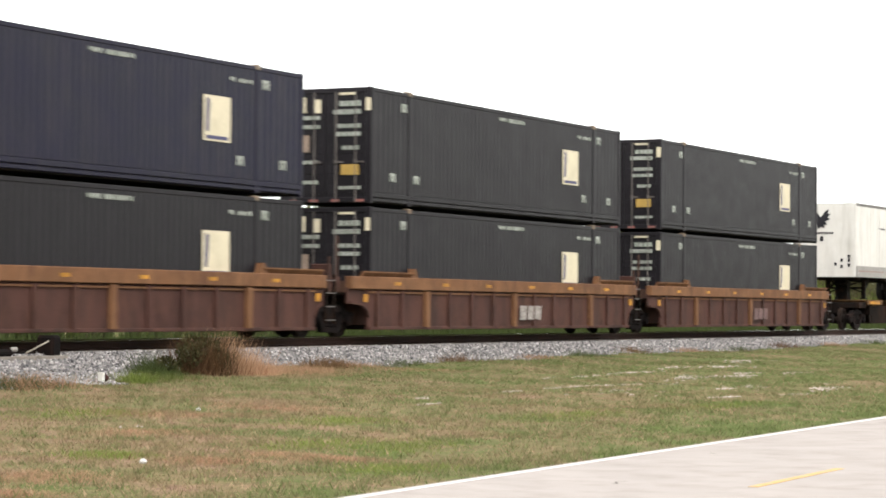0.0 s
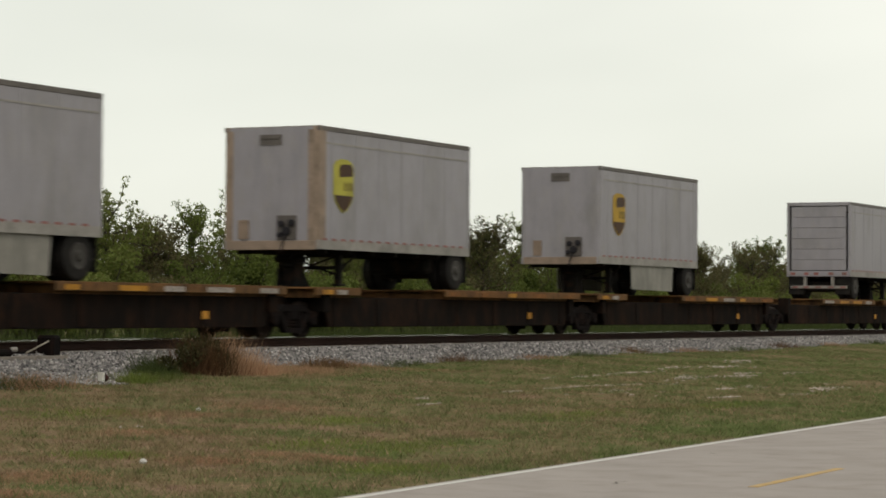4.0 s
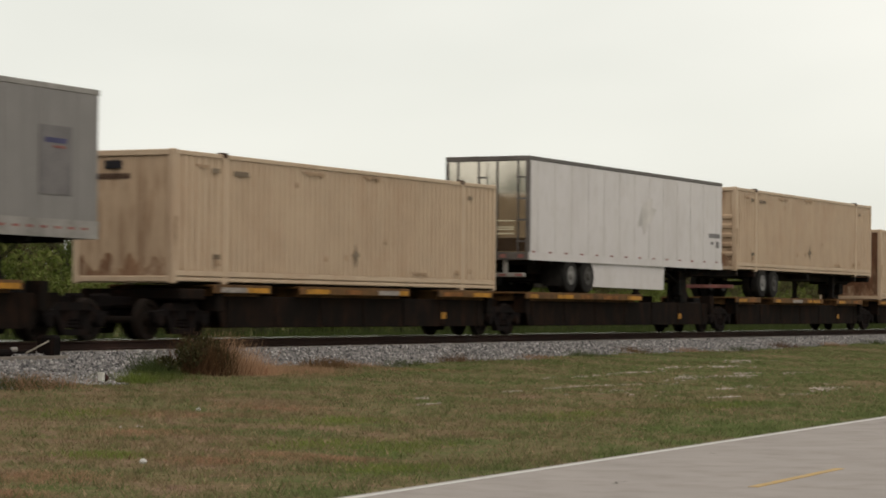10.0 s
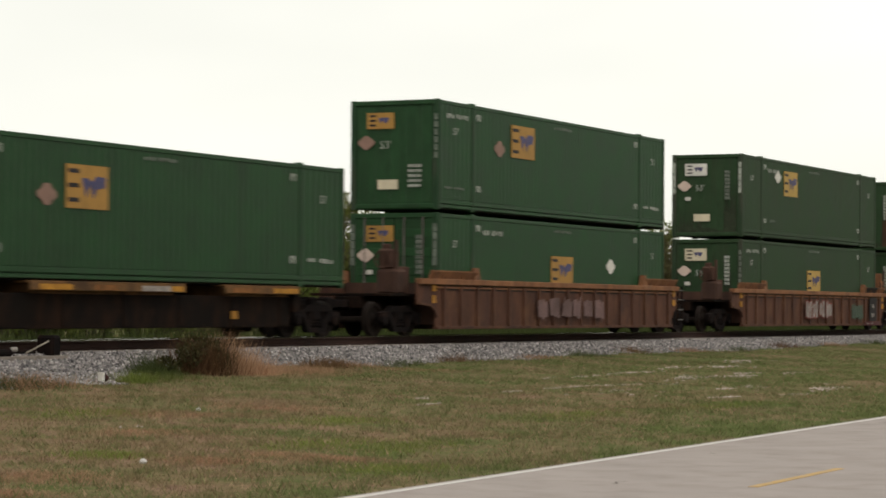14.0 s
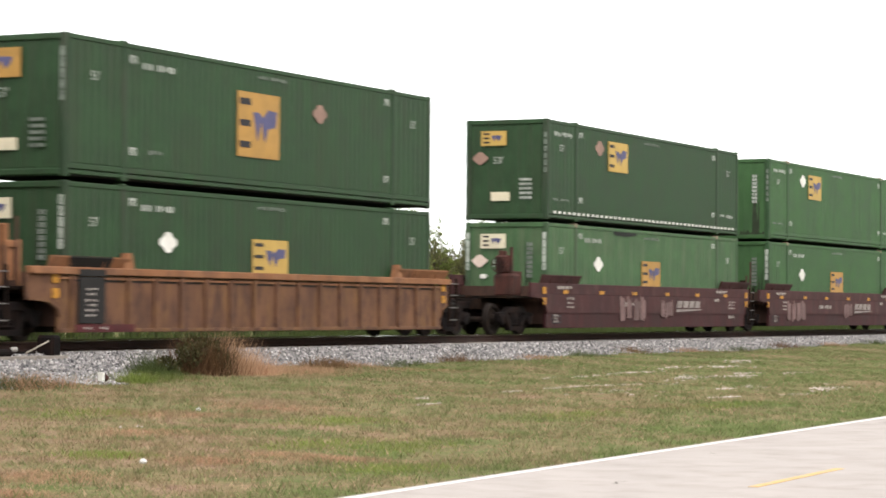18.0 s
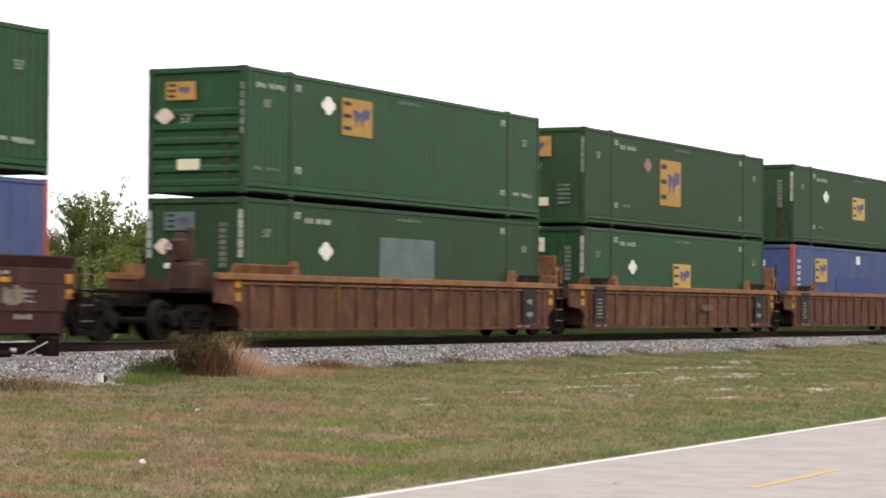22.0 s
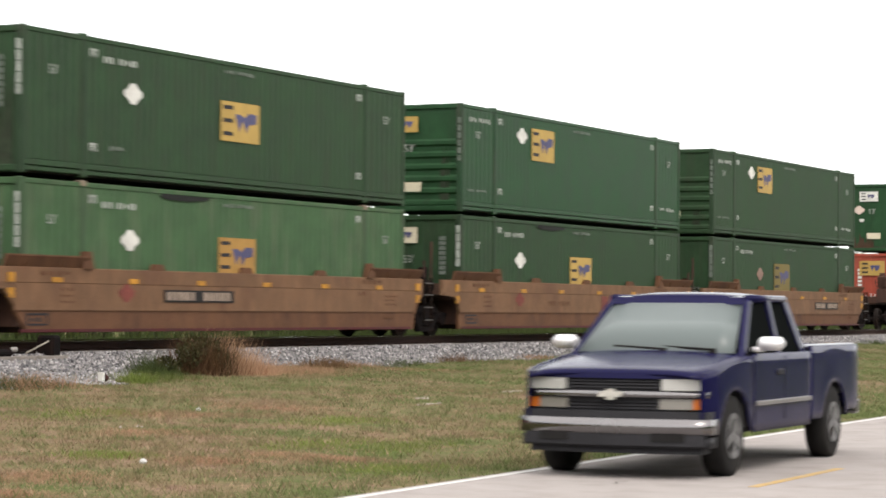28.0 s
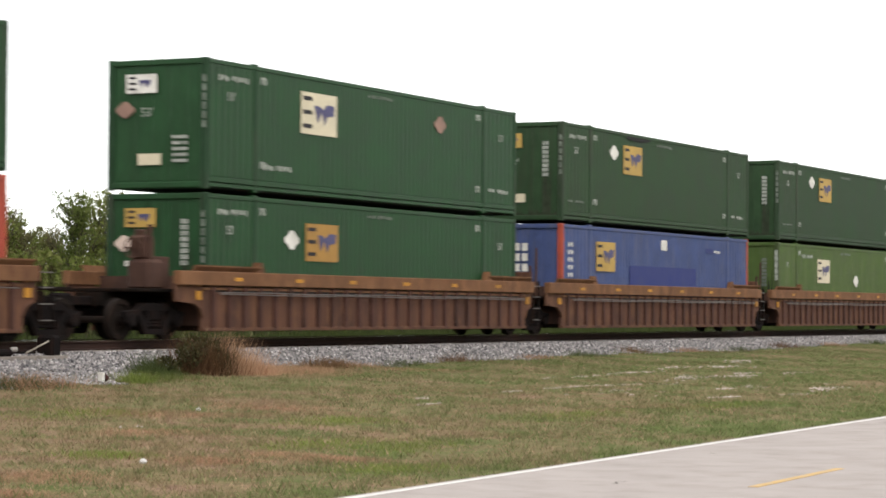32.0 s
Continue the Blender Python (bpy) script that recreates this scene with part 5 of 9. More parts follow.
        if kind == "end" and ex == -1:
            part("brake_stand", shared("brake", "brake_stand", m_hitch if style == "maroon" else m_umberst, lambda s: (s.box(-9.75, -9.55, -0.75, -0.55, 1.05, 2.35, 0.02), s.box(-9.90, -9.30, -1.05, -0.45, 1.05, 1.72, 0.08), s.box(-9.86, -9.5, -0.92, -0.5, 1.72, 2.22, 0.04), s.box(-9.80, -9.72, -1.0, -0.92, 1.05, 2.45),  [s.rod((-9.93, -0.65 + 0.22 * math.cos(j * 0.5236), 1.95 + 0.22 * math.sin(j * 0.5236)), (-9.93, -0.65 + 0.22 * math.cos(j * 0.5236 + 0.5236), 1.95 + 0.22 * math.sin(j * 0.5236 + 0.5236)), 0.018, 6) for j in range(12)], s.box(-9.94, -9.92, -0.85, -0.45, 1.93, 1.97), s.box(-9.94, -9.92, -0.67, -0.63, 1.75, 2.15), s.box(-9.5, -8.9, -0.9, -0.8, 1.05, 1.75, 0.02), s.box(-9.5, -8.9, -0.9, -0.8, 1.7, 1.78, 0.02))), car, label="hand brake stand with wheel")
        elif ex == -1:
            high = 1.98 if style == "ochre" else 1.45
            for px, py, pz in ((-9.62, -0.98, 1.95), (-9.30, -1.02, 2.45), (-8.9, 0.6, 2.0)):
                part("stand_pipe", shared(("spipe", px), "stand_pipe", m_umberst, lambda s: s.rod((px, py, 1.05), (px + 0.03, py, pz), 0.035, 8)), car, label="rusty upright pipe")
            part("brake_cylinder", shared("bcyl", "brake_cylinder", m_spine, lambda s: (s.turn([(-9.35, 0.06), (-9.33, 0.17), (-8.85, 0.17), (-8.83, 0.06)], "x", 14, (0, -0.75, 1.30)), s.box(-9.25, -8.95, -0.92, -0.58, 1.05, 1.25, 0.02), s.box(-9.2, -9.0, -0.80, -0.60, 1.40, 1.80, 0.02))), car, label="dark brake cylinder on the end platform") if flat else part("walkway_stand", shared(("wstand", style), "walkway_stand", chord if style == "ochre" else body, lambda s: (s.box(-9.62, -9.52, -1.02, -0.5, 1.08, high + 0.32, 0.02), s.box(-9.20, -9.10, -1.02, -0.92, 1.08, high + 0.02, 0.02), s.box(-9.62, -9.10, -1.02, -0.5, high - 0.16, high, 0.03), s.box(-9.58, -9.14, -0.98, -0.94, 1.2, high - 0.16))), car, label="crossover platform stand")
        if kind == "end":
            coupler(car, ex * tip, ex)
    bogie(car, -half + (0.05 if left == "joint" else 0.0))
    if right == "end":
        bogie(car, half)
    # stencils and reflective dashes along the near side
    zt = CH0 + 0.14 if flat else CH0 + 0.18
    if style != "ochre":
        for x in (-7.2, -4.5, -1.9, 0.9, 3.6, 6.3):
            part("reflector_dash", shared(("dash", flat), "reflector_dash", m_hazard, lambda s: s.box(0, 0.34, -1.525 if not flat else -1.437, -1.42, zt - (0.12 if flat else 0.05), zt - (0.02 if flat else -0.03))), car, (x, 0, 0), "yellow reflective dash")
    if style == "ochre":
        for x in [x for x, k in ((-7.4, left), (7.0, right)) if k == "joint"]:
            part("guide_panel", shared(("gpanel", x > 0), "guide_panel", m_blackpanel_shade, lambda s: s.plate_x([(-1.384, CH1 - 0.02), (-1.392, CH1 - 0.02), (-1.507, CHE - 0.03), (-1.507, CHE - 0.002), (-1.499, CHE - 0.03)], -0.75, 0.75)), car, (x, 0, 0), "black painted stretch")
            part("chord_panel", shared("cpanel", "chord_panel", m_blackpanel_shade, lambda s: s.box(-0.46, 0.46, -1.528, -1.518, C0 + 0.0, CH1 - 0.04)), car, (x, 0, 0), "black painted stretch") if x < 0 else None
            p = part("stencil_panel", shared("stpanel", "stencil_panel", m_blackpanel_shade, lambda s: s.box(-0.46, 0.46, -1.515, -1.50, SILL + 0.17, C0 - 0.02)), car, (x, 0, 0), "black stencil panel")
            for z, w, k in (((0.50, 0.20, 2), (0.60, 0.21, 3), (0.70, 0.18, 4), (0.80, 0.22, 3), (0.92, 0.16, 2), (1.02, 0.2, 4)) if x < 0 else ((0.50, 0.2, 3), (0.86, 0.15, 2))):
                part("stencil", shared(("stencil", w, k, x < 0), "stencil", m_stencil, lambda s: bars(s, -w, w, 0, 0.05 if x < 0 else 0.16, k, -1.523)), p, (0, 0, z))
        for x in [x for x, k in ((-7.95, left), (5.85, right)) if k == "joint"]:
            p = part("end_band", shared("redband_w", "end_band", m_maroonband, lambda s: s.box(0, 2.1, -1.51, -1.49, SILL + 0.0, SILL + 0.15)), car, (x, 0, 0), "dark red band along the sill")
            for dx in (0.3, 0.85):
                part("band_mark", shared("bandmark", "band_mark", m_stencil, lambda s: bars(s, 0, 0.3, SILL + 0.05, SILL + 0.10, 2, -1.517)), p, (dx, 0, 0))
    if flat:
        for x, w, z, h, k in ((-6.9, 0.5, 1.0, 0.07, 4), (-6.9, 0.5, 0.88, 0.05, 5), (-2.6, 1.5, 0.82, 0.14, 9), (6.8, 0.7, 0.98, 0.05, 5), (6.8, 0.6, 0.88, 0.05, 4), (6.8, 0.7, 0.78, 0.05, 4), (5.4, 0.5, 0.98, 0.14, 2), (5.6, 1.1, 1.30, 0.09, 4), (-7.6, 1.1, 1.30, 0.09, 4), (6.8, 0.6, 0.46, 0.10, 3), (-6.9, 0.5, 0.76, 0.05, 3)):
            part("stencil_line", shared(("stflat", w, h, k), "stencil_line", m_stencil if style != "tan" else m_tanlow, lambda s: bars(s, 0, w, 0, h, k, -1.437)), car, (x, 0, z), "row of stencilled marks")
        if style == "tan":
            for x in (-3.4, 0.2, 3.6):
                part("chord_bracket", shared("tbracket", "chord_bracket", m_tanlow, lambda s: s.prism([(-0.26, CH1 - 0.02), (-0.16, CH1 + 0.11), (0.16, CH1 + 0.11), (0.26, CH1 - 0.02)], -1.43, -1.34)), car, (x, 0, 0), "brown bracket on the top chord")
            part("sill_strip", shared("tsill", "sill_strip", m_maroonband, lambda s: s.box(-HL - 0.1, HL + 0.1, -1.425, -1.406, SILL, SILL + 0.06)), car, label="dark red strip along the sill")
            part("painted_diamond", shared("tdiam", "painted_diamond", m_graffred, lambda s: diamond(s, 0, 0, 0.19, -1.437)), car, (-4.6, 0, 0.98), "faded red diamond mark")
        if style == "maroon":
            part("length_mark", text_mesh("53", 0.34, m_stencil), car, (-7.9, -1.437, 0.34), "pale 53 stencil")
        part("foot_mark", shared("footmark", "foot_mark", m_ink, lambda s: (s.box(-8.0, -7.3, -1.412, -1.404, 0.32, 0.36), s.box(-8.0, -7.3, -1.412, -1.404, 0.52, 0.56), s.box(-8.0, -7.95, -1.412, -1.404, 0.32, 0.56), s.box(-7.35, -7.3, -1.412, -1.404, 0.32, 0.56), bars(s, -7.85, -7.45, 0.40, 0.48, 2, -1.412))), car)
    return car


def plain_logo(car, material, kind, x, z, w, h):
    """Painted marks on a wagon side, as plain shapes."""
    y = -1.44 if kind in ("swoosh", "block") else -1.515
    if kind == "swoosh":
        part("side_mark", shared(("swoosh", w), "side_mark", material, lambda s: ([s.prism([(x + i * w / 4, z), (x + i * w / 4 + w * 0.19, z), (x + i * w / 4 + w * 0.23, z + h), (x + i * w / 4 + w * 0.03, z + h)], y, y + 0.006) for i in range(4)], s.prism([(x - 0.1, z - 0.14), (x + w, z - 0.07), (x + w + 0.1, z - 0.04), (x, z - 0.05)], y, y + 0.006))), car, label="pale slanting letter blocks over a swoosh")
    else:
        part("side_mark", shared(("blocks", x, w), "side_mark", material, lambda s: [s.prism([(x + i * w / 3, z + h * 0.05 * i), (x + i * w / 3 + w * 0.27, z), (x + i * w / 3 + w * 0.30, z + h * 0.96), (x + i * w / 3 + w * 0.03, z + h)], y, y + 0.006) for i in range(3)]), car, label="three painted blocks")


def graffiti(car, material, x, z, w, h, n, seed, y=-1.442, edge=None, wild=0.25):
    """Sprayed patches: each is a ragged block of upright bars; edge: colour of a wider outline behind."""
    q = random.Random(seed)
    cell = w / n
    for i in range(n):
        a, b = x + cell * i, z + q.uniform(0, 0.08) * h
        ww, lean = cell * q.uniform(0.70, 0.92), q.uniform(-wild, wild) * cell * 0.5
        strokes, k = [], q.choice((2, 3, 3))
        for m in range(k):
            u0, u1 = a + ww * m / k, a + ww * (m + q.uniform(0.75, 1.1)) / k
            lo, hi = b + h * q.uniform(0, 0.16), b + h * q.uniform(0.82, 1.0)
            strokes.append([(u0, lo), (u1, lo + h * q.uniform(-0.05, 0.05)), (u1 + lean, hi), (u0 + lean, hi - h * q.uniform(0, 0.08))])
        for _ in range(2 if wild > 0.2 else 0):
            cx, cz, an = a + ww * q.uniform(0.2, 0.8), b + h * q.uniform(0.25, 0.75), q.uniform(0.4, 2.7)
            dx, dz, tx, tz = math.cos(an) * ww * 0.5, math.sin(an) * h * 0.42, -math.sin(an) * ww * 0.10, math.cos(an) * h * 0.10
            strokes.append([(cx - dx, cz - dz), (cx + tx, cz + tz), (cx + dx, cz + dz), (cx - tx, cz - tz)])
        strokes = [[(px, max(0.26, pz)) for px, pz in o] for o in strokes]
        if edge:
            s = Shape()
            for m, o in enumerate(strokes):
                cx, cz = sum(p[0] for p in o) / 4, sum(p[1] for p in o) / 4
                s.prism([(p[0] + math.copysign(0.045, p[0] - cx), max(0.24, p[1] + math.copysign(0.045, p[1] - cz))) for p in o], y - 0.0004 * m, y + 0.01)
            part("graffiti_edge", s.mesh("graffiti_edge", edge), car)
        s = Shape()
        for m, o in enumerate(strokes):
            s.prism(o, y - 0.006 - 0.0004 * m, y + 0.008)
        part("graffiti", s.mesh("graffiti", material), car, label="ragged sprayed patch")


# ---- containers ----
CL, CW, CH = 16.15, 2.59, 2.90


def corrugated(s, x0, x1, z0, z1, y, way, pitch=0.235, depth=0.036, flank=0.12):
    n = max(1, int((x1 - x0) / pitch))
    w, pts = (x1 - x0) / n, []
    for i in range(n):
        a = x0 + i * w
        pts += [(a, 0), (a + w * (0.5 - flank), 0), (a + w * 0.5, depth), (a + w * (1 - flank), depth)]
    pts.append((x1, 0))
    vs = [(x, y + way * d, z) for x, d in pts for z in (z0, z1)]
    s.add(vs, [(2 * i, 2 * i + 2, 2 * i + 3, 2 * i + 1) for i in range(len(pts) - 1)])


def diamond(s, x, z, r, y):
    q = [(1.5, 0.22), (0.85, 0.54), (0.42, 0.98), (-0.42, 0.98), (-0.85, 0.54), (-1.5, 0.22)]
    s.prism([(x + r * a, z + r * b) for a, b in q] + [(x - r * a, z - r * b) for a, b in q], y, y + 0.006)


def logo_panel(box, material, x, z, w, h, big=False):
    p = part("logo_panel", shared(("logo", w, h), "logo_panel", material, lambda s: s.box(0, w, -0.012, 0.0, 0, h)), box, (x, -CW / 2 + 0.001, z), "square logo panel")
    for k in (0.14, 0.47, 0.80) if material is not m_greypatch else ():
        part("logo_bar", shared(("logobar", w, h), "logo_bar", m_ink, lambda s: s.box(w * 0.05, w * 0.30, -0.02, -0.013, 0, h * 0.10)), p, (0, 0, h * k))
    if material is m_greypatch:
        return
    part("logo_shape", shared(("logoshape", w, h), "logo_shape", m_inkblue, lambda s: (s.prism([(w * 0.36, h * 0.70), (w * 0.46, h * 0.26), (w * 0.56, h * 0.56), (w * 0.64, h * 0.24), (w * 0.72, h * 0.46), (w * 0.90, h * 0.50), (w * 0.93, h * 0.74), (w * 0.72, h * 0.76), (w * 0.6, h * 0.62), (w * 0.5, h * 0.70)], -0.02, -0.013))), p)


def end_logo(box, material, y, z, w, h):
    p = part("logo_panel", shared(("elogo", w, h), "logo_panel", material, lambda s: s.box(-0.012, 0, 0, w, 0, h)), box, (-0.001, y, z), "logo panel on the end wall")
    # the end wall is read from outside, with y falling towards the near side
    part("logo_bar", shared(("elogob", w, h), "logo_bar", m_ink, lambda s: [s.box(-0.02, -0.013, w * 0.66, w * 0.90, h * k, h * (k + 0.12)) for k in (0.16, 0.45, 0.75)]), p)
    part("logo_shape", shared(("elogos", w, h), "logo_shape", m_inkblue, lambda s: s.plate_x([(w * 0.58, h * 0.68), (w * 0.49, h * 0.30), (w * 0.41, h * 0.58), (w * 0.33, h * 0.28), (w * 0.22, h * 0.45), (w * 0.17, h * 0.68), (w * 0.35, h * 0.70)], -0.02, -0.013)), p)


worn = {k: mat(k + "_worn_post", [c * 0.85 for c in v], 0.7, dirt=(0.0554, 0.0502, 0.0422), amount=0.75, streak=5, scale=1.3) for k, v in
        {"dark": (0.0143, 0.0317, 0.0164), "mid": (0.0238, 0.0465, 0.0243), "deep": (0.0179, 0.0488, 0.0231), "fresh": (0.0296, 0.0660, 0.0296), "pale": (0.0449, 0.0818, 0.0422), "olive": (0.0528, 0.0845, 0.0264)}.items()}


def container(s_left, z_base, paint, label, logo=None, end="panel", seed=0, hexes=(), endlogo=None, kind="plain", post=None, group="containers on the train", stain=False, end_paint=None, dashes=False):
    m = greens[paint]
    box = on_train(thing("container", pose(0, 0, 0), label, "shipping container", group), s_left, z_base)
    post = post or worn.get(paint, m)
    dp = 0.046 if paint == "beige" else 0.022 if paint in ("blue", "red") else 0.006 if paint in ("black", "navy") else 0.013
    fl = 0.05 if paint == "beige" else 0.12
    for sy in (-1, 1):
        y = sy * CW / 2
        part("side_wall", shared(("cside", sy), "side_wall", m, lambda s: (corrugated(s, 0.16, 2.0, 0.30, CH - 0.1, y - sy * 0.012, -sy, depth=dp, flank=fl), corrugated(s, 2.18, CL - 2.18, 0.30, CH - 0.1, y - sy * 0.012, -sy, depth=dp, flank=fl), corrugated(s, CL - 2.0, CL - 0.16, 0.30, CH - 0.1, y - sy * 0.012, -sy, depth=dp, flank=fl))), box)
        part("top_rail", shared(("ctop", sy), "top_rail", m, lambda s: s.box(0.1, CL - 0.1, *sorted((y, y - sy * 0.09)), CH - 0.13, CH - 0.03, 0.012)), box)
        part("bottom_rail", shared(("cbot", sy), "bottom_rail", m, lambda s: (s.box(0.1, CL - 0.1, *sorted((y, y - sy * 0.12)), 0.06, 0.14, 0.012), s.box(0.1, CL - 0.1, *sorted((y + sy * 0.004, y - sy * 0.10)), 0.17, 0.285, 0.01), s.box(0.1, CL - 0.1, *sorted((y - sy * 0.06, y - sy * 0.10)), 0.28, 0.32), s.box(0.1, CL - 0.1, *sorted((y - sy * 0.05, y - sy * 0.12)), 0.12, 0.18))), box)
        for x in (0.0, CL - 0.16):
            part("corner_post", shared(("cpost", sy), "corner_post", post, lambda s: s.box(0, 0.16, *sorted((y + sy * 0.003, y - sy * 0.16)), 0.0, CH - 0.01, 0.02)), box, (x, 0, 0))
        for x in (2.0, CL - 2.18):
            part("lift_post", shared(("clift", sy), "lift_post", worn.get(paint, m), lambda s: s.box(0, 0.18, *sorted((y + sy * 0.006, y - sy * 0.14)), 0.0, CH - 0.02, 0.02)), box, (x, 0, 0))
            for z in (0.0, CH - 0.12):
                part("corner_casting", shared(("ccast", sy), "corner_casting", m_cast if (paint in ("black", "navy", "pale", "fresh") and z > 1) else m_doorstain if paint == "beige" and z > 1 else m, lambda s: s.box(-0.02, 0.2, *sorted((y + sy * 0.012, y - sy * 0.18)), 0, 0.13, 0.02)), box, (x, 0, z))
    part("roof", shared("croof", "roof", m, lambda s: s.prism([(0.1, CH - 0.08)] + [(0.1 + i * 0.36 + d, CH - (0.055 if i % 2 else 0.035)) for i in range(44) for d in (0.02, 0.34)] + [(CL - 0.1, CH - 0.05), (CL - 0.1, CH - 0.08)], -CW / 2 + 0.06, CW / 2 - 0.06)), box)
    part("floor", shared("cfloor", "floor", m_under, lambda s: s.box(0.1, CL - 0.1, -CW / 2 + 0.1, CW / 2 - 0.1, 0.03, 0.15)), box)
    part("end_wall", shared("cfar", "end_wall", m, lambda s: s.box(CL - 0.09, CL - 0.04, -CW / 2 + 0.12, CW / 2 - 0.12, 0.02, CH - 0.02)), box)
    # near end
    near_mat = end_paint or m
    if end == "ribbed":
        part("end_wall", shared("cend_rib", "end_wall", near_mat, lambda s: s.box(0.06, 0.11, -CW / 2 + 0.12, CW / 2 - 0.12, 0.02, CH - 0.02)), box)
        for z in (0.15, 0.47, 0.79, 1.11, 1.43, 1.75):
            part("end_rib", shared("cend_r", "end_rib", near_mat, lambda s: s.prism([(0.06, 0), (0.005, 0.05), (0.005, 0.14), (0.06, 0.2)], -CW / 2 + 0.16, CW / 2 - 0.16)), box, (0, 0, z))
    elif end == "door":
        for y0 in (-CW / 2 + 0.14, 0.01):
            d = part("door_leaf", shared("cdoor", "door_leaf", m, lambda s: s.box(0.03, 0.08, 0, CW / 2 - 0.15, 0.1, CH - 0.1, 0.01)), box, (0, y0, 0))
            for z in (0.25, 0.75, 1.25, 1.75, 2.25):
                part("door_panel", shared("cdpanel", "door_panel", m, lambda s: s.box(0.015, 0.04, 0.08, CW / 2 - 0.23, 0, 0.22, 0.01)), d, (0, 0, z))
            for k in (0.3, 0.85):
                part("locking_bar", shared("clock", "locking_bar", m_trtop if paint != "beige" else m, lambda s: (s.turn([(0.05, 0.022), (CH - 0.12, 0.022)], "z", 8), s.box(-0.04, 0.02, -0.03, 0.03, 1.0, 1.1), s.box(-0.03, 0.02, -0.2, 0.02, 1.02, 1.06))), d, (0.0, k, 0))
    else:
        part("end_wall", shared("cend", "end_wall", near_mat, lambda s: s.box(0.05, 0.11, -CW / 2 + 0.12, CW / 2 - 0.12, 0.02, CH - 0.02)), box)
        for i in range(5):
            part("end_rib", shared("cend_v", "end_rib", near_mat, lambda s: s.box(0.04, 0.06, 0, 0.28, 0.2, CH - 0.14, 0.008)), box, (0, -CW / 2 + 0.22 + i * 0.46, 0))
    for nm, z in (("end_sill", 0.04), ("end_header", CH - 0.15)):
        part(nm, shared("csill", "end_sill", m, lambda s: s.box(0.0, 0.12, -CW / 2 + 0.15, CW / 2 - 0.15, 0.0, 0.13, 0.015)), box, (0, 0, z))
    yf = -CW / 2 - 0.006
    if kind == "plain":
        # side writing, which cannot be read, and the length mark
        for lx, lz, lw, lh, ln in (((0.5, 2.42, 1.3, 0.13, 9), (7.45, 2.59, 1.3, 0.08, 12), (2.45, 0.54, 1.3, 0.13, 9) if logo and logo[4] is m_cream else (0.40, 0.56, 1.2, 0.07, 9), (14.37, 0.58, 1.26, 0.11, 9)) if seed % 2 else ((2.75, 2.38, 1.25, 0.13, 9), (7.45, 2.59, 1.3, 0.08, 12), (3.0, 0.60, 0.6, 0.10, 4))):
            part("lettering", shared(("clet", lw, lh), "lettering", m_letter if lh > 0.1 else m_letterdim, lambda s: bars(s, 0, lw, 0, lh, ln, yf, 0.2)), box, (lx, 0, lz), "row of small white marks")
        for x, z in ((2.28, 0.55), (CL - 2.6, 0.55), (2.28, 2.46), (CL - 2.6, 2.46)):
            part("lift_mark", shared("cmark", "lift_mark", m_letter, lambda s: (s.box(0, 0.26, yf, yf + 0.006, 0.13, 0.17), s.box(0, 0.05, yf, yf + 0.006, 0.0, 0.13), s.box(0.21, 0.26, yf, yf + 0.006, 0.0, 0.13), s.box(0.1, 0.16, yf, yf + 0.006, 0.02, 0.13))), box, (x, 0, z), "white lifting mark")
        for x, z in ((0.85, 2.0), (CL - 1.2, 2.0)):
            part("length_mark", text_mesh("53'", 0.27, m_letter), box, (x, yf, z), "white 53' length mark")
        for hx, hz in hexes:
            part("hazard_sign", shared("chex", "hazard_sign", m_white if seed % 3 and (seed % 2 == 0 or logo[4] is not m_cream) else m_pinkhex, lambda s: diamond(s, 0, 0, 0.22, yf)), box, (hx, 0, hz), "pale six-sided sign")
        if logo:
            x, z, w, h, mm = logo
            logo_panel(box, mm, x, z, w, h)
        if endlogo:
            end_logo(box, endlogo, *((-0.2, 2.02, 1.15, 0.60) if logo and logo[3] > 1.3 else (0.0, 2.14, 0.80, 0.42)))
        zc = 1.62
        part("end_length_mark", text_mesh("53'", 0.28, m_letter), box, (-0.006, 0.42, zc), turn=(0, 0, -90))
        if seed % 2 == 0:
            for y in (-1.285, 1.135):
                part("post_strip", shared("cstrip", "post_strip", m_letterdim if endlogo is m_orange else m_letter, lambda s: [s.box(-0.006, 0.004, 0.02, 0.13, z_, z_ + 0.20) for z_ in (1.52, 1.74, 1.96, 2.18, 2.40)]), box, (0, y, 0), "pale strip on the corner post")
        else:
            for i in range(6):
                part("post_mark", shared("cpm", "post_mark", m_letterdim, lambda s: bars_x(s, -1.27, -1.15, 0, 0.15, 1, -0.01)), box, (0, 0, 1.35 + 0.2 * i))
        if seed % 3:
            part("grime_run", shared(("cgrime", seed), "grime_run", m_grimerun, lambda s: s.plate_x(ragged(-0.98, -0.72, 0.16, 0.35, 1.7, 9, seed), 0.030, 0.05)), box, (0, 0.06 * (seed % 4), 0), "dark runs of grime down the end wall")
            part("grime_run", shared(("cgrime2", seed), "grime_run", m_grimerun, lambda s: s.plate_x(ragged(-1.1, 1.1, 0.165, 0.02, 0.22, 46, seed + 9), 0.034, 0.05)), box, (0, 0, 0), "dark grime along the foot of the end wall")
            if end != "ribbed":
                part("end_plate", shared("ceplate", "end_plate", m_white, lambda s: s.box(-0.004, 0.04, 0.62, 0.80, 1.28, 1.40)), box, label="small white plate")
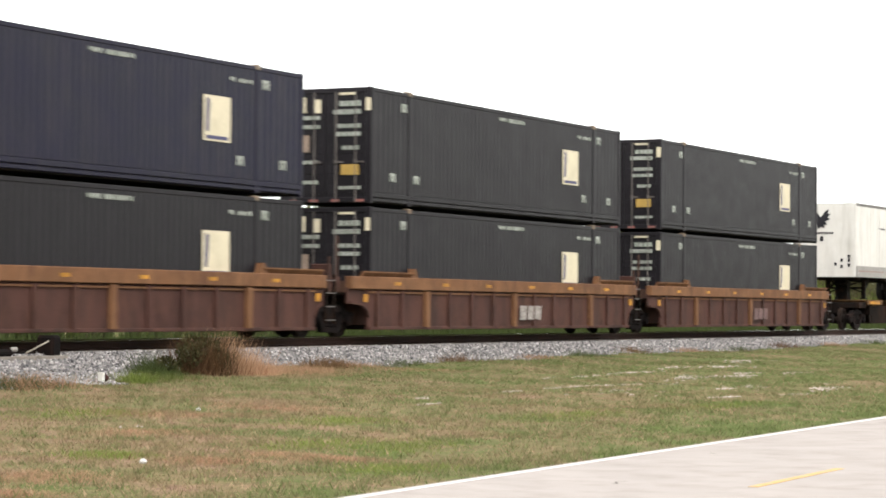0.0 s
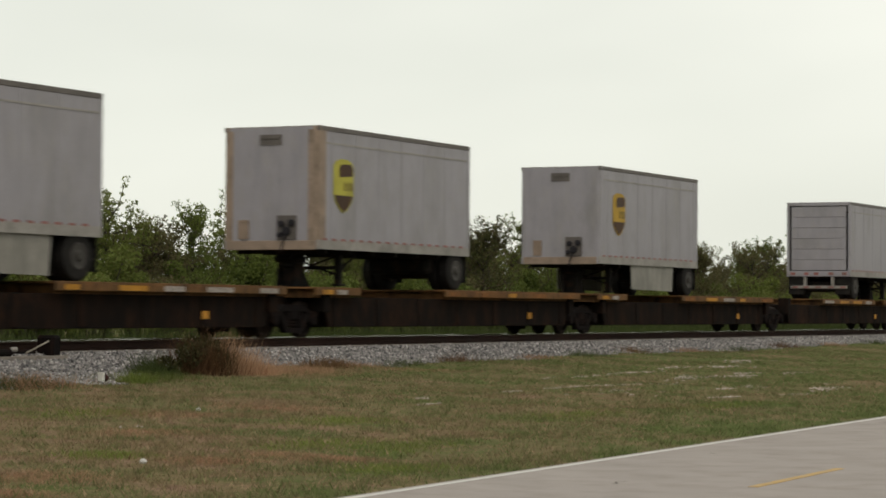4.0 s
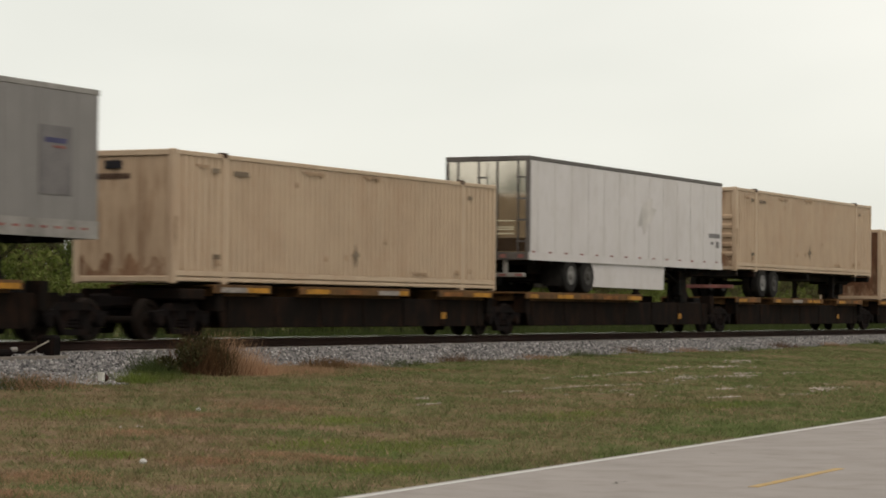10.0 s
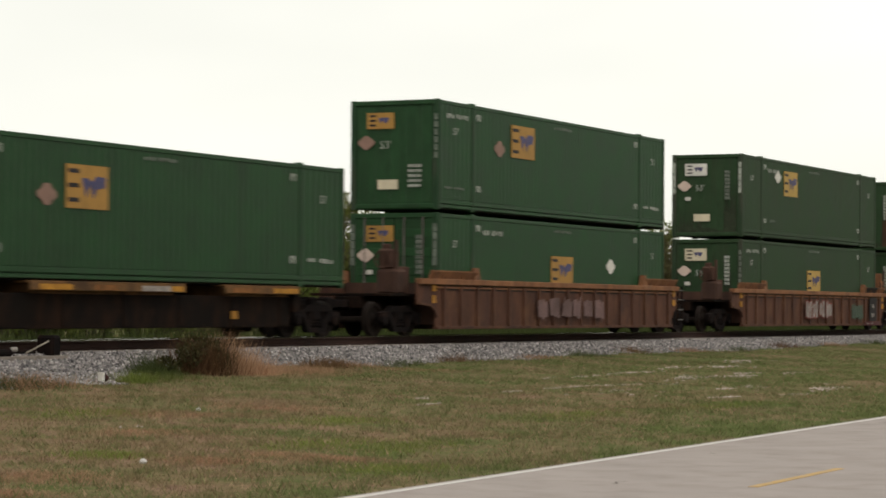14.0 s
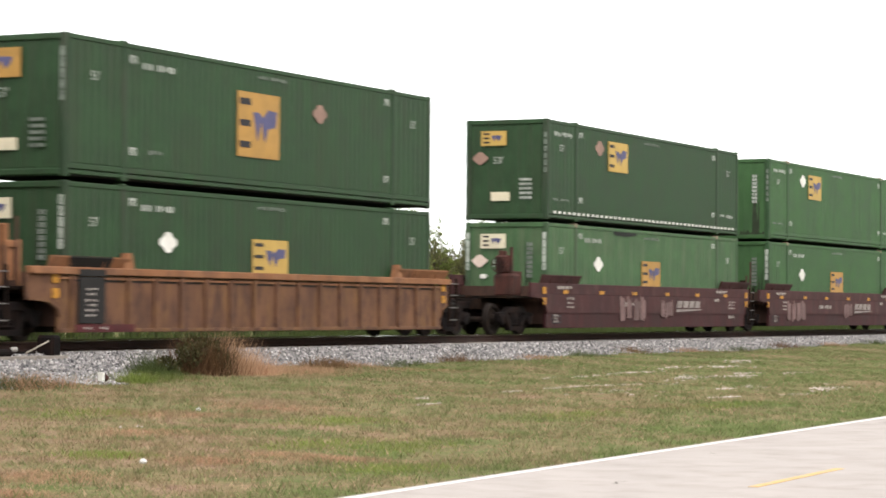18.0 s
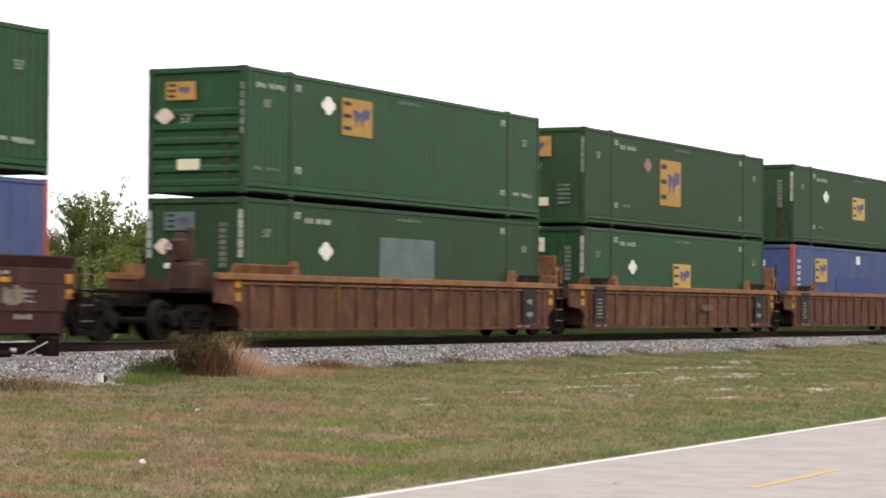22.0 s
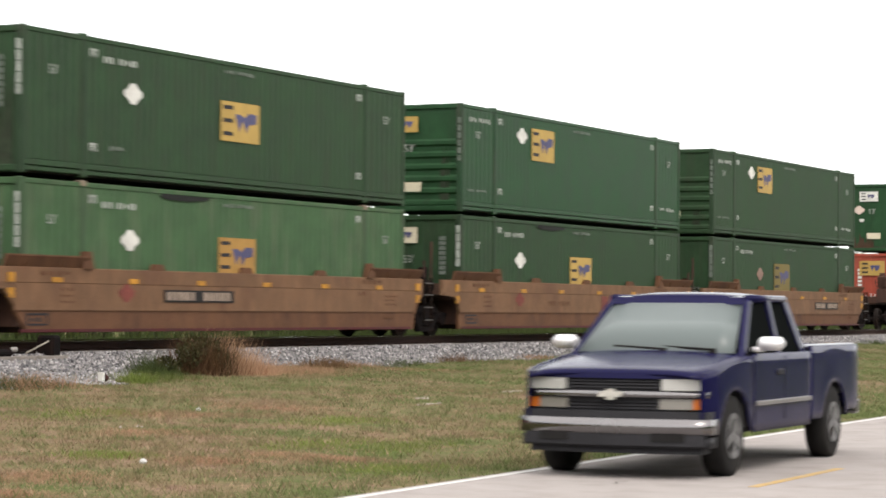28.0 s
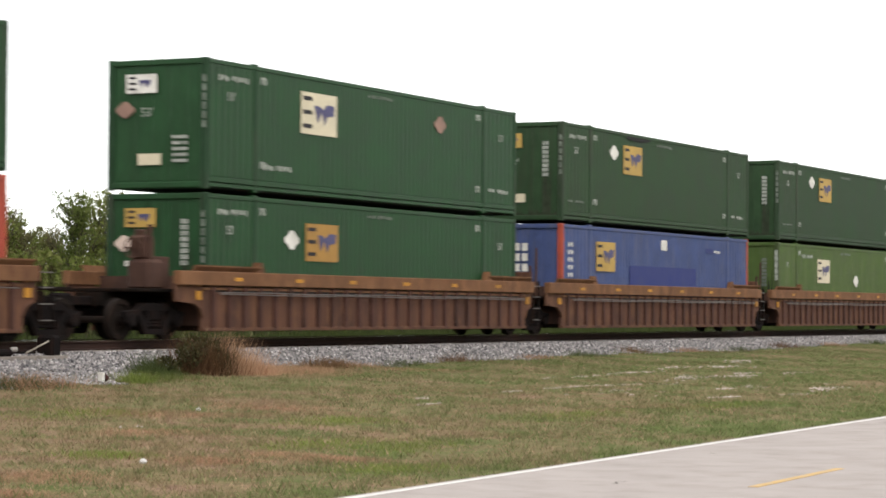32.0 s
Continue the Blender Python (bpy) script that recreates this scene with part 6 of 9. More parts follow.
        for i in (() if end == "ribbed" else range(8 if seed % 3 else 5)):
            part("end_mark", shared(("cem", seed % 3 > 0), "end_mark", m_letter if seed % 2 else m_letterdim, lambda s: bars_x(s, -0.84, -0.64, 0, 0.10, 2, -0.004, 0.2) if seed % 3 else bars_x(s, -0.8, -0.4, 0, 0.07, 5, -0.004, 0.2)), box, (0, 0, (1.3 if seed % 3 else 0.6) + 0.13 * i))
        part("warning_label", shared("cwarn", "warning_label", m_cream, lambda s: s.box(-0.004, 0.04, -0.1, 0.48, 0.55, 0.80)), box, label="pale warning label")
        if end != "ribbed" or seed % 2:
            part("end_sign", shared("cesign", "end_sign", m_palepink if seed % 3 else m_pinkhex, lambda s: s.plate_x([(0.81, 1.82), (0.61, 1.97), (0.61, 2.03), (0.81, 2.18), (0.89, 2.18), (1.09, 2.03), (1.09, 1.97), (0.89, 1.82)], -0.006, 0.03)), box, (0, -0.02, -0.22), "pale diamond sign with blunt corners")
        if end == "panel" and seed % 3 == 1:
            part("rust_stain", shared(("crust", seed), "rust_stain", m_doorstain if seed == 7 else m_grimerun, lambda s: (s.plate_x(ragged(-1.06, -0.62, 0.15, 0.6, 2.2, 14, seed + 3), 0.026, 0.05), s.plate_x(ragged(0.2, 1.08, 0.15, 0.1, 0.9, 22, seed + 5), 0.026, 0.05))), box, label="dark rust runs down the end wall")
        for i in range(44) if dashes else ():
            part("reflector_dash", shared("cdash", "reflector_dash", m_white, lambda s: s.box(0, 0.16, yf, yf + 0.006, 0.19, 0.265)), box, (0.45 + 0.35 * i, 0, 0), "white reflective dash")
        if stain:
            # one near-black patch part way along, just below the top rail
            part("rubbed_patch", shared("crub", "rubbed_patch", m_darkpatch, lambda s: s.prism([(4.9, 2.72), (5.1, 2.66), (6.0, 2.64), (6.8, 2.70), (6.9, 2.76), (5.0, 2.78)], yf, yf + 0.005)), box, label="dark patch under the roof rail")
    elif kind == "charcoal":
        for lx, lz, lw, ln in ((7.4, 2.57, 1.7, 14), (CL - 3.3, 2.44, 1.0, 8)):
            part("lettering", shared(("clet_k", lw), "lettering", m_letter, lambda s: bars(s, 0, lw, 0, 0.10, ln, yf, 0.2)), box, (lx, 0, lz), "row of small white marks")
        for x, z in ((1.6, 2.4), (2.3, 0.62), (CL - 1.9, 2.4), (CL - 3.0, 0.62), (1.0, 0.62), (CL - 1.1, 0.62)):
            part("lift_mark", shared("cmark_k", "lift_mark", m_letter, lambda s: (s.box(0, 0.3, yf, yf + 0.006, 0.12, 0.18), s.box(0, 0.05, yf, yf + 0.006, -0.04, 0.12), s.box(0.25, 0.3, yf, yf + 0.006, -0.04, 0.12), s.box(0.1, 0.2, yf, yf + 0.006, -0.02, 0.12))), box, (x, 0, z), "white lifting mark")
        p = part("logo_panel", shared("clogo_k", "logo_panel", m_cream, lambda s: s.box(0, 1.12, -0.012, 0, 0, 1.0)), box, (11.75, yf + 0.006, 1.06), "tall white logo panel")
        part("logo_shape", shared("clogo_ks", "logo_shape", m_inkblue, lambda s: (s.box(0.1, 1.0, -0.018, -0.012, 0.04, 0.12), s.prism([(0.08, 0.2), (0.2, 0.2), (0.25, 0.9), (0.12, 0.95)], -0.018, -0.012))), p)
        for y0, z, w_, h_, n in ((-1.0, 2.42, 0.62, 0.13, 4), (-1.0, 2.22, 0.78, 0.12, 7), (-1.0, 1.88, 0.66, 0.10, 5), (-1.0, 1.68, 0.70, 0.10, 5), (-0.95, 1.34, 0.5, 0.10, 3), (-1.0, 0.36, 0.62, 0.08, 5), (0.15, 2.10, 0.78, 0.10, 6), (0.15, 1.88, 0.70, 0.09, 5), (0.2, 1.0, 0.6, 0.09, 4), (0.2, 0.5, 0.6, 0.09, 4)):
            part("end_lettering", shared(("kend", w_, h_, n), "end_lettering", m_letter, lambda s: bars_x(s, 0, w_, 0, h_, n, -0.012, 0.2)), box, (0, y0, z), "row of white marks")
        part("end_label", shared("klab", "end_label", m_cream, lambda s: s.box(-0.012, 0, 0.55, 0.95, 2.28, 2.66)), box, label="white label on the door")
        part("end_label", shared("klab2", "end_label", m_cream, lambda s: s.box(-0.012, 0, 0.12, 0.32, 2.26, 2.60)), box, label="white label on the door")
        part("end_label", shared("klab3", "end_label", m_tan_post, lambda s: s.box(-0.012, 0, 0.45, 0.95, 1.30, 1.72)), box, label="tan label on the door")
        part("warning_label", shared("kwarn", "warning_label", m_yellow, lambda s: s.box(-0.012, 0, -0.95, -0.45, 0.72, 0.98)), box, label="yellow warning label")
        for y in (-1.1, -0.4, 0.2, 0.8):
            part("end_tape", shared("ktape", "end_tape", m_redtape, lambda s: s.box(-0.012, 0, 0, 0.22, 0.05, 0.12)), box, (0, y, 0), "red reflective strip")
        part("top_plate", shared("kplate", "top_plate", m_cream, lambda s: s.box(-0.008, 0, -0.85, -0.4, 2.70, 2.76)), box, label="pale data plate")
        part("post_plate", shared("kplate2", "post_plate", m_cream, lambda s: s.box(-0.008, 0.02, -1.28, -1.14, 2.3, 2.62)), box, label="pale corner plate")
    elif kind == "blue":
        logo_panel(box, m_yellow, 2.55, 1.55, 1.45, 0.88)
        part("painted_block", shared("bblock", "painted_block", m_bluepatch, lambda s: s.box(5.2, 11.0, yf, yf + 0.006, 1.05, 1.76)), box, label="large darker blue rectangle")
        part("white_plate", shared("bplate", "white_plate", m_white, lambda s: s.box(7.85, 8.35, yf, yf + 0.006, 2.3, 2.62)), box)
        part("lettering", shared("blet", "lettering", m_white, lambda s: ([bars(s, 0.45, 0.85, 1.35 + 0.22 * i, 1.5 + 0.22 * i, 2, yf) for i in range(5)], bars(s, 12.7, 13.3, 2.32, 2.4, 6, yf))), box, label="columns of white marks")
        part("small_patch", shared("bpatch2", "small_patch", m_bluepatch, lambda s: s.box(11.9, 12.6, yf, yf + 0.006, 2.3, 2.46)), box)
        part("end_lettering", shared("belet", "end_lettering", m_white, lambda s: [bars_x(s, -0.2, 0.3, 1.2 + 0.3 * i, 1.42 + 0.3 * i, 2, -0.004) for i in range(4)]), box, label="white end marks")
    elif kind == "red":
        for x, w in ((6.0, 1.3), (8.75, 0.95)):
            part("painted_block", shared(("rblock", w), "painted_block", m_redpatch, lambda s: s.box(0, w, yf, yf + 0.006, 0.9, 2.0)), box, (x, 0, 0), "brighter red repainted block")
        logo_panel(box, m_yellow, 7.42, 0.95, 1.25, 0.82)
        end_logo(box, m_yellow, -0.30, 1.95, 1.10, 0.62)
        part("end_length_mark", text_mesh("53'", 0.28, m_white), box, (-0.006, 0.35, 0.98), turn=(0, 0, -90))
        part("lettering", shared("rlet", "lettering", m_white, lambda s: (bars(s, 12.3, 13.6, 2.1, 2.24, 8, yf), bars(s, 7.4, 8.6, 2.6, 2.66, 12, yf), [bars_x(s, 0.7, 0.95, 1.5 + 0.16 * i, 1.6 + 0.16 * i, 1, -0.005) for i in range(5)], [bars_x(s, -1.2, -1.1, 1.3 + 0.18 * i, 1.38 + 0.18 * i, 1, -0.01) for i in range(7)])), box, label="rows of white marks")
    elif kind == "beige":
        for x_, z_, w_ in ((2.45, 2.42, 0.65), (1.55, 2.44, 0.3), (1.6, 0.55, 0.3), (14.4, 2.4, 0.25)):
            part("data_plate", shared(("beplate", w_), "data_plate", m_cast, lambda s: s.box(0, w_, yf, yf + 0.006, 0, 0.11)), box, (x_, 0, z_), "small faded plate")
        for dx, dz, dw, dh in ((0.03, 0.25, 0.12, 1.2), (0.9, 2.50, 0.5, 0.10), (6.5 - seed, 2.56, 1.1, 0.13), (9.5 - seed, 2.60, 0.9, 0.14), (2.02, 0.20, 0.13, 0.30), (11.2, 0.31, 0.8, 0.12)):
            part("rust_drip", shared(("drip", dw, dh), "rust_drip", m_drip, lambda s: s.prism([(0, dh), (dw * 0.12, dh * 0.5), (dw * 0.2, dh * 0.62), (dw * 0.32, dh * 0.08), (dw * 0.42, dh * 0.55), (dw * 0.6, dh * 0.3), (dw * 0.7, dh * 0.7), (dw * 0.85, 0), (dw, dh)], yf + 0.002, yf + 0.02)), box, (dx, 0, dz), "brown rust run")
        for x_, z_, w_ in ((1.66, 0.42, 0.24), (6.6, 0.62, 0.12), (CL - 1.7, 0.45, 0.16), (CL - 2.6, 0.40, 0.3), (5.2, 2.3, 0.10), (9.6, 1.1, 0.12), (7.6, 0.66, 0.10)):
            part("rust_spot", shared(("bespot", w_), "rust_spot", m_drip, lambda s: s.prism([(0, 0), (w_, -0.02), (w_ * 0.9, 0.10), (w_ * 0.3, 0.13)], yf, yf + 0.006)), box, (x_, 0, z_), "small brown rust spot")
        if end == "panel":
            part("end_vent", shared("bevent", "end_vent", m_ink, lambda s: s.box(-0.004, 0.03, 0.05, 0.48, 2.48, 2.66, 0.01)), box, label="dark vent hood")
            part("end_lettering", shared("beelet", "end_lettering", m_umberst, lambda s: bars_x(s, -0.15, 0.75, 2.26, 2.38, 8, 0.03, 0.2)), box, label="row of dark marks")
        q = random.Random(17 + seed)
        edge = [(1.14 - 0.057 * i, 0.42 + 0.16 * math.sin(i * 0.55 + seed) + q.uniform(-0.10, 0.16)) for i in range(41)]
        part("rust_wash", shared(("bewash", end, seed), "rust_wash", m_rustwash, lambda s: s.plate_x([(-1.14, 0.15), (1.14, 0.15)] + edge, 0.0 if end == "ribbed" else 0.034, 0.05)), box, label="brown rust spread up from the foot of the end wall")
        part("rust_stain", shared(("bestain", seed % 2), "rust_stain", m_cast, lambda s: s.prism([(7.96, 0.78), (8.09, 0.70), (8.15, 0.50), (8.22, 0.70), (8.36, 0.80), (8.22, 0.88), (8.17, 1.08), (8.10, 0.90)], yf, yf + 0.005)), box, label="dark scuff")
        if seed == 3:
            q = random.Random(8)
            s = Shape()
            for i in range(12):
                x, z = 10.3 + q.uniform(0, 1.3), 1.85 + q.uniform(0, 0.6)
                a = q.uniform(-1.2, 1.2)
                s.prism([(x, z), (x + 0.25 * math.cos(a), z + 0.25 * math.sin(a)), (x + 0.25 * math.cos(a) - 0.03, z + 0.25 * math.sin(a) + 0.05), (x - 0.03, z + 0.05)], yf - 0.0004 * i, yf + 0.005)
            part("graffiti", s.mesh("graffiti", m_scrawl), box, label="faint red graffiti strokes")
    return box


# ---- spine wagons and road trailers ----
DECK = 2.12 - Z0


def spine_unit(a, b, left, right, plat, hitch, group, label):
    """One unit between the bogies at a and b. plat: stretches of wheel deck; hitch: places of raised hitch stands."""
    mid, h = (a + b) / 2, (b - a) / 2
    car = on_train(thing("spine_wagon", pose(0, 0, 0), label, "railway wagon", group), mid, Z0)
    k = round(h, 2)
    part("spine_beam", shared(("beam", k), "spine_beam", m_spine, lambda s: s.prism([(-h + 1.3, 0.24), (h - 1.3, 0.24), (h - 0.9, 0.55), (h + 0.4, 0.68), (h + 0.4, 0.98), (-h - 0.4, 0.98), (-h - 0.4, 0.68), (-h + 0.9, 0.55)], -0.42, 0.42)), car)
    part("side_sill", shared(("ssill", k), "side_sill", m_spine, lambda s: (s.prism([(-h + 1.5, 0.26), (h - 1.5, 0.26), (h - 1.15, 0.96), (-h + 1.15, 0.96)], -1.18, -1.12),)), car)
    for i in range(7):
        x = -h + 1.8 + (2 * h - 3.6) * i / 6
        part("cross_bearer", shared("bearer", "cross_bearer", m_spine, lambda s: s.prism([(-0.12, 0.3), (0.12, 0.3), (0.16, 0.93), (-0.16, 0.93)], -1.2, 1.2)), car, (x, 0, 0))
    for i, (p0, p1) in enumerate(plat):
        x0, x1 = -h + 2 * h * p0, -h + 2 * h * p1
        w = round(x1 - x0, 2)
        d = part("wheel_deck", shared(("deck", w), "wheel_deck", m_deck, lambda s: (s.box(0, w, -1.38, 1.38, DECK - 0.05, DECK, 0.01), s.box(0, w, -1.385, -1.33, DECK - 0.19, DECK - 0.04, 0.01), s.box(0, w, 1.33, 1.385, DECK - 0.19, DECK - 0.04, 0.01), s.box(0.2, w - 0.2, -1.2, 1.2, DECK - 0.25, DECK - 0.05))), car, (x0, 0, 0), "worn steel wheel deck")
        q = random.Random(int(w * 10) + i)
        for x in [x for x in (0.3, 2.2, 3.9, 5.6, w - 1.2) if x < w - 1.1]:
            k_, (mm, word) = q.choice((0.5, 0.8, 1.1)), q.choice(((m_hazard, "yellow edge mark"), (m_hazard, "yellow edge mark"), (m_rustlip, "bare orange-brown stretch of the deck edge"), (m_stencil, "worn grey stretch of the deck edge")))
            part("deck_mark", shared(("dmark", k_), "deck_mark", mm, lambda s: s.box(0, k_, -1.392, -1.384, DECK - 0.17, DECK - 0.06)), d, (x, 0, 0), word)
    for x in (-h + 1.2, h - 1.3):
        part("container_pedestal", shared("pedestal", "container_pedestal", m_spine, lambda s: (s.box(-0.15, 0.15, -1.3, -0.9, 0.6, DECK, 0.02), s.box(-0.15, 0.15, 0.9, 1.3, 0.6, DECK, 0.02), s.box(-0.12, 0.12, -1.25, 1.25, 0.6, 0.85))), car, (x, 0, 0))
    part("bearing_mark", shared("bmark", "bearing_mark", m_hazard, lambda s: s.box(-0.13, 0.13, -1.21, -1.195, 0.45, 0.62)), car, (-h + 1.8 + (2 * h - 3.6) * 5 / 6, 0, 0), "yellow square mark")
    for hx, up in hitch:
        x = -h + 2 * h * hx
        tall = up > 2.05
        st = part("hitch_stand", shared(("hitch", up), "hitch_stand", m_hitch if tall else m_under, lambda s: (
            s.prism([(-0.30, 0.95), (0.30, 0.95), (0.16, up - 0.22), (-0.20, up - 0.22)], -0.26, -0.18), s.prism([(-0.30, 0.95), (0.30, 0.95), (0.16, up - 0.22), (-0.20, up - 0.22)], 0.18, 0.26),
            s.box(-0.22, 0.18, -0.26, 0.26, up - 0.30, up - 0.20, 0.02), s.box(-0.10, 0.06, -0.2, 0.2, 1.15, up - 0.3, 0.02), s.box(-0.45, 1.15, -0.45, 0.45, 0.9, 1.0, 0.02))), car, (x, 0, 0), "rusty red trailer hitch stand")
        part("hitch_head", shared(("hhead", up), "hitch_head", m_under, lambda s: (s.box(-0.36, 0.30, -0.30, 0.30, up - 0.20, up - 0.06, 0.05), s.prism([(-0.50, up - 0.12), (-0.30, up), (0.22, up), (0.30, up - 0.12)], -0.22, 0.22))), st, label="black greasy hitch head")
        part("hitch_strut", shared(("hstrut", up), "hitch_strut", m_hitch if tall else m_under, lambda s: (s.prism([(0.12, up - 0.34), (0.26, up - 0.24), (0.62, 1.36), (0.98, 0.98), (0.74, 0.95), (0.46, 1.22)], -0.12, 0.12), s.box(0.70, 1.30, -0.35, 0.35, 0.95, 1.15, 0.03))), st)
    bogie(car, -h)
    if right == "end":
        bogie(car, h)
        coupler(car, h + 0.4, 1)
    if left == "end":
        coupler(car, -h - 0.4, -1)
        part("end_bolster", shared("ebol", "end_bolster", m_spine, lambda s: s.box(-0.4, 0.6, -1.3, 1.3, 0.86, 1.1, 0.03)), car, (-h, 0, 0))
    return car


def tyre_pair(parent, x, y, rim):
    t = part("tyre", shared("tyre", "tyre", m_tyre, lambda s: (s.turn([(-0.14, 0.28), (-0.14, 0.46), (-0.11, 0.51), (0.11, 0.51), (0.14, 0.46), (0.14, 0.28)], "y", 24), s.turn([(0.20, 0.28), (0.20, 0.46), (0.23, 0.51), (0.45, 0.51), (0.48, 0.46), (0.48, 0.28)], "y", 24))), parent, (x, y, 0.51))
    part("rim", shared(("rimm", rim.name), "rim", rim, lambda s: (s.turn([(-0.10, 0.27), (-0.155, 0.275), (-0.158, 0.25), (-0.145, 0.20), (-0.145, 0.12), (-0.18, 0.10), (-0.19, 0.06)], "y", 20),)), t)


def shield(box, x, z, w, h, gold, y):
    p = part("emblem", shared("shield", "emblem", gold, lambda s: s.prism([(x_ * w, z_ * h) for x_, z_ in ((0, 0.86), (0, 0.34), (0.10, 0.20), (0.27, 0.09), (0.5, 0.0), (0.73, 0.09), (0.90, 0.20), (1, 0.34), (1, 0.86), (0.90, 0.95), (0.70, 1.0), (0.30, 1.0), (0.10, 0.95))], y - 0.008, y)), box, (x, 0, z), "yellow shield emblem with dark brown fields")
    part("emblem_field", shared(("shieldtop", w), "emblem_field", m_brownmark, lambda s: s.prism([(x_ * w, z_ * h) for x_, z_ in ((0.30, 0.66), (0.94, 0.70), (0.96, 0.84), (0.86, 0.92), (0.34, 0.90), (0.26, 0.80))], y - 0.014, y - 0.009)), p)
    part("emblem_field", shared(("shieldfoot", w), "emblem_field", m_brownmark, lambda s: s.prism([(x_ * w, z_ * h) for x_, z_ in ((0.05, 0.33), (0.12, 0.22), (0.29, 0.11), (0.5, 0.02), (0.71, 0.11), (0.88, 0.22), (0.95, 0.33))], y - 0.014, y - 0.009)), p)
    part("emblem_mark", shared(("shieldmark", w), "emblem_mark", m_umber, lambda s: [s.box(w * k, w * (k + 0.09), y - 0.014, y - 0.009, h * 0.42, h * 0.58) for k in (0.52, 0.70, 0.86)]), p)


def trailer(s_left, length, skin, rear, label, top_mat=None, skirt=None, tandem=True, emblem=None, rim=None, patches=(), front_extra=True, tan_corner=False, rear_kind="doors", bird=False, band=False, rail=0.2, rail_mat=None, tape=0.46, door_skin=None, top=3.83, pitch=0.0):
    """Road trailer. rear: -1 where the doors look towards the head of the train, else 1."""
    t = on_train(thing("road_trailer", pose(0, 0, 0), label, "trailer", "trailers on the train"), s_left, DECK + Z0, pitch)
    L, b0, b1, rim = length, 0.90, top, rim or m_rim

    def sh(key, *rest):
        return shared((key, top), *rest)

    k = round(L, 2)
    top_mat = top_mat or m_trtop
    for sy in (-1, 1):
        y = sy * 1.295
        part("side_panel", sh(("tside", sy, k, rail), "side_panel", skin, lambda s: (s.box(0.06, L - 0.06, *sorted((y - sy * 0.006, y - sy * 0.04)), b0 + rail, b1 - 0.1),)), t)
        for x in np.arange(0.6, L - 0.3, 1.22) if sy < 0 else ():
            part("panel_seam", sh(("tseam", sy, rail), "panel_seam", m_seam if skin in (m_trwhite, m_trcream) else skin, lambda s: s.box(0, 0.05, *sorted((y - sy * 0.001, y - sy * 0.02)), b0 + rail, b1 - 0.1)), t, (float(x), 0, 0))
        part("top_rail", sh(("ttop", sy, k), "top_rail", top_mat, lambda s: s.box(0.0, L, *sorted((y + sy * 0.006, y - sy * 0.06)), b1 - 0.12, b1, 0.012)), t)
        rl = part("bottom_rail", sh(("tbot", sy, k, rail), "bottom_rail", rail_mat or m_trrail, lambda s: (s.box(0.0, L, *sorted((y + sy * 0.008, y - sy * 0.06)), b0, b0 + rail, 0.01), s.box(0, L, *sorted((y + sy * 0.012, y - sy * 0.02)), b0 + rail - 0.02, b0 + rail + 0.02), s.box(0, L, *sorted((y + sy * 0.016, y - sy * 0.02)), b0, b0 + 0.03))), t)
        for x in np.arange(0.2, L - 0.4, tape) if sy < 0 else ():
            part("reflective_tape", sh(("ttape", sy), "reflective_tape", m_redtape, lambda s: s.box(0, 0.22, *sorted((y + sy * 0.008, y + sy * 0.013)), b0 + rail * 0.5, b0 + rail * 0.5 + 0.05)), rl, (float(x), 0, 0), "red reflective tape")
        if band:
            part("rub_strip", sh(("tband", sy, k), "rub_strip", m_trrail, lambda s: s.box(0.3, L - 0.05, *sorted((y + sy * 0.004, y - sy * 0.02)), b1 - 0.42, b1 - 0.38)), t)
    part("roof", sh(("troof", k), "roof", m_trrail, lambda s: s.box(0.02, L - 0.02, -1.25, 1.25, b1 - 0.04, b1 - 0.004)), t)
    part("floor", sh(("tfloor", k), "floor", m_under, lambda s: s.box(0.02, L - 0.02, -1.24, 1.24, b0 + 0.02, b0 + 0.16)), t)
    for x in np.arange(0.5, L - 0.3, 1.2):
        part("floor_beam", sh("tbeam", "floor_beam", m_under, lambda s: s.box(0, 0.08, -1.22, 1.22, b0 - 0.1, b0 + 0.03)), t, (float(x), 0, 0))
    front_x, rear_x = (L, 0.0) if rear < 0 else (0.0, L)
    sg = 1 if rear < 0 else -1
    # front wall with rounded corner posts and its connections
    part("front_wall", sh(("tfront", front_x, skin.name), "front_wall", skin, lambda s: s.box(*sorted((front_x + sg * 0.0, front_x - sg * 0.05)), -1.2, 1.2, b0, b1 - 0.03)), t)
    for sy in (-1, 1):
        part("corner_post", sh(("tpost", sy, front_x), "corner_post", m_tan_post if tan_corner else skin, lambda s: s.turn([(b0, 0.11), (b1 - 0.01, 0.11)], "z", 16, (front_x - sg * 0.10, sy * 1.195, 0))), t)
    if tan_corner:
        part("corner_wrap", sh("twrap", "corner_wrap", m_tan_post, lambda s: (s.box(0.05, 0.36, -1.300, -1.285, b0, b1 - 0.1), s.box(-0.006, 0.02, -1.20, -1.02, b0, b1 - 0.1), s.box(-0.006, 0.02, 1.05, 1.20, b0, b1 - 0.1))), t, label="tan weathered corner plates")
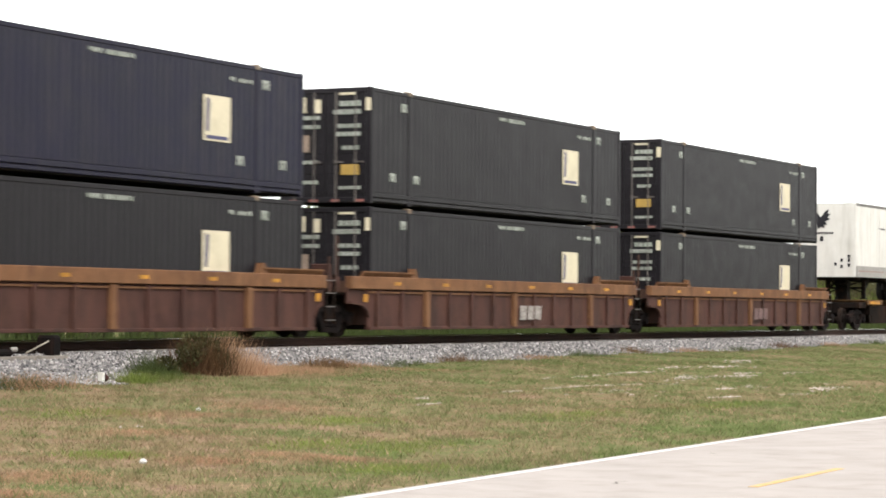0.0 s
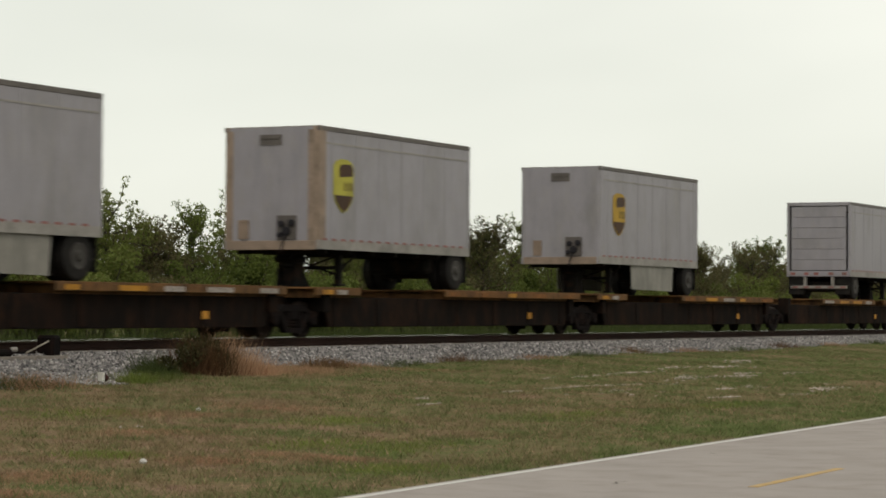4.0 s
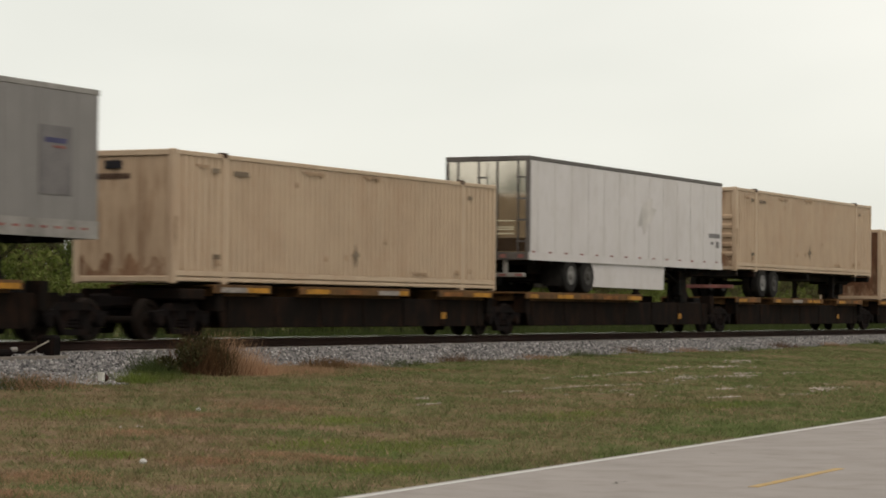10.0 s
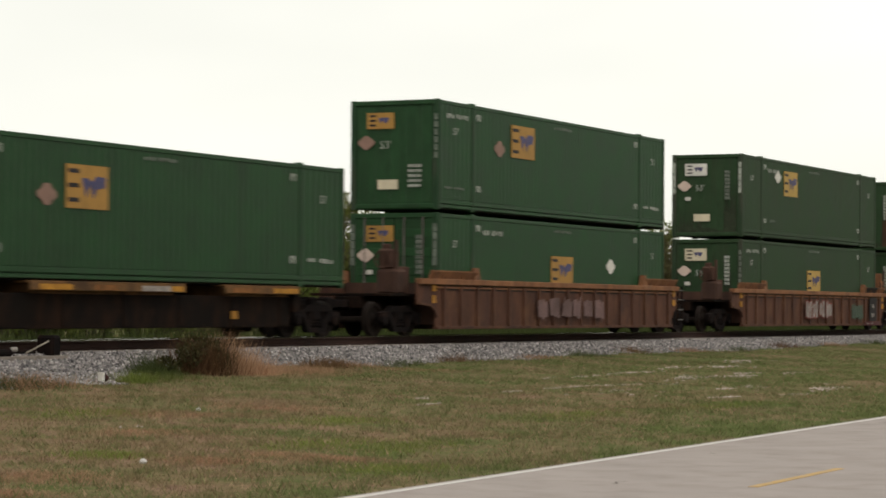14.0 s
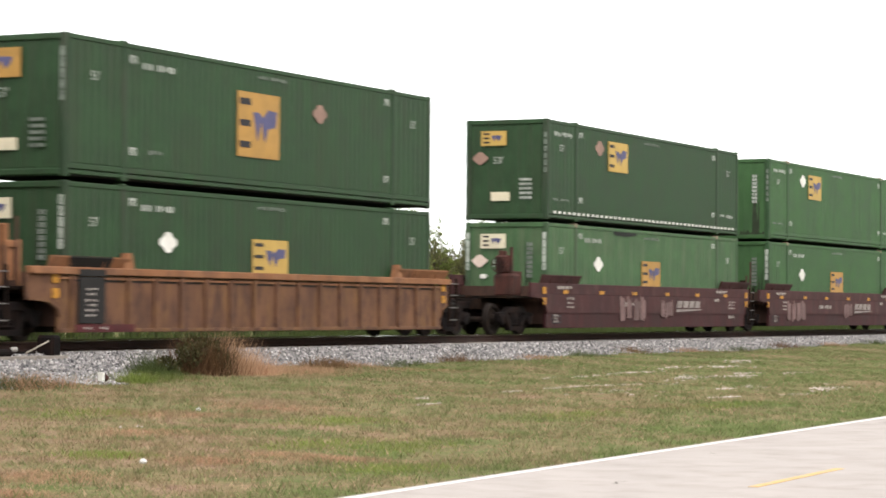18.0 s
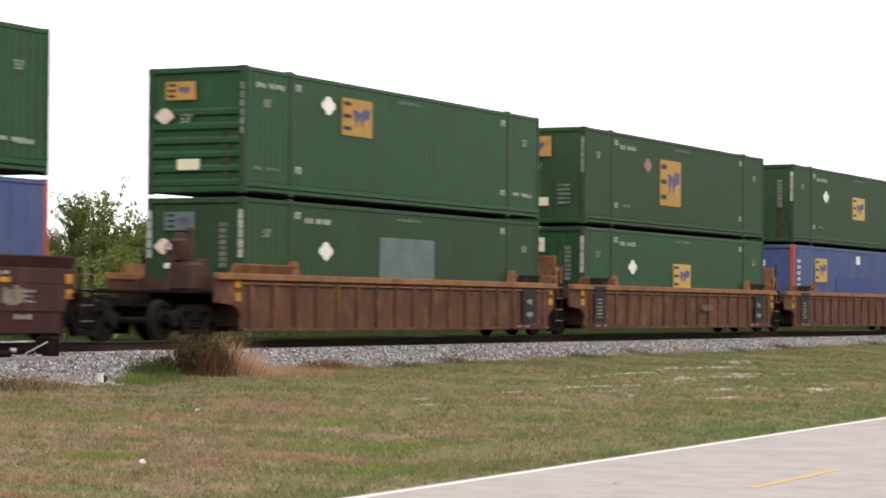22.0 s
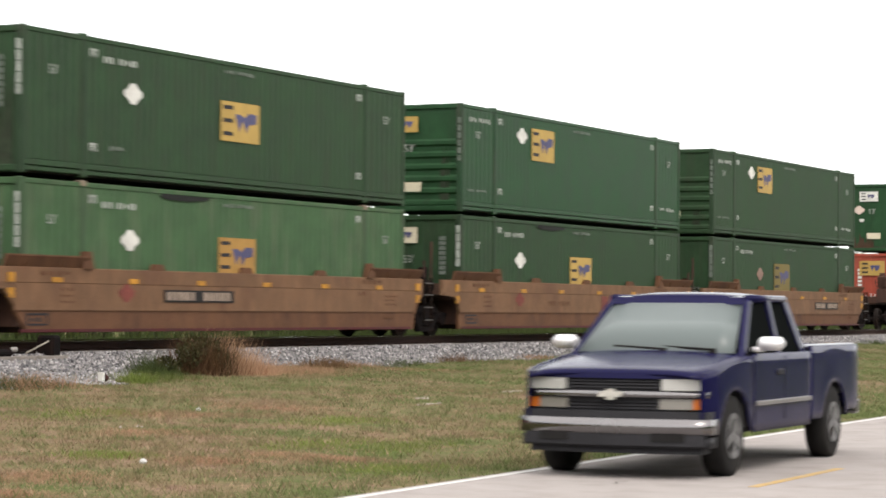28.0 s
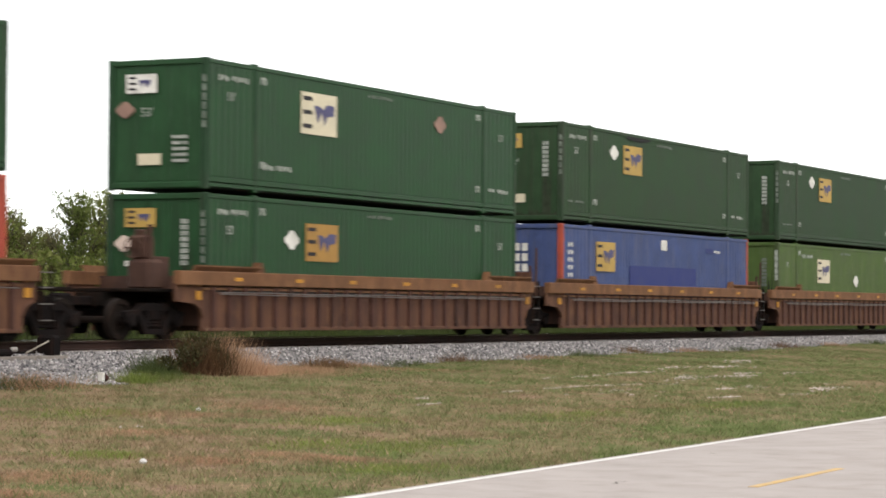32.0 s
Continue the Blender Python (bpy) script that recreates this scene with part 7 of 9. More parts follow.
    if front_extra and rear > 0:
        cb = part("connection_box", sh("tconn", "connection_box", m_trtop, lambda s: s.box(-0.03, 0.01, -0.72, -0.18, b0 + 0.22, b0 + 0.80, 0.02)), t, label="grey connection box with dark couplings")
        for dy, dz, r_ in ((-0.60, 0.62, 0.09), (-0.32, 0.60, 0.08), (-0.46, 0.42, 0.11), (-0.28, 0.34, 0.07)):
            part("coupling", sh(("tcoup", r_), "coupling", m_ink, lambda s: s.turn([(-0.10, r_ * 0.6), (-0.09, r_), (-0.02, r_)], "x", 12)), cb, (0, dy, b0 + dz))
        part("air_line", sh("tair", "air_line", m_ink, lambda s: [s.rod((-0.08, -0.46 + 0.05 * k_, b0 + 0.40 - 0.16 * k_), (-0.08, -0.41 + 0.05 * k_, b0 + 0.24 - 0.16 * k_), 0.02, 6) for k_ in range(3)]), cb)
        part("document_box", sh("tdoc", "document_box", m_tan_post, lambda s: (s.box(-0.03, 0.01, 0.60, 0.88, b0 + 0.24, b0 + 0.29), s.box(-0.03, 0.01, 0.60, 0.88, b0 + 0.65, b0 + 0.70), s.box(-0.03, 0.01, 0.60, 0.64, b0 + 0.29, b0 + 0.65), s.box(-0.03, 0.01, 0.84, 0.88, b0 + 0.29, b0 + 0.65), s.box(-0.012, 0.01, 0.64, 0.84, b0 + 0.29, b0 + 0.65))), t, label="tan framed document holder")
        part("front_vent", sh("tvent", "front_vent", m_trtop, lambda s: (s.box(-0.02, 0.01, -0.3, 0.3, b1 - 0.45, b1 - 0.2), s.box(-0.04, 0.01, -0.26, 0.26, b1 - 0.30, b1 - 0.24))), t) if L < 12 else None
        if L > 12:
            part("front_lettering", sh("tflet", "front_lettering", m_umberst, lambda s: bars_x(s, -0.45, 0.45, b1 - 0.45, b1 - 0.28, 8, -0.008, 0.2)), t, label="row of dark marks")
            part("front_lettering", sh("tflet2", "front_lettering", m_ghost, lambda s: bars_x(s, -0.30, 0.25, b1 - 1.10, b1 - 0.98, 6, -0.008, 0.2)), t, label="row of faded marks")
            part("round_plate", sh("tround", "round_plate", m_cream, lambda s: s.turn([(-0.012, 0.13), (0.01, 0.13)], "x", 16, (0, -0.03, b0 + 0.98))), t, label="pale round plate")
            part("round_plate", sh("tround2", "round_plate", m_tan_post, lambda s: s.turn([(-0.012, 0.16), (0.01, 0.16)], "x", 16, (0, -0.52, b0 + 1.0))), t, label="tan round plate")
        part("nose_rail", sh("tnose", "nose_rail", m_tan_post, lambda s: s.box(-0.02, 0.02, -1.2, 1.2, b0 - 0.02, b0 + 0.2, 0.01)), t)
    # rear
    if rear_kind == "doors":
        for y0 in (-1.22, 0.01):
            d = part("door_leaf", sh(("tdoor", skin.name, rear_x), "door_leaf", door_skin or skin, lambda s: s.box(*sorted((rear_x, rear_x + sg * 0.05)), 0, 1.21, b0 + 0.22, b1 - 0.14)), t, (0, y0, 0))
            for j, yy in enumerate((0.25, 0.55, 0.9)):
                part("lock_rod", sh(("trod", rear_x), "lock_rod", m_trtop, lambda s: (s.turn([(b0 + 0.1, 0.018), (b1 - 0.1, 0.018)], "z", 8, (rear_x - sg * 0.03, 0, 0)), s.box(*sorted((rear_x - sg * 0.06, rear_x)), -0.14, 0.03, b0 + 0.42, b0 + 0.47))), d, (0, yy, 0))
    elif rear_kind == "roll":
        for i in range(6):
            part("door_slat", sh(("troll", rear_x), "door_slat", skin, lambda s: s.box(*sorted((rear_x + sg * 0.01, rear_x + sg * 0.05)), -1.12, 1.12, 0, 0.41, 0.008)), t, (0, 0, b0 + 0.25 + i * 0.42), "slat of a roll-up door")
    else:
        for y0 in (-1.22, 0.01):
            d = part("door_leaf", sh(("tsteel", rear_x), "door_leaf", m_steel, lambda s: s.box(*sorted((rear_x, rear_x + sg * 0.05)), 0, 1.21, b0 + 0.22, b1 - 0.14, 0.01)), t, (0, y0, 0), "mirror-bright stainless door")
            for yy in (0.25, 0.9):
                part("lock_rod", sh(("trod2", rear_x), "lock_rod", m_trtop, lambda s: s.turn([(b0 + 0.1, 0.02), (b1 - 0.1, 0.02)], "z", 8, (rear_x - sg * 0.03, 0, 0))), d, (0, yy, 0))
            part("hinge_strap", sh(("thinge", rear_x), "hinge_strap", m_trtop, lambda s: [s.box(*sorted((rear_x - sg * 0.02, rear_x)), 0.02, 0.30, z_, z_ + 0.05) for z_ in (b0 + 0.5, b0 + 1.1, b0 + 1.7, b0 + 2.3)]), d)
    part("rear_frame", sh(("trear", rear_x, skin.name), "rear_frame", skin if rear_kind != "steel" else m_trtop, lambda s: (s.box(*sorted((rear_x - sg * 0.02, rear_x + sg * 0.12)), -1.30, -1.20, b0, b1, 0.01), s.box(*sorted((rear_x - sg * 0.02, rear_x + sg * 0.12)), 1.20, 1.30, b0, b1, 0.01), s.box(*sorted((rear_x - sg * 0.02, rear_x + sg * 0.12)), -1.2, 1.2, b1 - 0.14, b1, 0.01), s.box(*sorted((rear_x - sg * 0.02, rear_x + sg * 0.12)), -1.2, 1.2, b0, b0 + 0.22, 0.01))), t)
    for y in (-1.15, -0.6, 0.0, 0.4, 0.95):
        part("tail_lamp", sh(("tlight", rear_x), "tail_lamp", m_redtape, lambda s: s.box(*sorted((rear_x - sg * 0.035, rear_x)), 0, 0.18, b0 + 0.06, b0 + 0.16)), t, (0, y, 0), "red tail lamp")
    g = part("underride_guard", sh(("tguard", rear_x), "underride_guard", m_trrail, lambda s: (s.box(*sorted((rear_x + sg * 0.02, rear_x + sg * 0.12)), -1.15, 1.15, 0.42, 0.54, 0.01), s.box(*sorted((rear_x + sg * 0.02, rear_x + sg * 0.12)), -0.62, -0.5, 0.5, b0, 0.01), s.box(*sorted((rear_x + sg * 0.02, rear_x + sg * 0.12)), 0.5, 0.62, 0.5, b0, 0.01))), t)
    for y in (-1.1, -0.6, -0.1, 0.4, 0.85):
        part("guard_tape", sh(("tgt", rear_x), "guard_tape", m_redtape, lambda s: s.box(*sorted((rear_x, rear_x + sg * 0.018)), 0, 0.22, 0.45, 0.51)), g, (0, y, 0))
    # running gear near the rear
    ax = [3.05, 4.3] if tandem else [0.75]
    part("axle_frame", sh(("tframe", tandem, rear_x), "axle_frame", m_under, lambda s: (s.box(*sorted((rear_x + sg * (1.6 if tandem else 0.3), rear_x + sg * (5.2 if tandem else 1.7))), -0.55, -0.45, 0.55, b0, 0.01), s.box(*sorted((rear_x + sg * (1.6 if tandem else 0.3), rear_x + sg * (5.2 if tandem else 1.7))), 0.45, 0.55, 0.55, b0, 0.01), [s.turn([(-1.1, 0.07), (1.1, 0.07)], "y", 10, (rear_x + sg * a, 0, 0.51)) for a in ax])), t)
    part("suspension", sh(("tsusp", tandem, rear_x), "suspension", m_under, lambda s: (s.box(*sorted((rear_x + sg * (ax[0] - 0.4), rear_x + sg * (ax[-1] + 0.5))), -0.72, 0.72, 0.30, 0.72, 0.05), s.box(*sorted((rear_x + sg * (ax[-1] + 0.55), rear_x + sg * (ax[-1] + 0.95))), -0.9, 0.9, 0.42, 0.84, 0.08))), t)
    for i, a in enumerate(ax):
        tyre_pair(t, rear_x + sg * a, -1.13, rim if i == 0 or rim is not m_rim else m_rimdark)
        tyre_pair(t, rear_x + sg * a, 0.79, rim)
    for y in (-1.25, 0.65):
        part("mud_flap", sh(("tflap", rear_x, tandem), "mud_flap", m_tyre, lambda s: s.box(*sorted((rear_x + sg * (ax[0] - 0.66), rear_x + sg * (ax[0] - 0.64))), 0, 0.6, 0.2, b0)), t, (0, y, 0))
    # landing legs
    lx = front_x - sg * (2.7 if L > 12 else 2.0)
    for y in (-0.75, 0.75):
        part("landing_leg", shared("tleg", "landing_leg", m_under, lambda s: (s.box(-0.08, 0.08, -0.08, 0.08, 0.1, b0, 0.01), s.box(-0.15, 0.15, -0.12, 0.12, 0.04, 0.1, 0.01), s.rod((0.05, 0, 0.35), (0.9, 0, b0), 0.03))), t, (lx, y, 0))
    part("leg_brace", sh(("tbrace", sg), "leg_brace", m_under, lambda s: (s.box(-0.03, 0.03, -0.75, 0.75, 0.45, 0.53), s.rod((0, -0.75, 0.3), (0, 0.75, 0.8), 0.025), s.rod((0, 0.75, 0.3), (0, -0.75, 0.8), 0.025), s.rod((0, -0.75, 0.42), (-sg * 1.3, -0.62, b0), 0.035), s.rod((0, 0.75, 0.42), (-sg * 1.3, 0.62, b0), 0.035))), t, (lx, 0, 0))
    if skirt:
        x0, x1, z0, mm = skirt
        for y in (-1.25, 1.22):
            part("side_skirt", sh(("tskirt", x0, x1), "side_skirt", mm, lambda s: s.prism([(x0 + 0.08, z0 + 0.04), (x1 - 0.08, z0), (x1, b0), (x0, b0)], 0, 0.03)), t, (0, y, 0), "pale panel under the floor")
    yf = -1.30
    if emblem:
        shield(t, emblem[0], emblem[1] - 0.06, 1.0, 1.30, emblem[2], yf)
    for x, z, w, h, mm in patches:
        part("painted_patch", sh(("tpatch", w, h), "painted_patch", mm, lambda s: s.box(0, w, yf - 0.004, yf + 0.006, 0, h)), t, (x, -0.006 if mm in (m_ink, m_inkblue, m_redtape) else 0, z), "flat painted-out patch" if h > 0.3 else "small faded emblem shape")
    if rear_kind == "steel":
        part("faded_emblem", sh("t4ghost", "faded_emblem", m_seam, lambda s: s.prism([(8.15, 2.05), (8.55, 2.75), (9.0, 2.95), (9.45, 3.05), (9.3, 2.75), (9.75, 2.70), (9.35, 2.30), (9.0, 2.20), (8.75, 1.85), (8.5, 2.15)], yf - 0.003, yf + 0.004)), t, label="ghost of a removed emblem")
        part("door_label", sh("t4lab", "door_label", m_cream, lambda s: [s.box(-0.04, -0.03, -0.85, -0.35, z_, z_ + 0.04) for z_ in (1.62, 1.74, 1.80, 1.98)]), t, label="rows of pale marks on the steel door")
        # dark plate put in for the trees' reflection low on the mirror doors
        part("dull_kick_plate", sh("t4kick", "dull_kick_plate", m_darkreflection, lambda s: s.box(-0.006, 0.002, -1.19, 1.19, b0 + 0.24, b0 + 0.62)), t, label="dark plate standing in for trees mirrored in the door feet")
    if rear_kind == "doors" and rear < 0:
        part("warning_label", sh("t3lab", "warning_label", m_yellow, lambda s: s.box(-0.035, -0.025, -0.95, -0.45, 2.0, 2.28)), t, label="yellow warning label")
        part("placard", sh("t3plac", "placard", m_cream, lambda s: s.plate_x([(-0.25, 1.35), (-0.02, 1.55), (0.2, 1.38), (0.05, 1.2), (-0.2, 1.22)], -0.035, -0.025)), t, label="torn pale placard")
        part("scuff", sh("t3scuff", "scuff", m_skirt, lambda s: s.prism([(8.7, 1.5), (8.85, 1.75), (9.15, 1.55), (9.25, 1.7), (9.1, 1.35), (8.85, 1.4)], -1.304, -1.296)), t, label="pale scuffed patch")
    if bird:
        def wings(s, f):
            s.add([f(*p) for p in BIRD] + [f(p[0], p[1], 0.006) for p in BIRD], [tuple(range(len(BIRD))), tuple(range(2 * len(BIRD) - 1, len(BIRD) - 1, -1))])
        BIRD = [(0.0, 0.93), (0.14, 0.66), (0.27, 0.56), (0.10, 0.52), (0.0, 0.44), (0.18, 0.38), (0.30, 0.30), (0.38, 0.02), (0.52, 0.12), (0.70, 0.04), (0.66, 0.20), (0.84, 0.22), (0.72, 0.38), (1.0, 0.48), (0.86, 0.58), (1.02, 0.74), (0.86, 0.76), (0.95, 0.98), (0.70, 0.84), (0.55, 0.60), (0.46, 0.62), (0.34, 0.80), (0.20, 0.92)]
        part("emblem", sh("bird1", "emblem", m_ink, lambda s: wings(s, lambda a, b, d=0.0: (7.62 + a * 0.85, yf - d, 2.36 + b * 0.82))), t, label="dark bird-shaped emblem")
        part("emblem", sh("bird2", "emblem", m_ink, lambda s: wings(s, lambda a, b, d=0.0: (-0.012 - d, 0.62 - a * 0.80, 2.80 + b * 0.82))), t, label="dark bird-shaped emblem")
        part("lettering", sh("birdlet", "lettering", m_brownmark, lambda s: (bars(s, 8.30, 9.55, 2.50, 2.80, 5, yf, 0.22), bars(s, 8.3, 9.5, 2.36, 2.42, 12, yf))), t, label="brown lettering blocks")
        part("lettering", sh("birdlet2", "lettering", m_ink, lambda s: (bars_x(s, -0.3, 0.65, 2.60, 2.69, 9, -0.012), bars_x(s, 0.1, 0.3, 2.32, 2.52, 1, -0.012), bars(s, 12.6, 15.5, b0 + 0.55, b0 + 0.61, 22, yf), bars(s, 3.0, 3.9, 2.85, 2.93, 8, yf))), t, label="rows of small dark marks")
        part("hazard_sign", sh("birdhaz", "hazard_sign", m_seam, lambda s: s.plate_x([(0.75, 1.45), (0.55, 1.65), (0.75, 1.85), (0.95, 1.65)], -0.016, -0.006)), t, label="grey diamond sign")
        part("hazard_sign", sh("birdhaz2", "hazard_sign", m_seam, lambda s: diamond(s, 8.0, 1.75, 0.2, yf)), t, label="grey diamond sign")
        for y, z in ((-0.45, 1.35), (-0.7, 1.5), (-0.7, 1.25), (-1.0, 1.3), (-1.0, 1.5), (-1.0, 1.65)):
            part("dark_plate", sh("birdpl", "dark_plate", m_ink, lambda s: s.box(-0.012, 0, 0, 0.1, 0, 0.13)), t, (0, y, z))
    return t


def chassis(s_left):
    """Skeleton chassis under a container, doors towards the head of the train."""
    t = on_train(thing("container_chassis", pose(0, 0, 0), "black skeleton chassis carrying a beige container", "trailer", "trailers on the train"), s_left, DECK + Z0)
    for y in (-0.5, 0.4):
        part("main_rail", shared("chrail", "main_rail", m_under, lambda s: s.box(0.1, 15.9, 0, 0.1, 0.68, 0.90, 0.01)), t, (0, y, 0))
    for x in (0.1, 2.0, 8.0, 14.0, 15.8):
        part("cross_member", shared("chcross", "cross_member", m_under, lambda s: s.box(0, 0.18, -1.25, 1.25, 0.72, 0.90, 0.01)), t, (x, 0, 0))
    for a in (2.85, 4.12):
        part("axle", shared("chaxle", "axle", m_under, lambda s: s.turn([(-1.1, 0.07), (1.1, 0.07)], "y", 10, (0, 0, 0.51))), t, (a, 0, 0))
        tyre_pair(t, a, -1.13, m_rim if a < 3 else m_rimdark)
        tyre_pair(t, a, 0.79, m_rim)
    for y in (-0.75, 0.75):
        part("landing_leg", shared("tleg", "landing_leg", m_under, lambda s: None), t, (12.6, y, 0))
    part("gooseneck", shared("chgoose", "gooseneck", m_under, lambda s: (s.box(13.2, 16.0, -0.35, 0.35, 0.6, 0.72, 0.02), s.box(14.6, 15.1, -0.45, 0.45, 0.2, 0.62, 0.02))), t)
    part("underride_guard", shared("chguard", "underride_guard", m_redtape, lambda s: s.box(0.05, 0.15, -1.15, 1.15, 0.3, 0.42, 0.01)), t)
    return t


# ---- the order of the train ----
W_OLD = "weathered brown well wagon with ribbed sides"
W_OCH = "ochre well wagon with closely ribbed rusty sides"
W_MAR = "maroon smooth-sided well wagon with graffiti"
W_TAN = "tan smooth-sided well wagon with darker lower plates"
LO, UP = 1.24, 4.20


def stack(s_left, low, high):
    container(s_left, LO, **low)
    container(s_left, UP, **high)


def gbox(paint, logo, seed, end="panel", endlogo=None, hexes=(), stain=False):
    word = {"dark": "dark green", "mid": "green", "deep": "deep green", "fresh": "bright green", "pale": "faded light green", "olive": "olive green"}[paint]
    return dict(paint=paint, label=f"{word} corrugated 53-foot container with a square logo panel", logo=logo, seed=seed, end=end, endlogo=endlogo, hexes=hexes, stain=stain)


def std(mm):
    return (4.5, 1.62, 1.55, 0.90, mm)


def low_logo(mm):
    return (7.25, 1.12, 1.58, 0.80, mm)


def tall_logo(x, mm):
    return (x, 0.80, 1.85, 1.46, mm)


def centre_logo(mm):
    return (7.3, 1.10, 1.65, 0.88, mm)


def cream_logo(z, mm=None):
    return (4.12, z, 1.72, 0.98, mm or m_cream)


BLUE = dict(paint="blue", label="blue container with orange-red corner posts and a yellow logo panel", kind="blue", post=greens["red"], end="panel")
REDB = dict(paint="red", label="orange-red container with a yellow logo panel", kind="red", end="panel")
K = dict(paint="black", label="charcoal 53-foot container with white logo panel", kind="charcoal", end="door")
HI = ((3.85, 2.26),)
HL2 = ((3.78, 1.75),)

# charcoal stacks
for s0, hi, l, rr_ in ((13.85, K, "joint", "joint"), (33.35, dict(K, paint="navy", label="dark navy 53-foot container with white logo panel"), "joint", "joint"), (52.85, K, "joint", "joint"), (72.40, K, "joint", "end")):
    c = well_car(s0 + CL / 2, "brown", l, rr_, "brown well wagons", W_OLD)
    stack(s0, K, hi)
    if s0 > 50 and s0 < 60:
        plain_logo(c, m_stencil, "blocks", 0.30, 0.42, 1.50, 0.40)
    elif s0 > 70:
        plain_logo(c, m_graffdim, "blocks", 0.30, 0.42, 1.50, 0.40)

# trailers on spine wagons
SP = "dark skeletal spine wagon with yellow-marked wheel decks"
SG = "spine wagons"
b1 = [94.4, 110.5, 127.9, 145.0, 162.5, 178.9]
for i in range(5):
    spine_unit(b1[i], b1[i + 1], "end" if i == 0 else "joint", "end" if i == 4 else "joint", [(0.03, 0.16), (0.43, 0.95)] if i not in (4,) else [(0.30, 0.72), (0.80, 0.97)], [(0.10, 2.0)] if i < 4 else [(0.92, 2.0)], SG, SP)
b2 = [182.6, 200.7, 219.2, 237.1]
spine_unit(b2[0], b2[1], "end", "joint", [(0.04, 0.13), (0.16, 0.28), (0.43, 0.94)], [(0.09, 2.0)], SG, SP)
spine_unit(b2[1], b2[2], "joint", "joint", [(0.13, 0.32), (0.34, 0.92)], [(0.02, 2.1)], SG, SP)
spine_unit(b2[2], b2[3], "joint", "end", [(0.10, 0.64), (0.70, 0.88)], [(0.90, 2.0)], SG, SP)
b3 = [241.1, 257.5, 274.9, 292.0, 309.6, 326.0]
for i in range(5):
    spine_unit(b3[i], b3[i + 1], "end" if i == 0 else "joint", "end" if i == 4 else "joint", [(0.05, 0.20), (0.28, 0.62), (0.72, 0.92)] if i in (0, 2, 3, 4) else [(0.05, 0.55)], [(0.93, 2.0)] if i in (1, 2) else [], SG, SP)

trailer(93.75, 16.1, m_trcream, 1, "white road trailer with a dark bird emblem", bird=True, front_extra=False, rail=0.42)
trailer(111.4, 8.25, m_trgrey, 1, "short grey trailer with a brown and gold shield emblem", tandem=False, emblem=(0.86, 1.80, m_gold), skirt=(3.2, 6.6, 0.10, m_skirt), band=True, rim=m_rimdark)
trailer(128.62, 8.2, m_trgrey, 1, "short grey trailer with a shield emblem and tan corner posts", tandem=False, emblem=(0.72, 1.84, m_gold2), tan_corner=True, band=True, rim=m_rimdark)
trailer(145.8, 8.3, m_trgrey, 1, "short grey trailer with a brown and gold shield emblem", tandem=False, emblem=(0.98, 1.82, m_gold), skirt=(2.6, 6.2, 0.12, m_skirt), band=True, rim=m_rimdark)
trailer(171.2, 8.25, m_trgrey, -1, "short grey trailer with a slatted roll-up door", tandem=False, emblem=(6.25, 1.83, m_gold2), rear_kind="roll", band=True, rim=m_rimdark)
trailer(182.8, 15.85, m_trdull, 1, "long grey trailer with painted-out patches", rim=m_tyre, patches=((0.86, 1.74, 1.05, 1.36, m_ghost), (0.98, 2.72, 0.75, 0.12, m_inkblue), (1.38, 2.60, 0.40, 0.06, m_inkblue), (1.3, 3.42, 0.7, 0.08, m_ghost), (12.3, 2.1, 2.65, 0.56, m_ghost)), tan_corner=True, rail=0.36, top=3.88, top_mat=m_trrail)
trailer(221.6, 16.0, m_trsilver, -1, "long silver trailer with white rear doors", rim=m_tyre, skirt=(4.5, 10.2, 0.10, m_skirt), patches=((1.1, 2.1, 2.6, 0.56, m_ghost), (13.95, 1.74, 1.08, 1.36, m_ghost), (14.12, 2.76, 0.72, 0.10, m_inkblue), (14.40, 2.66, 0.40, 0.05, m_redtape)), rail=0.34, door_skin=m_trdoor, top=3.93, pitch=0.15, top_mat=m_trrail)
trailer(258.7, 15.85, m_trwhite, -1, "long white trailer with stainless steel rear doors", top_mat=m_trtop, skirt=(4.6, 10.6, 0.16, m_trwhite), rear_kind="steel", rail_mat=m_trwhite, tape=1.15, patches=((14.55, 1.95, 1.05, 0.14, m_ghost), (14.75, 1.72, 0.22, 0.10, m_ghost), (15.25, 1.62, 0.26, 0.22, m_ghost)))
BE = dict(paint="beige", kind="beige", label="beige corrugated container with rust stains")
container(240.4, 2.12, seed=1, end="panel", end_paint=m_beige_end, **BE)
container(275.95, 3.02, seed=2, end="ribbed", end_paint=m_beige_end, **BE)
chassis(275.95)
container(293.5, 2.12, seed=3, end="panel", end_paint=m_rustend, **BE)
container(310.8, 2.10, **gbox("deep", (4.65, 1.48, 1.48, 0.88, m_orange), 3, "door", hexes=((4.02, 1.72),)))

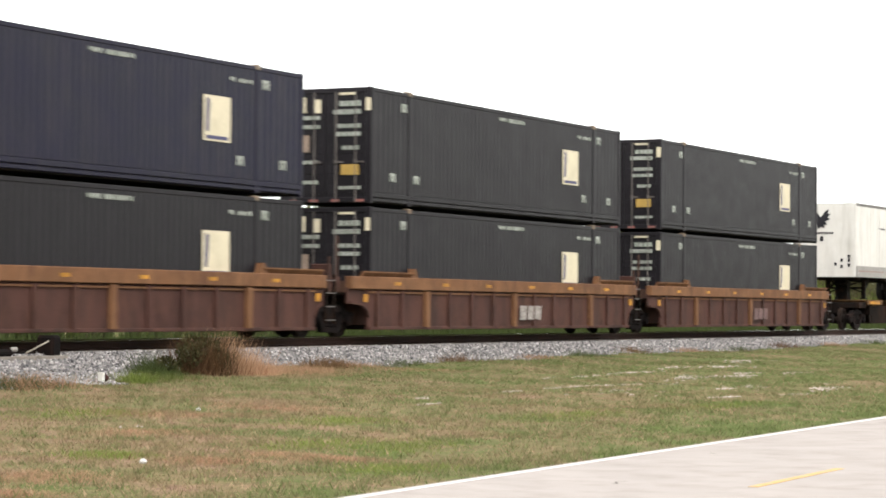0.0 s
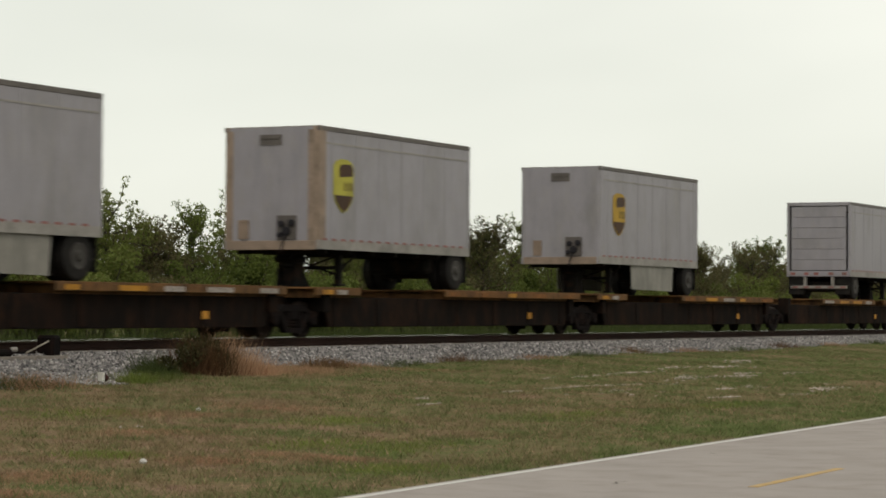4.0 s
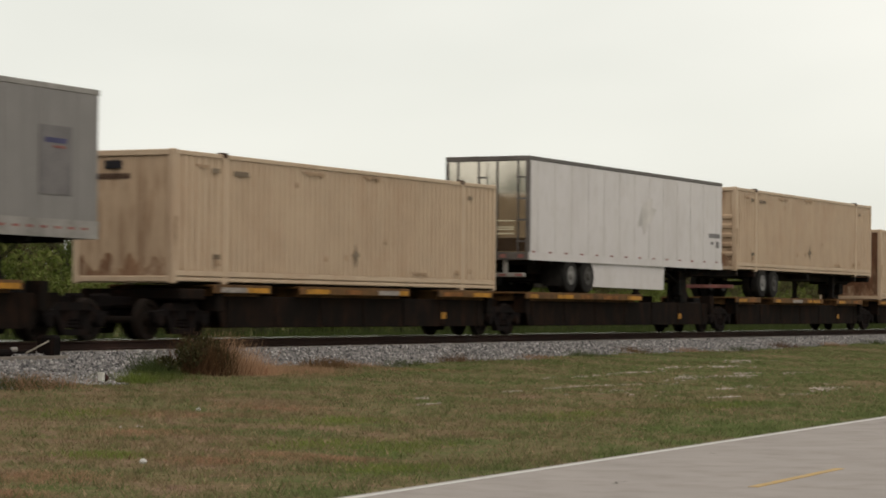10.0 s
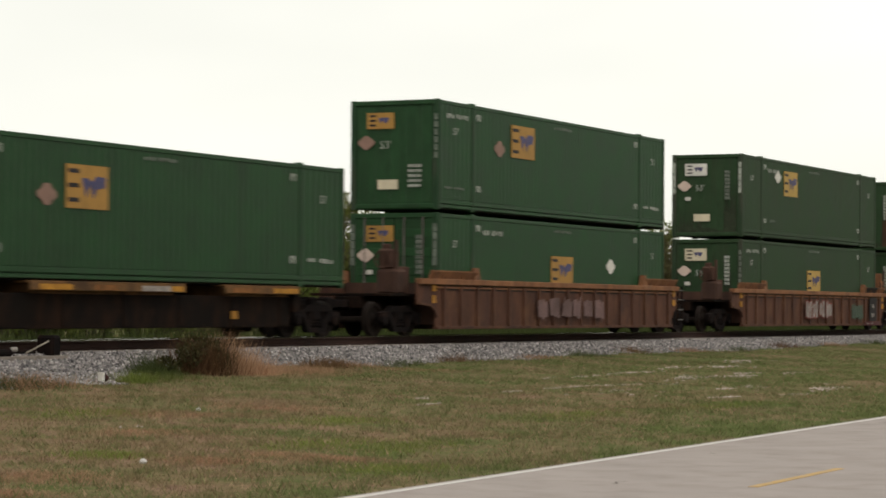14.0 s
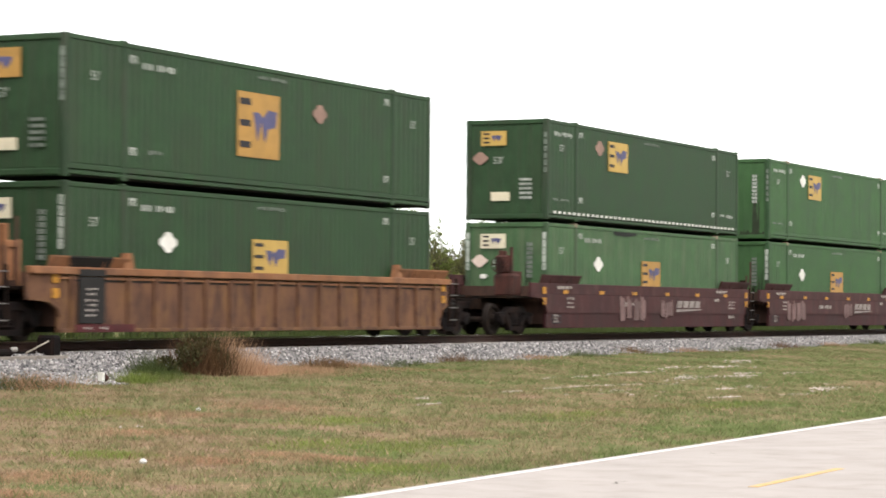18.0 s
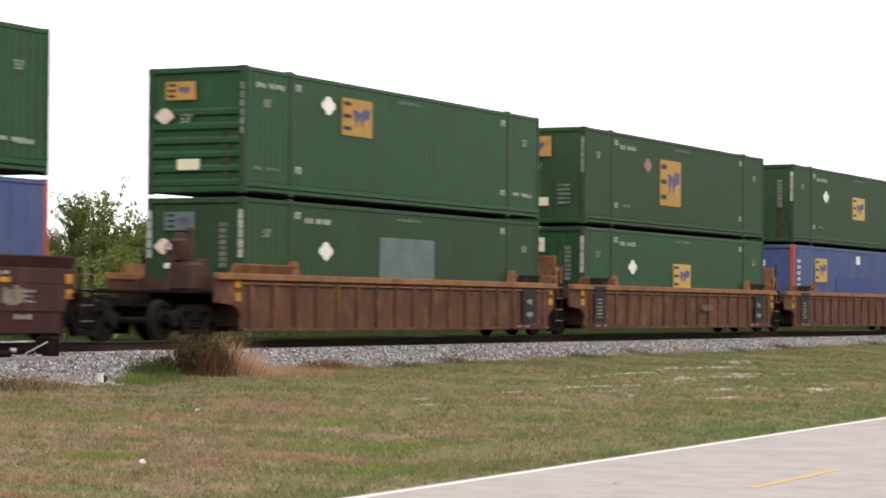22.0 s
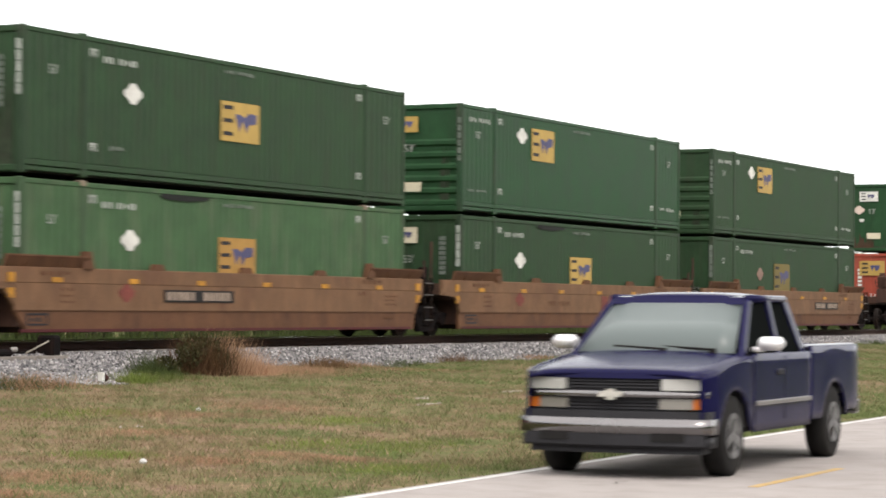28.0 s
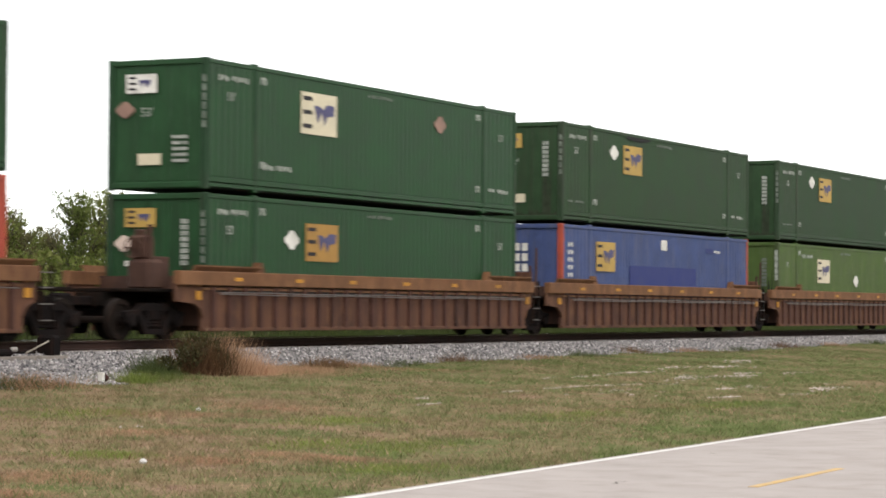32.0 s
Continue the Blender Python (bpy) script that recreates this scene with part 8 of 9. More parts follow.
# green stacks
c = well_car(332.0 + CL / 2, "russet", "end", "end", "ochre well wagons", W_OCH)
graffiti(c, m_graffdim, -2.2, 0.42, 4.9, 0.6, 6, 3, -1.535)
stack(332.0, gbox("deep", low_logo(m_orange), 2, endlogo=m_orange, hexes=((11.7, 1.7),), end="door"), gbox("deep", std(m_orange), 3, endlogo=m_orange, hexes=((3.74, 1.8),)))
for s0, lo, hi, l, rr_ in (
        (355.55, gbox("mid", low_logo(m_yellow), 1, endlogo=m_cream), gbox("mid", std(m_yellow), 4, endlogo=m_white, hexes=HI), "end", "joint"),
        (375.0, gbox("mid", cream_logo(1.48), 5, endlogo=m_cream), gbox("mid", cream_logo(1.56), 7, endlogo=m_white, hexes=((11.3, 2.2),)), "joint", "joint"),
        (394.5, gbox("mid", low_logo(m_yellow), 2, endlogo=m_cream, hexes=HL2), gbox("mid", tall_logo(6.55, m_orange), 6, endlogo=m_orange, hexes=((10.3, 2.0),)), "joint", "end")):
    c = well_car(s0 + CL / 2, "russet" if s0 < 370 else "ochre", l, rr_, "ochre well wagons", W_OCH)
    if s0 < 360:
        graffiti(c, m_graff, -1.68, 0.42, 3.28, 0.66, 4, 5, -1.535, edge=m_graffred, wild=0.06)
        graffiti(c, m_graffgreen, 4.1, 0.40, 1.6, 0.62, 2, 6, -1.535)
    elif s0 < 380:
        graffiti(c, m_graffred, 2.6, 0.72, 1.2, 0.22, 4, 7, -1.535)
    stack(s0, lo, hi)
for s0, lo, hi, l, rr_ in (
        (418.05, gbox("pale", low_logo(m_orange), 2, endlogo=m_cream, hexes=HL2, stain=True), dict(gbox("mid", std(m_yellow), 3, endlogo=m_yellow, hexes=HI), dashes=True), "end", "joint"),
        (437.5, gbox("fresh", low_logo(m_orange), 4, endlogo=m_yellow, hexes=HL2), gbox("fresh", std(m_yellow), 5, endlogo=m_yellow, hexes=HI), "joint", "joint"),
        (456.95, BLUE, gbox("deep", std(m_orange), 7, end="ribbed", endlogo=m_orange, hexes=HI), "joint", "end")):
    c = well_car(s0 + CL / 2, "maroon", l, rr_, "maroon well wagons", W_MAR)
    stack(s0, lo, hi)
    if s0 < 450:
        plain_logo(c, m_graff, "swoosh", 1.9, 0.80, 2.2, 0.22)
        graffiti(c, m_graffdim, -2.9 if s0 < 430 else -6.4, 0.34, 2.2, 0.78, 4, int(s0), wild=0.2)
        graffiti(c, m_graffdim, 0.5, 0.45, 1.1, 0.6, 3, int(s0) + 1, wild=0.2)
    else:
        graffiti(c, m_grafftan, 0.2, 0.32, 5.2, 0.70, 7, 9, edge=m_graffdark, wild=0.5)
        graffiti(c, m_grafftan, -0.3, 0.80, 5.4, 0.32, 11, 19, -1.456, wild=0.6)
        graffiti(c, m_graff, 1.2, 0.45, 3.0, 0.45, 5, 29, -1.47, wild=0.7)
        graffiti(c, m_graffdim, -2.4, 0.42, 1.2, 0.62, 2, 10)
        graffiti(c, m_grafftan, 6.4, 0.7, 0.7, 0.4, 2, 12)
for s0, lo, hi, l, rr_ in (
        (480.5, gbox("mid", (6.5, 1.15, 3.0, 1.02, m_greypatch), 2, endlogo=m_greypatch, hexes=HL2), gbox("deep", std(m_orange), 5, end="ribbed", endlogo=m_orange, hexes=HI), "end", "joint"),
        (499.95, gbox("deep", low_logo(m_yellow), 4, endlogo=m_cream, hexes=HL2), gbox("mid", tall_logo(6.05, m_orange), 6, endlogo=m_orange, hexes=((5.0, 2.0),)), "joint", "joint"),
        (519.5, BLUE, gbox("mid", centre_logo(m_yellow), 4, endlogo=m_yellow, hexes=((3.9, 1.84),)), "joint", "end")):
    c = well_car(s0 + CL / 2, "sienna", l, rr_, "ochre well wagons", W_OCH)
    stack(s0, lo, hi)
    if 490 < s0 < 510:
        graffiti(c, m_graffdim, 1.2, 0.72, 1.1, 0.22, 4, 17, -1.535)
    if s0 > 510:
        p = part("number_panel", shared("numpanel", "number_panel", m_blackpanel_shade, lambda s: (s.box(3.9, 4.5, -1.52, -1.505, 0.66, 0.84), s.box(4.6, 5.1, -1.52, -1.505, 0.66, 0.84))), c)
c = well_car(542.95 + CL / 2, "umber", "end", "end", "smooth-sided well wagons", "dark umber smooth-sided well wagon with a tan top chord")
stack(542.95, gbox("deep", centre_logo(m_cream), 2, endlogo=m_cream, hexes=((3.75, 1.8),)), gbox("mid", centre_logo(m_yellow), 4, endlogo=m_yellow, hexes=((3.78, 1.8),)))
c = well_car(566.45 + CL / 2, "umber", "end", "end", "smooth-sided well wagons", "dark umber smooth-sided well wagon with a tan top chord")
graffiti(c, m_graffdim, -2.6, 0.40, 3.6, 0.45, 5, 14)
stack(566.45, REDB, gbox("fresh", std(m_orange), 5, endlogo=m_yellow, hexes=HI))
for s0, lo, hi, l, rr_ in (
        (590.75, gbox("pale", low_logo(m_orange), 2, endlogo=m_yellow, hexes=HL2, stain=True), gbox("mid", centre_logo(m_yellow), 4, endlogo=m_cream, hexes=((3.85, 1.83),)), "end", "joint"),
        (610.15, gbox("mid", low_logo(m_yellow), 4, endlogo=m_cream, hexes=HL2, stain=True), gbox("deep", std(m_yellow), 5, end="ribbed", endlogo=m_yellow, hexes=HI), "joint", "joint"),
        (629.45, gbox("mid", (6.3, 1.1, 1.75, 1.0, m_umber), 6, endlogo=m_orange, hexes=((4.8, 1.7),)), gbox("mid", std(m_yellow), 7, end="ribbed", hexes=HI), "joint", "end")):
    c = well_car(s0 + CL / 2, "tan", l, rr_, "smooth-sided well wagons", W_TAN)
    stack(s0, lo, hi)
    if 600 < s0 < 620:
        plain_logo(c, m_graffred, "block", 1.2, 0.70, 1.7, 0.42)
    else:
        p = part("number_panel", shared(("numpanel2", s0 > 600), "number_panel", m_blackpanel_shade, lambda s: s.box(-3.2 if s0 < 600 else 2.6, -0.4 if s0 < 600 else 5.4, -1.445, -1.432, 0.80, 1.06)), c, label="black number panel with pale blocks")
        for x in ((-3.1, -1.65) if s0 < 600 else (2.7, 4.15)):
            for k in range(5):
                part("number_bar", shared("numbar2", "number_bar", m_tan_post, lambda s: s.box(0, 0.17, -1.453, -1.445, 0.84, 1.02)), p, (x + 0.23 * k, 0, 0))
c = well_car(653.25 + CL / 2, "rust", "end", "end", "brown well wagons", W_OLD)
stack(653.25, REDB, gbox("deep", cream_logo(1.5), 7, endlogo=m_white, hexes=((11.4, 2.2),)))
for s0, lo, hi, l, rr_ in (
        (676.55, gbox("deep", (4.4, 1.48, 1.55, 0.88, m_orange), 5, endlogo=m_yellow, hexes=((3.75, 1.95),)), gbox("deep", cream_logo(1.5), 3, endlogo=m_white, hexes=((11.4, 2.2),)), "end", "joint"),
        (695.9, BLUE, gbox("mid", (4.65, 1.6, 1.5, 0.88, m_yellow), 5, endlogo=m_yellow, hexes=((3.9, 2.2),), stain=True), "joint", "joint"),
        (715.35, gbox("olive", (4.56, 1.48, 1.5, 0.88, m_cream), 4, endlogo=m_cream, hexes=((9.5, 1.6),)), gbox("mid", (4.74, 1.6, 1.5, 0.88, m_yellow), 5, endlogo=m_yellow, hexes=HI), "joint", "joint"),
        (734.8, gbox("mid", low_logo(m_yellow), 2, endlogo=m_cream), gbox("mid", std(m_yellow), 4, endlogo=m_yellow, hexes=HI), "joint", "end")):
    c = well_car(s0 + CL / 2, "rust_close", l, rr_, "brown well wagons", W_OLD)
    stack(s0, lo, hi)


# ---- pickup truck ----
m_navy_car = mat("navy_car_paint", (0.0075, 0.0072, 0.040), 0.2, metal=0.0, var=0.04, bump=0.0, spec=0.085)
m_chrome = mat("chrome", (0.21, 0.205, 0.21), 0.24, metal=1.0, var=0.03, bump=0.0)
m_plastic = mat("dark_grey_plastic", (0.022, 0.022, 0.025), 0.6)
m_glass = glass("tinted_window", (0.006, 0.007, 0.007), 0.06, spec=0.0)
m_screen = glass("windscreen_glass", (0.095, 0.118, 0.118), 0.35, spec=0.4)
m_lamp = glass("headlamp_glass", (0.33, 0.33, 0.31), 0.12)
m_lowlamp = glass("dull_lamp_glass", (0.16, 0.15, 0.13), 0.2)
m_amber = mat("amber_lens", (0.42, 0.11, 0.015), 0.25, var=0.05, bump=0.0)
m_tail = mat("tail_lens", (0.30, 0.02, 0.02), 0.25, var=0.05, bump=0.0)
m_alloy = mat("alloy_rim", (0.15, 0.15, 0.155), 0.4, metal=0.25, spec=0.5)
m_cabin = mat("cabin_grey", (0.10, 0.10, 0.10), 0.8)
PICKUP_AXLES = (0.95, 4.60)
R_T = 0.39


def half_width(x, z):
    w = 0.965 - 0.012 * max(0, (0.62 - z) / 0.3) - 0.010 * max(0, (z - 1.05) / 0.2) ** 2
    for c in PICKUP_AXLES:
        d = math.hypot(x - c, (z - 0.36))
        w += 0.007 * max(0, 1 - abs(d - 0.52) / 0.22)
    return w - 0.13 * max(0, (0.55 - x) / 0.55) ** 2 - 0.04 * max(0, (x - 5.3) / 0.5) ** 2


def arch(cx, r, n=10):
    return [(cx + r * math.cos(math.pi * (1 - i / n)) * -1, 0.36 + r * math.sin(math.pi * i / n)) for i in range(n + 1)]


pickup = thing("pickup_truck", pose(0, 0, 0), "dark navy extended-cab pickup truck with chrome bumper", "pickup truck")


def body_side(x0, x1, low, high, cut, sy):
    """Skin of one stretch of body side as a grid, with wheel openings."""
    s = Shape()
    nx, nz = max(2, int((x1 - x0) / 0.07)), 9
    vs = []
    for i in range(nx + 1):
        x = x0 + (x1 - x0) * i / nx
        lo = low(x)
        for c in cut:
            d = abs(x - c)
            if d < 0.49:
                lo = max(lo, 0.36 + math.sqrt(0.49 ** 2 - d * d) * 0.98)
        hi = high(x)
        for j in range(nz + 1):
            z = lo + (hi - lo) * j / nz
            vs.append((x, sy * half_width(x, z), z))
    s.add(vs, [(i * (nz + 1) + j, (i + 1) * (nz + 1) + j, (i + 1) * (nz + 1) + j + 1, i * (nz + 1) + j + 1) for i in range(nx) for j in range(nz)])
    return s


def skin(name, s, material, parent, label="", thick=0.02):
    ob = part(name, s.mesh(name, material, True), parent, label=label)
    so = ob.modifiers.new("thickness", "SOLIDIFY")
    so.thickness, so.offset = thick, -1
    return ob


HOOD = lambda x: 0.985 + 0.20 * min(1, max(0, x) / 1.42) ** 0.75
for sy in (-1, 1):
    skin("front_fender", body_side(0.14, 1.55, lambda x: 0.42, lambda x: HOOD(x) - 0.02, (PICKUP_AXLES[0],), sy), m_navy_car, pickup)
    skin("cab_side", body_side(1.56, 3.62, lambda x: 0.40, lambda x: 1.185, (), sy), m_navy_car, pickup)
    skin("bed_side", body_side(3.65, 5.68, lambda x: 0.45 + 0.06 * (x > 5.1), lambda x: 1.24, (PICKUP_AXLES[1],), sy), m_navy_car, pickup)
# hood, with a crown across it
s = Shape()
n, k = 12, 12
s.add([(0.12 + 1.38 * i / n, (2 * j / k - 1) * (half_width(0.12 + 1.38 * i / n, 1.0) - 0.03), HOOD(0.12 + 1.38 * i / n) + (0.012 + 0.033 * i / n) * (1 - (2 * j / k - 1) ** 2) - 0.02 * (i == 0) - 0.03 * abs(2 * j / k - 1) ** 8) for i in range(n + 1) for j in range(k + 1)],
      [(i * (k + 1) + j, (i + 1) * (k + 1) + j, (i + 1) * (k + 1) + j + 1, i * (k + 1) + j + 1) for i in range(n) for j in range(k)])
skin("hood", s, m_navy_car, pickup)
# cab
CB = [(1.42, 0.90, 1.13), (3.60, 0.90, 1.13), (3.38, 0.72, 1.76), (2.12, 0.72, 1.76)]      # side glass plane: base front, base rear, top rear, top front
s = Shape()
n = 8
top = []
for i in range(n + 1):
    for j in range(n + 1):
        u, v = i / n, 2 * j / n - 1
        top.append((2.08 + 1.36 * u, v * 0.735, 1.735 + 0.072 * (1 - 0.75 * abs(2 * u - 1) ** 4) * (1 - abs(v) ** 4)))
s.add(top, [(i * (n + 1) + j, (i + 1) * (n + 1) + j, (i + 1) * (n + 1) + j + 1, i * (n + 1) + j + 1) for i in range(n) for j in range(n)])
skin("roof", s, m_navy_car, pickup)


def bar(s, a, b, w, d):
    """Pillar from a to b, w wide along x and d deep along y."""
    s.add([(p[0] + dx, p[1] + dy, p[2]) for p in (a, b) for dx, dy in ((-w / 2, -d / 2), (w / 2, -d / 2), (w / 2, d / 2), (-w / 2, d / 2))], [(0, 1, 2, 3), (4, 7, 6, 5), (0, 4, 5, 1), (1, 5, 6, 2), (2, 6, 7, 3), (3, 7, 4, 0)])


for sy in (-1, 1):
    for nm, a, b, w in (("front_pillar", (1.36, sy * 0.90, 1.12), (2.13, sy * 0.72, 1.735), 0.085), ("door_pillar", (2.62, sy * 0.905, 1.12), (2.72, sy * 0.73, 1.73), 0.09), ("rear_pillar", (3.55, sy * 0.90, 1.12), (3.36, sy * 0.72, 1.735), 0.16)):
        s = Shape()
        bar(s, a, b, w, 0.06)
        part(nm, s.mesh(nm, m_navy_car), pickup)
    s = Shape()
    s.rod((2.09, sy * 0.725, 1.735), (3.40, sy * 0.725, 1.735), 0.042)
    part("roof_rail", s.mesh("roof_rail", m_navy_car, True), pickup)
    for nm, q4 in (("door_window", [(1.46, 0.885, 1.18), (2.60, 0.89, 1.18), (2.70, 0.725, 1.715), (2.18, 0.715, 1.715)]), ("rear_quarter_window", [(2.66, 0.89, 1.185), (3.50, 0.885, 1.185), (3.32, 0.725, 1.71), (2.76, 0.725, 1.715)])):
        s = Shape()
        s.add([(x, sy * y, z) for x, y, z in q4] + [(x, sy * (y - 0.012), z) for x, y, z in q4], [(0, 1, 2, 3), (7, 6, 5, 4), (0, 4, 5, 1), (1, 5, 6, 2), (2, 6, 7, 3), (3, 7, 4, 0)])
        part(nm, s.mesh(nm, m_glass), pickup, label="dark tinted glass")
for nm, q4, mm in (("windscreen", [(1.34, -0.83, 1.19), (1.34, 0.83, 1.19), (2.05, 0.69, 1.69), (2.05, -0.69, 1.69)], m_screen), ("rear_window", [(3.60, -0.82, 1.16), (3.60, 0.82, 1.16), (3.40, 0.68, 1.75), (3.40, -0.68, 1.75)], m_glass)):
    s = Shape()
    n = 8
    sg = -1 if nm == "windscreen" else 1
    vs = []
    for i in range(n + 1):
        u = i / n
        a, b = Vector(q4[0]).lerp(q4[1], u), Vector(q4[3]).lerp(q4[2], u)
        bow = sg * 0.09 * (1 - (2 * u - 1) ** 2)
        vs += [(a.x + bow, a.y, a.z), (b.x + bow * 0.7, b.y, b.z)]
    s.add(vs, [(2 * i, 2 * i + 2, 2 * i + 3, 2 * i + 1) for i in range(n)])
    skin(nm, s, mm, pickup, "pale greenish windscreen glass" if sg < 0 else "dark rear glass", 0.01)
s = Shape()
s.box(1.5, 3.55, -0.86, 0.86, 0.45, 1.10)
part("cabin_floor", s.mesh("cabin_floor", m_cabin), pickup)
for y0 in (-0.62, -0.1):
    s = Shape()
    s.rod((1.28, y0, 1.225), (1.36, y0 + 0.55, 1.25), 0.012)
    s.box(1.25, 1.32, y0 - 0.03, y0 + 0.03, 1.19, 1.235)
    part("wiper", s.mesh("wiper", m_tyre), pickup)
s = Shape()
s.prism([(2.005, 1.675), (2.08, 1.75), (2.19, 1.76), (2.19, 1.69)], -0.70, 0.70)
part("windscreen_header", s.mesh("windscreen_header", m_navy_car), pickup)
# bed
s = Shape()
s.box(3.66, 5.62, -0.80, 0.80, 0.68, 0.72)
s.box(3.62, 3.70, -0.86, 0.86, 0.6, 1.22, 0.01)
s.box(3.66, 5.62, -0.84, -0.80, 0.7, 1.22)
s.box(3.66, 5.62, 0.80, 0.84, 0.7, 1.22)
part("bed_liner", s.mesh("bed_liner", m_plastic), pickup)
for sy in (-1, 1):
    s = Shape()
    s.box(3.66, 5.66, *sorted((sy * 0.80, sy * 0.90)), 1.22, 1.255, 0.012)
    part("bed_rail_cap", s.mesh("bed_rail_cap", mat("satin_rail_cap", (0.32, 0.33, 0.36), 0.35, metal=0.3)), pickup, label="light bed rail cap")
s = Shape()
s.box(5.62, 5.70, -0.82, 0.82, 0.58, 1.24, 0.02)
part("tailgate", s.mesh("tailgate", m_navy_car), pickup)
s = Shape()
s.box(5.66, 5.84, -0.93, 0.93, 0.44, 0.62, 0.03)
part("rear_bumper", s.mesh("rear_bumper", m_chrome), pickup)
for sy in (-1, 1):
    s = Shape()
    s.box(5.60, 5.71, *sorted((sy * 0.80, sy * 0.93)), 0.78, 1.16, 0.02)
    part("tail_lamp", s.mesh("tail_lamp", m_tail), pickup)
# nose
NOSE = lambda y: 0.10 + 0.13 * (abs(y) / 0.93) ** 2.2


def across(z0, z1, y0, y1, depth, out=0.0, n=14):
    """A strip that follows the nose's curve."""
    s = Shape()
    vs = []
    for i in range(n + 1):
        y = y0 + (y1 - y0) * i / n
        x = NOSE(y) - out
        vs += [(x, y, z0), (x + 0.01, y, z1), (x + depth, y, z1), (x + depth, y, z0)]
    s.add(vs, [(4 * i + a, 4 * i + 4 + a, 4 * i + 4 + (a + 1) % 4, 4 * i + (a + 1) % 4) for i in range(n) for a in range(4)] + [(0, 1, 2, 3), (4 * n, 4 * n + 3, 4 * n + 2, 4 * n + 1)])
    return s


part("grille_frame", across(0.64, 0.98, -0.90, 0.90, 0.08, -0.03).mesh("grille_frame", m_plastic), pickup)
part("hood_lip", across(0.955, 1.01, -0.88, 0.88, 0.12, 0.0).mesh("hood_lip", m_navy_car), pickup)
for i, z in enumerate((0.665, 0.695, 0.725, 0.865, 0.895, 0.925)):
    part("grille_slat", across(z, z + 0.014, -0.46, 0.46, 0.04, -0.01).mesh("grille_slat", m_plastic), pickup)
part("chrome_bar", across(0.775, 0.835, -0.93, 0.93, 0.06, 0.025).mesh("chrome_bar", m_chrome, True), pickup, label="chrome grille bar")
s = Shape()
s.prism([(-0.13, 0.0), (-0.10, 0.05), (-0.04, 0.05), (-0.04, 0.075), (0.04, 0.075), (0.04, 0.05), (0.13, 0.05), (0.10, 0.0), (0.04, 0.0), (0.04, -0.03), (-0.04, -0.03), (-0.04, 0.0)], -0.01, 0.02)
part("grille_badge", s.mesh("grille_badge", mat("pale_badge", (0.52, 0.51, 0.47), 0.3, metal=0.5)), pickup, (0.055, 0, 0.78), "pale cross-shaped badge", (0, 0, -90))
for sy in (-1, 1):
    a, b = sorted((sy * 0.49, sy * 0.91))
    part("headlamp", across(0.845, 0.955, a, b, 0.10, 0.005).mesh("headlamp", m_lamp), pickup, label="clear headlamp")
    part("lower_lamp", across(0.665, 0.765, *sorted((sy * 0.47, sy * 0.785)), 0.06, 0.005).mesh("lower_lamp", m_lowlamp), pickup)
    part("turn_signal", across(0.665, 0.765, *sorted((sy * 0.79, sy * 0.90)), 0.06, 0.005).mesh("turn_signal", m_amber), pickup, label="amber turn signal")
part("bumper_pad", across(0.575, 0.645, -0.95, 0.95, 0.2, 0.06).mesh("bumper_pad", m_plastic), pickup)
part("bumper_valance", across(0.30, 0.40, -0.95, 0.95, 0.25, 0.075).mesh("bumper_valance", m_plastic, True), pickup, label="dark lower bumper")
part("front_bumper", across(0.43, 0.575, -0.97, 0.97, 0.25, 0.10).mesh("front_bumper", m_chrome, True), pickup, label="chrome front bumper")
part("bumper_insert", across(0.32, 0.452, -0.92, 0.92, 0.10, 0.104).mesh("bumper_insert", m_plastic), pickup, label="dark lower bumper insert")
for sy in (-1, 1):
    part("bumper_recess", across(0.36, 0.435, *sorted((sy * 0.42, sy * 0.74)), 0.05, 0.110).mesh("bumper_recess", m_tyre), pickup, label="black recess in the bumper")
part("air_dam", across(0.24, 0.30, -0.88, 0.88, 0.22, 0.02).mesh("air_dam", m_plastic), pickup)
for sy in (-1, 1):
    s = Shape()
    s.box(1.66, 1.80, *sorted((sy * 0.90, sy * 1.0)), 1.20, 1.25)
    s.box(1.62, 1.76, *sorted((sy * 0.97, sy * 1.24)), 1.215, 1.355, 0.045)
    part("door_mirror", s.mesh("door_mirror", mat("pale_mirror_cap", (0.62, 0.62, 0.64), 0.25, metal=0.4), True), pickup, label="bright door mirror")
    s = Shape()
    s.box(2.36, 2.56, *sorted((sy * 0.958, sy * 0.985)), 0.96, 1.02, 0.01)
    part("door_handle", s.mesh("door_handle", m_plastic), pickup)
    s = Shape()
    s.box(1.60, 3.60, *sorted((sy * 0.974, sy * 0.987)), 0.66, 0.71, 0.006)
    part("side_moulding", s.mesh("side_moulding", mat("bright_moulding", (0.22, 0.21, 0.21), 0.35, metal=0.5)), pickup)
    for gx in (1.575, 2.655):
        s = Shape()
        s.box(gx, gx + 0.015, *sorted((sy * 0.950, sy * 0.968)), 0.5, 1.15)
        part("door_gap", s.mesh("door_gap", m_tyre), pickup)
s = Shape()
s.box(0.6, 5.4, -0.5, -0.35, 0.34, 0.5)
s.box(0.6, 5.4, 0.35, 0.5, 0.34, 0.5)
s.box(0.3, 5.6, -0.85, 0.85, 0.44, 0.52)
part("chassis", s.mesh("chassis", m_under), pickup)
PICKUP_WHEELS = []
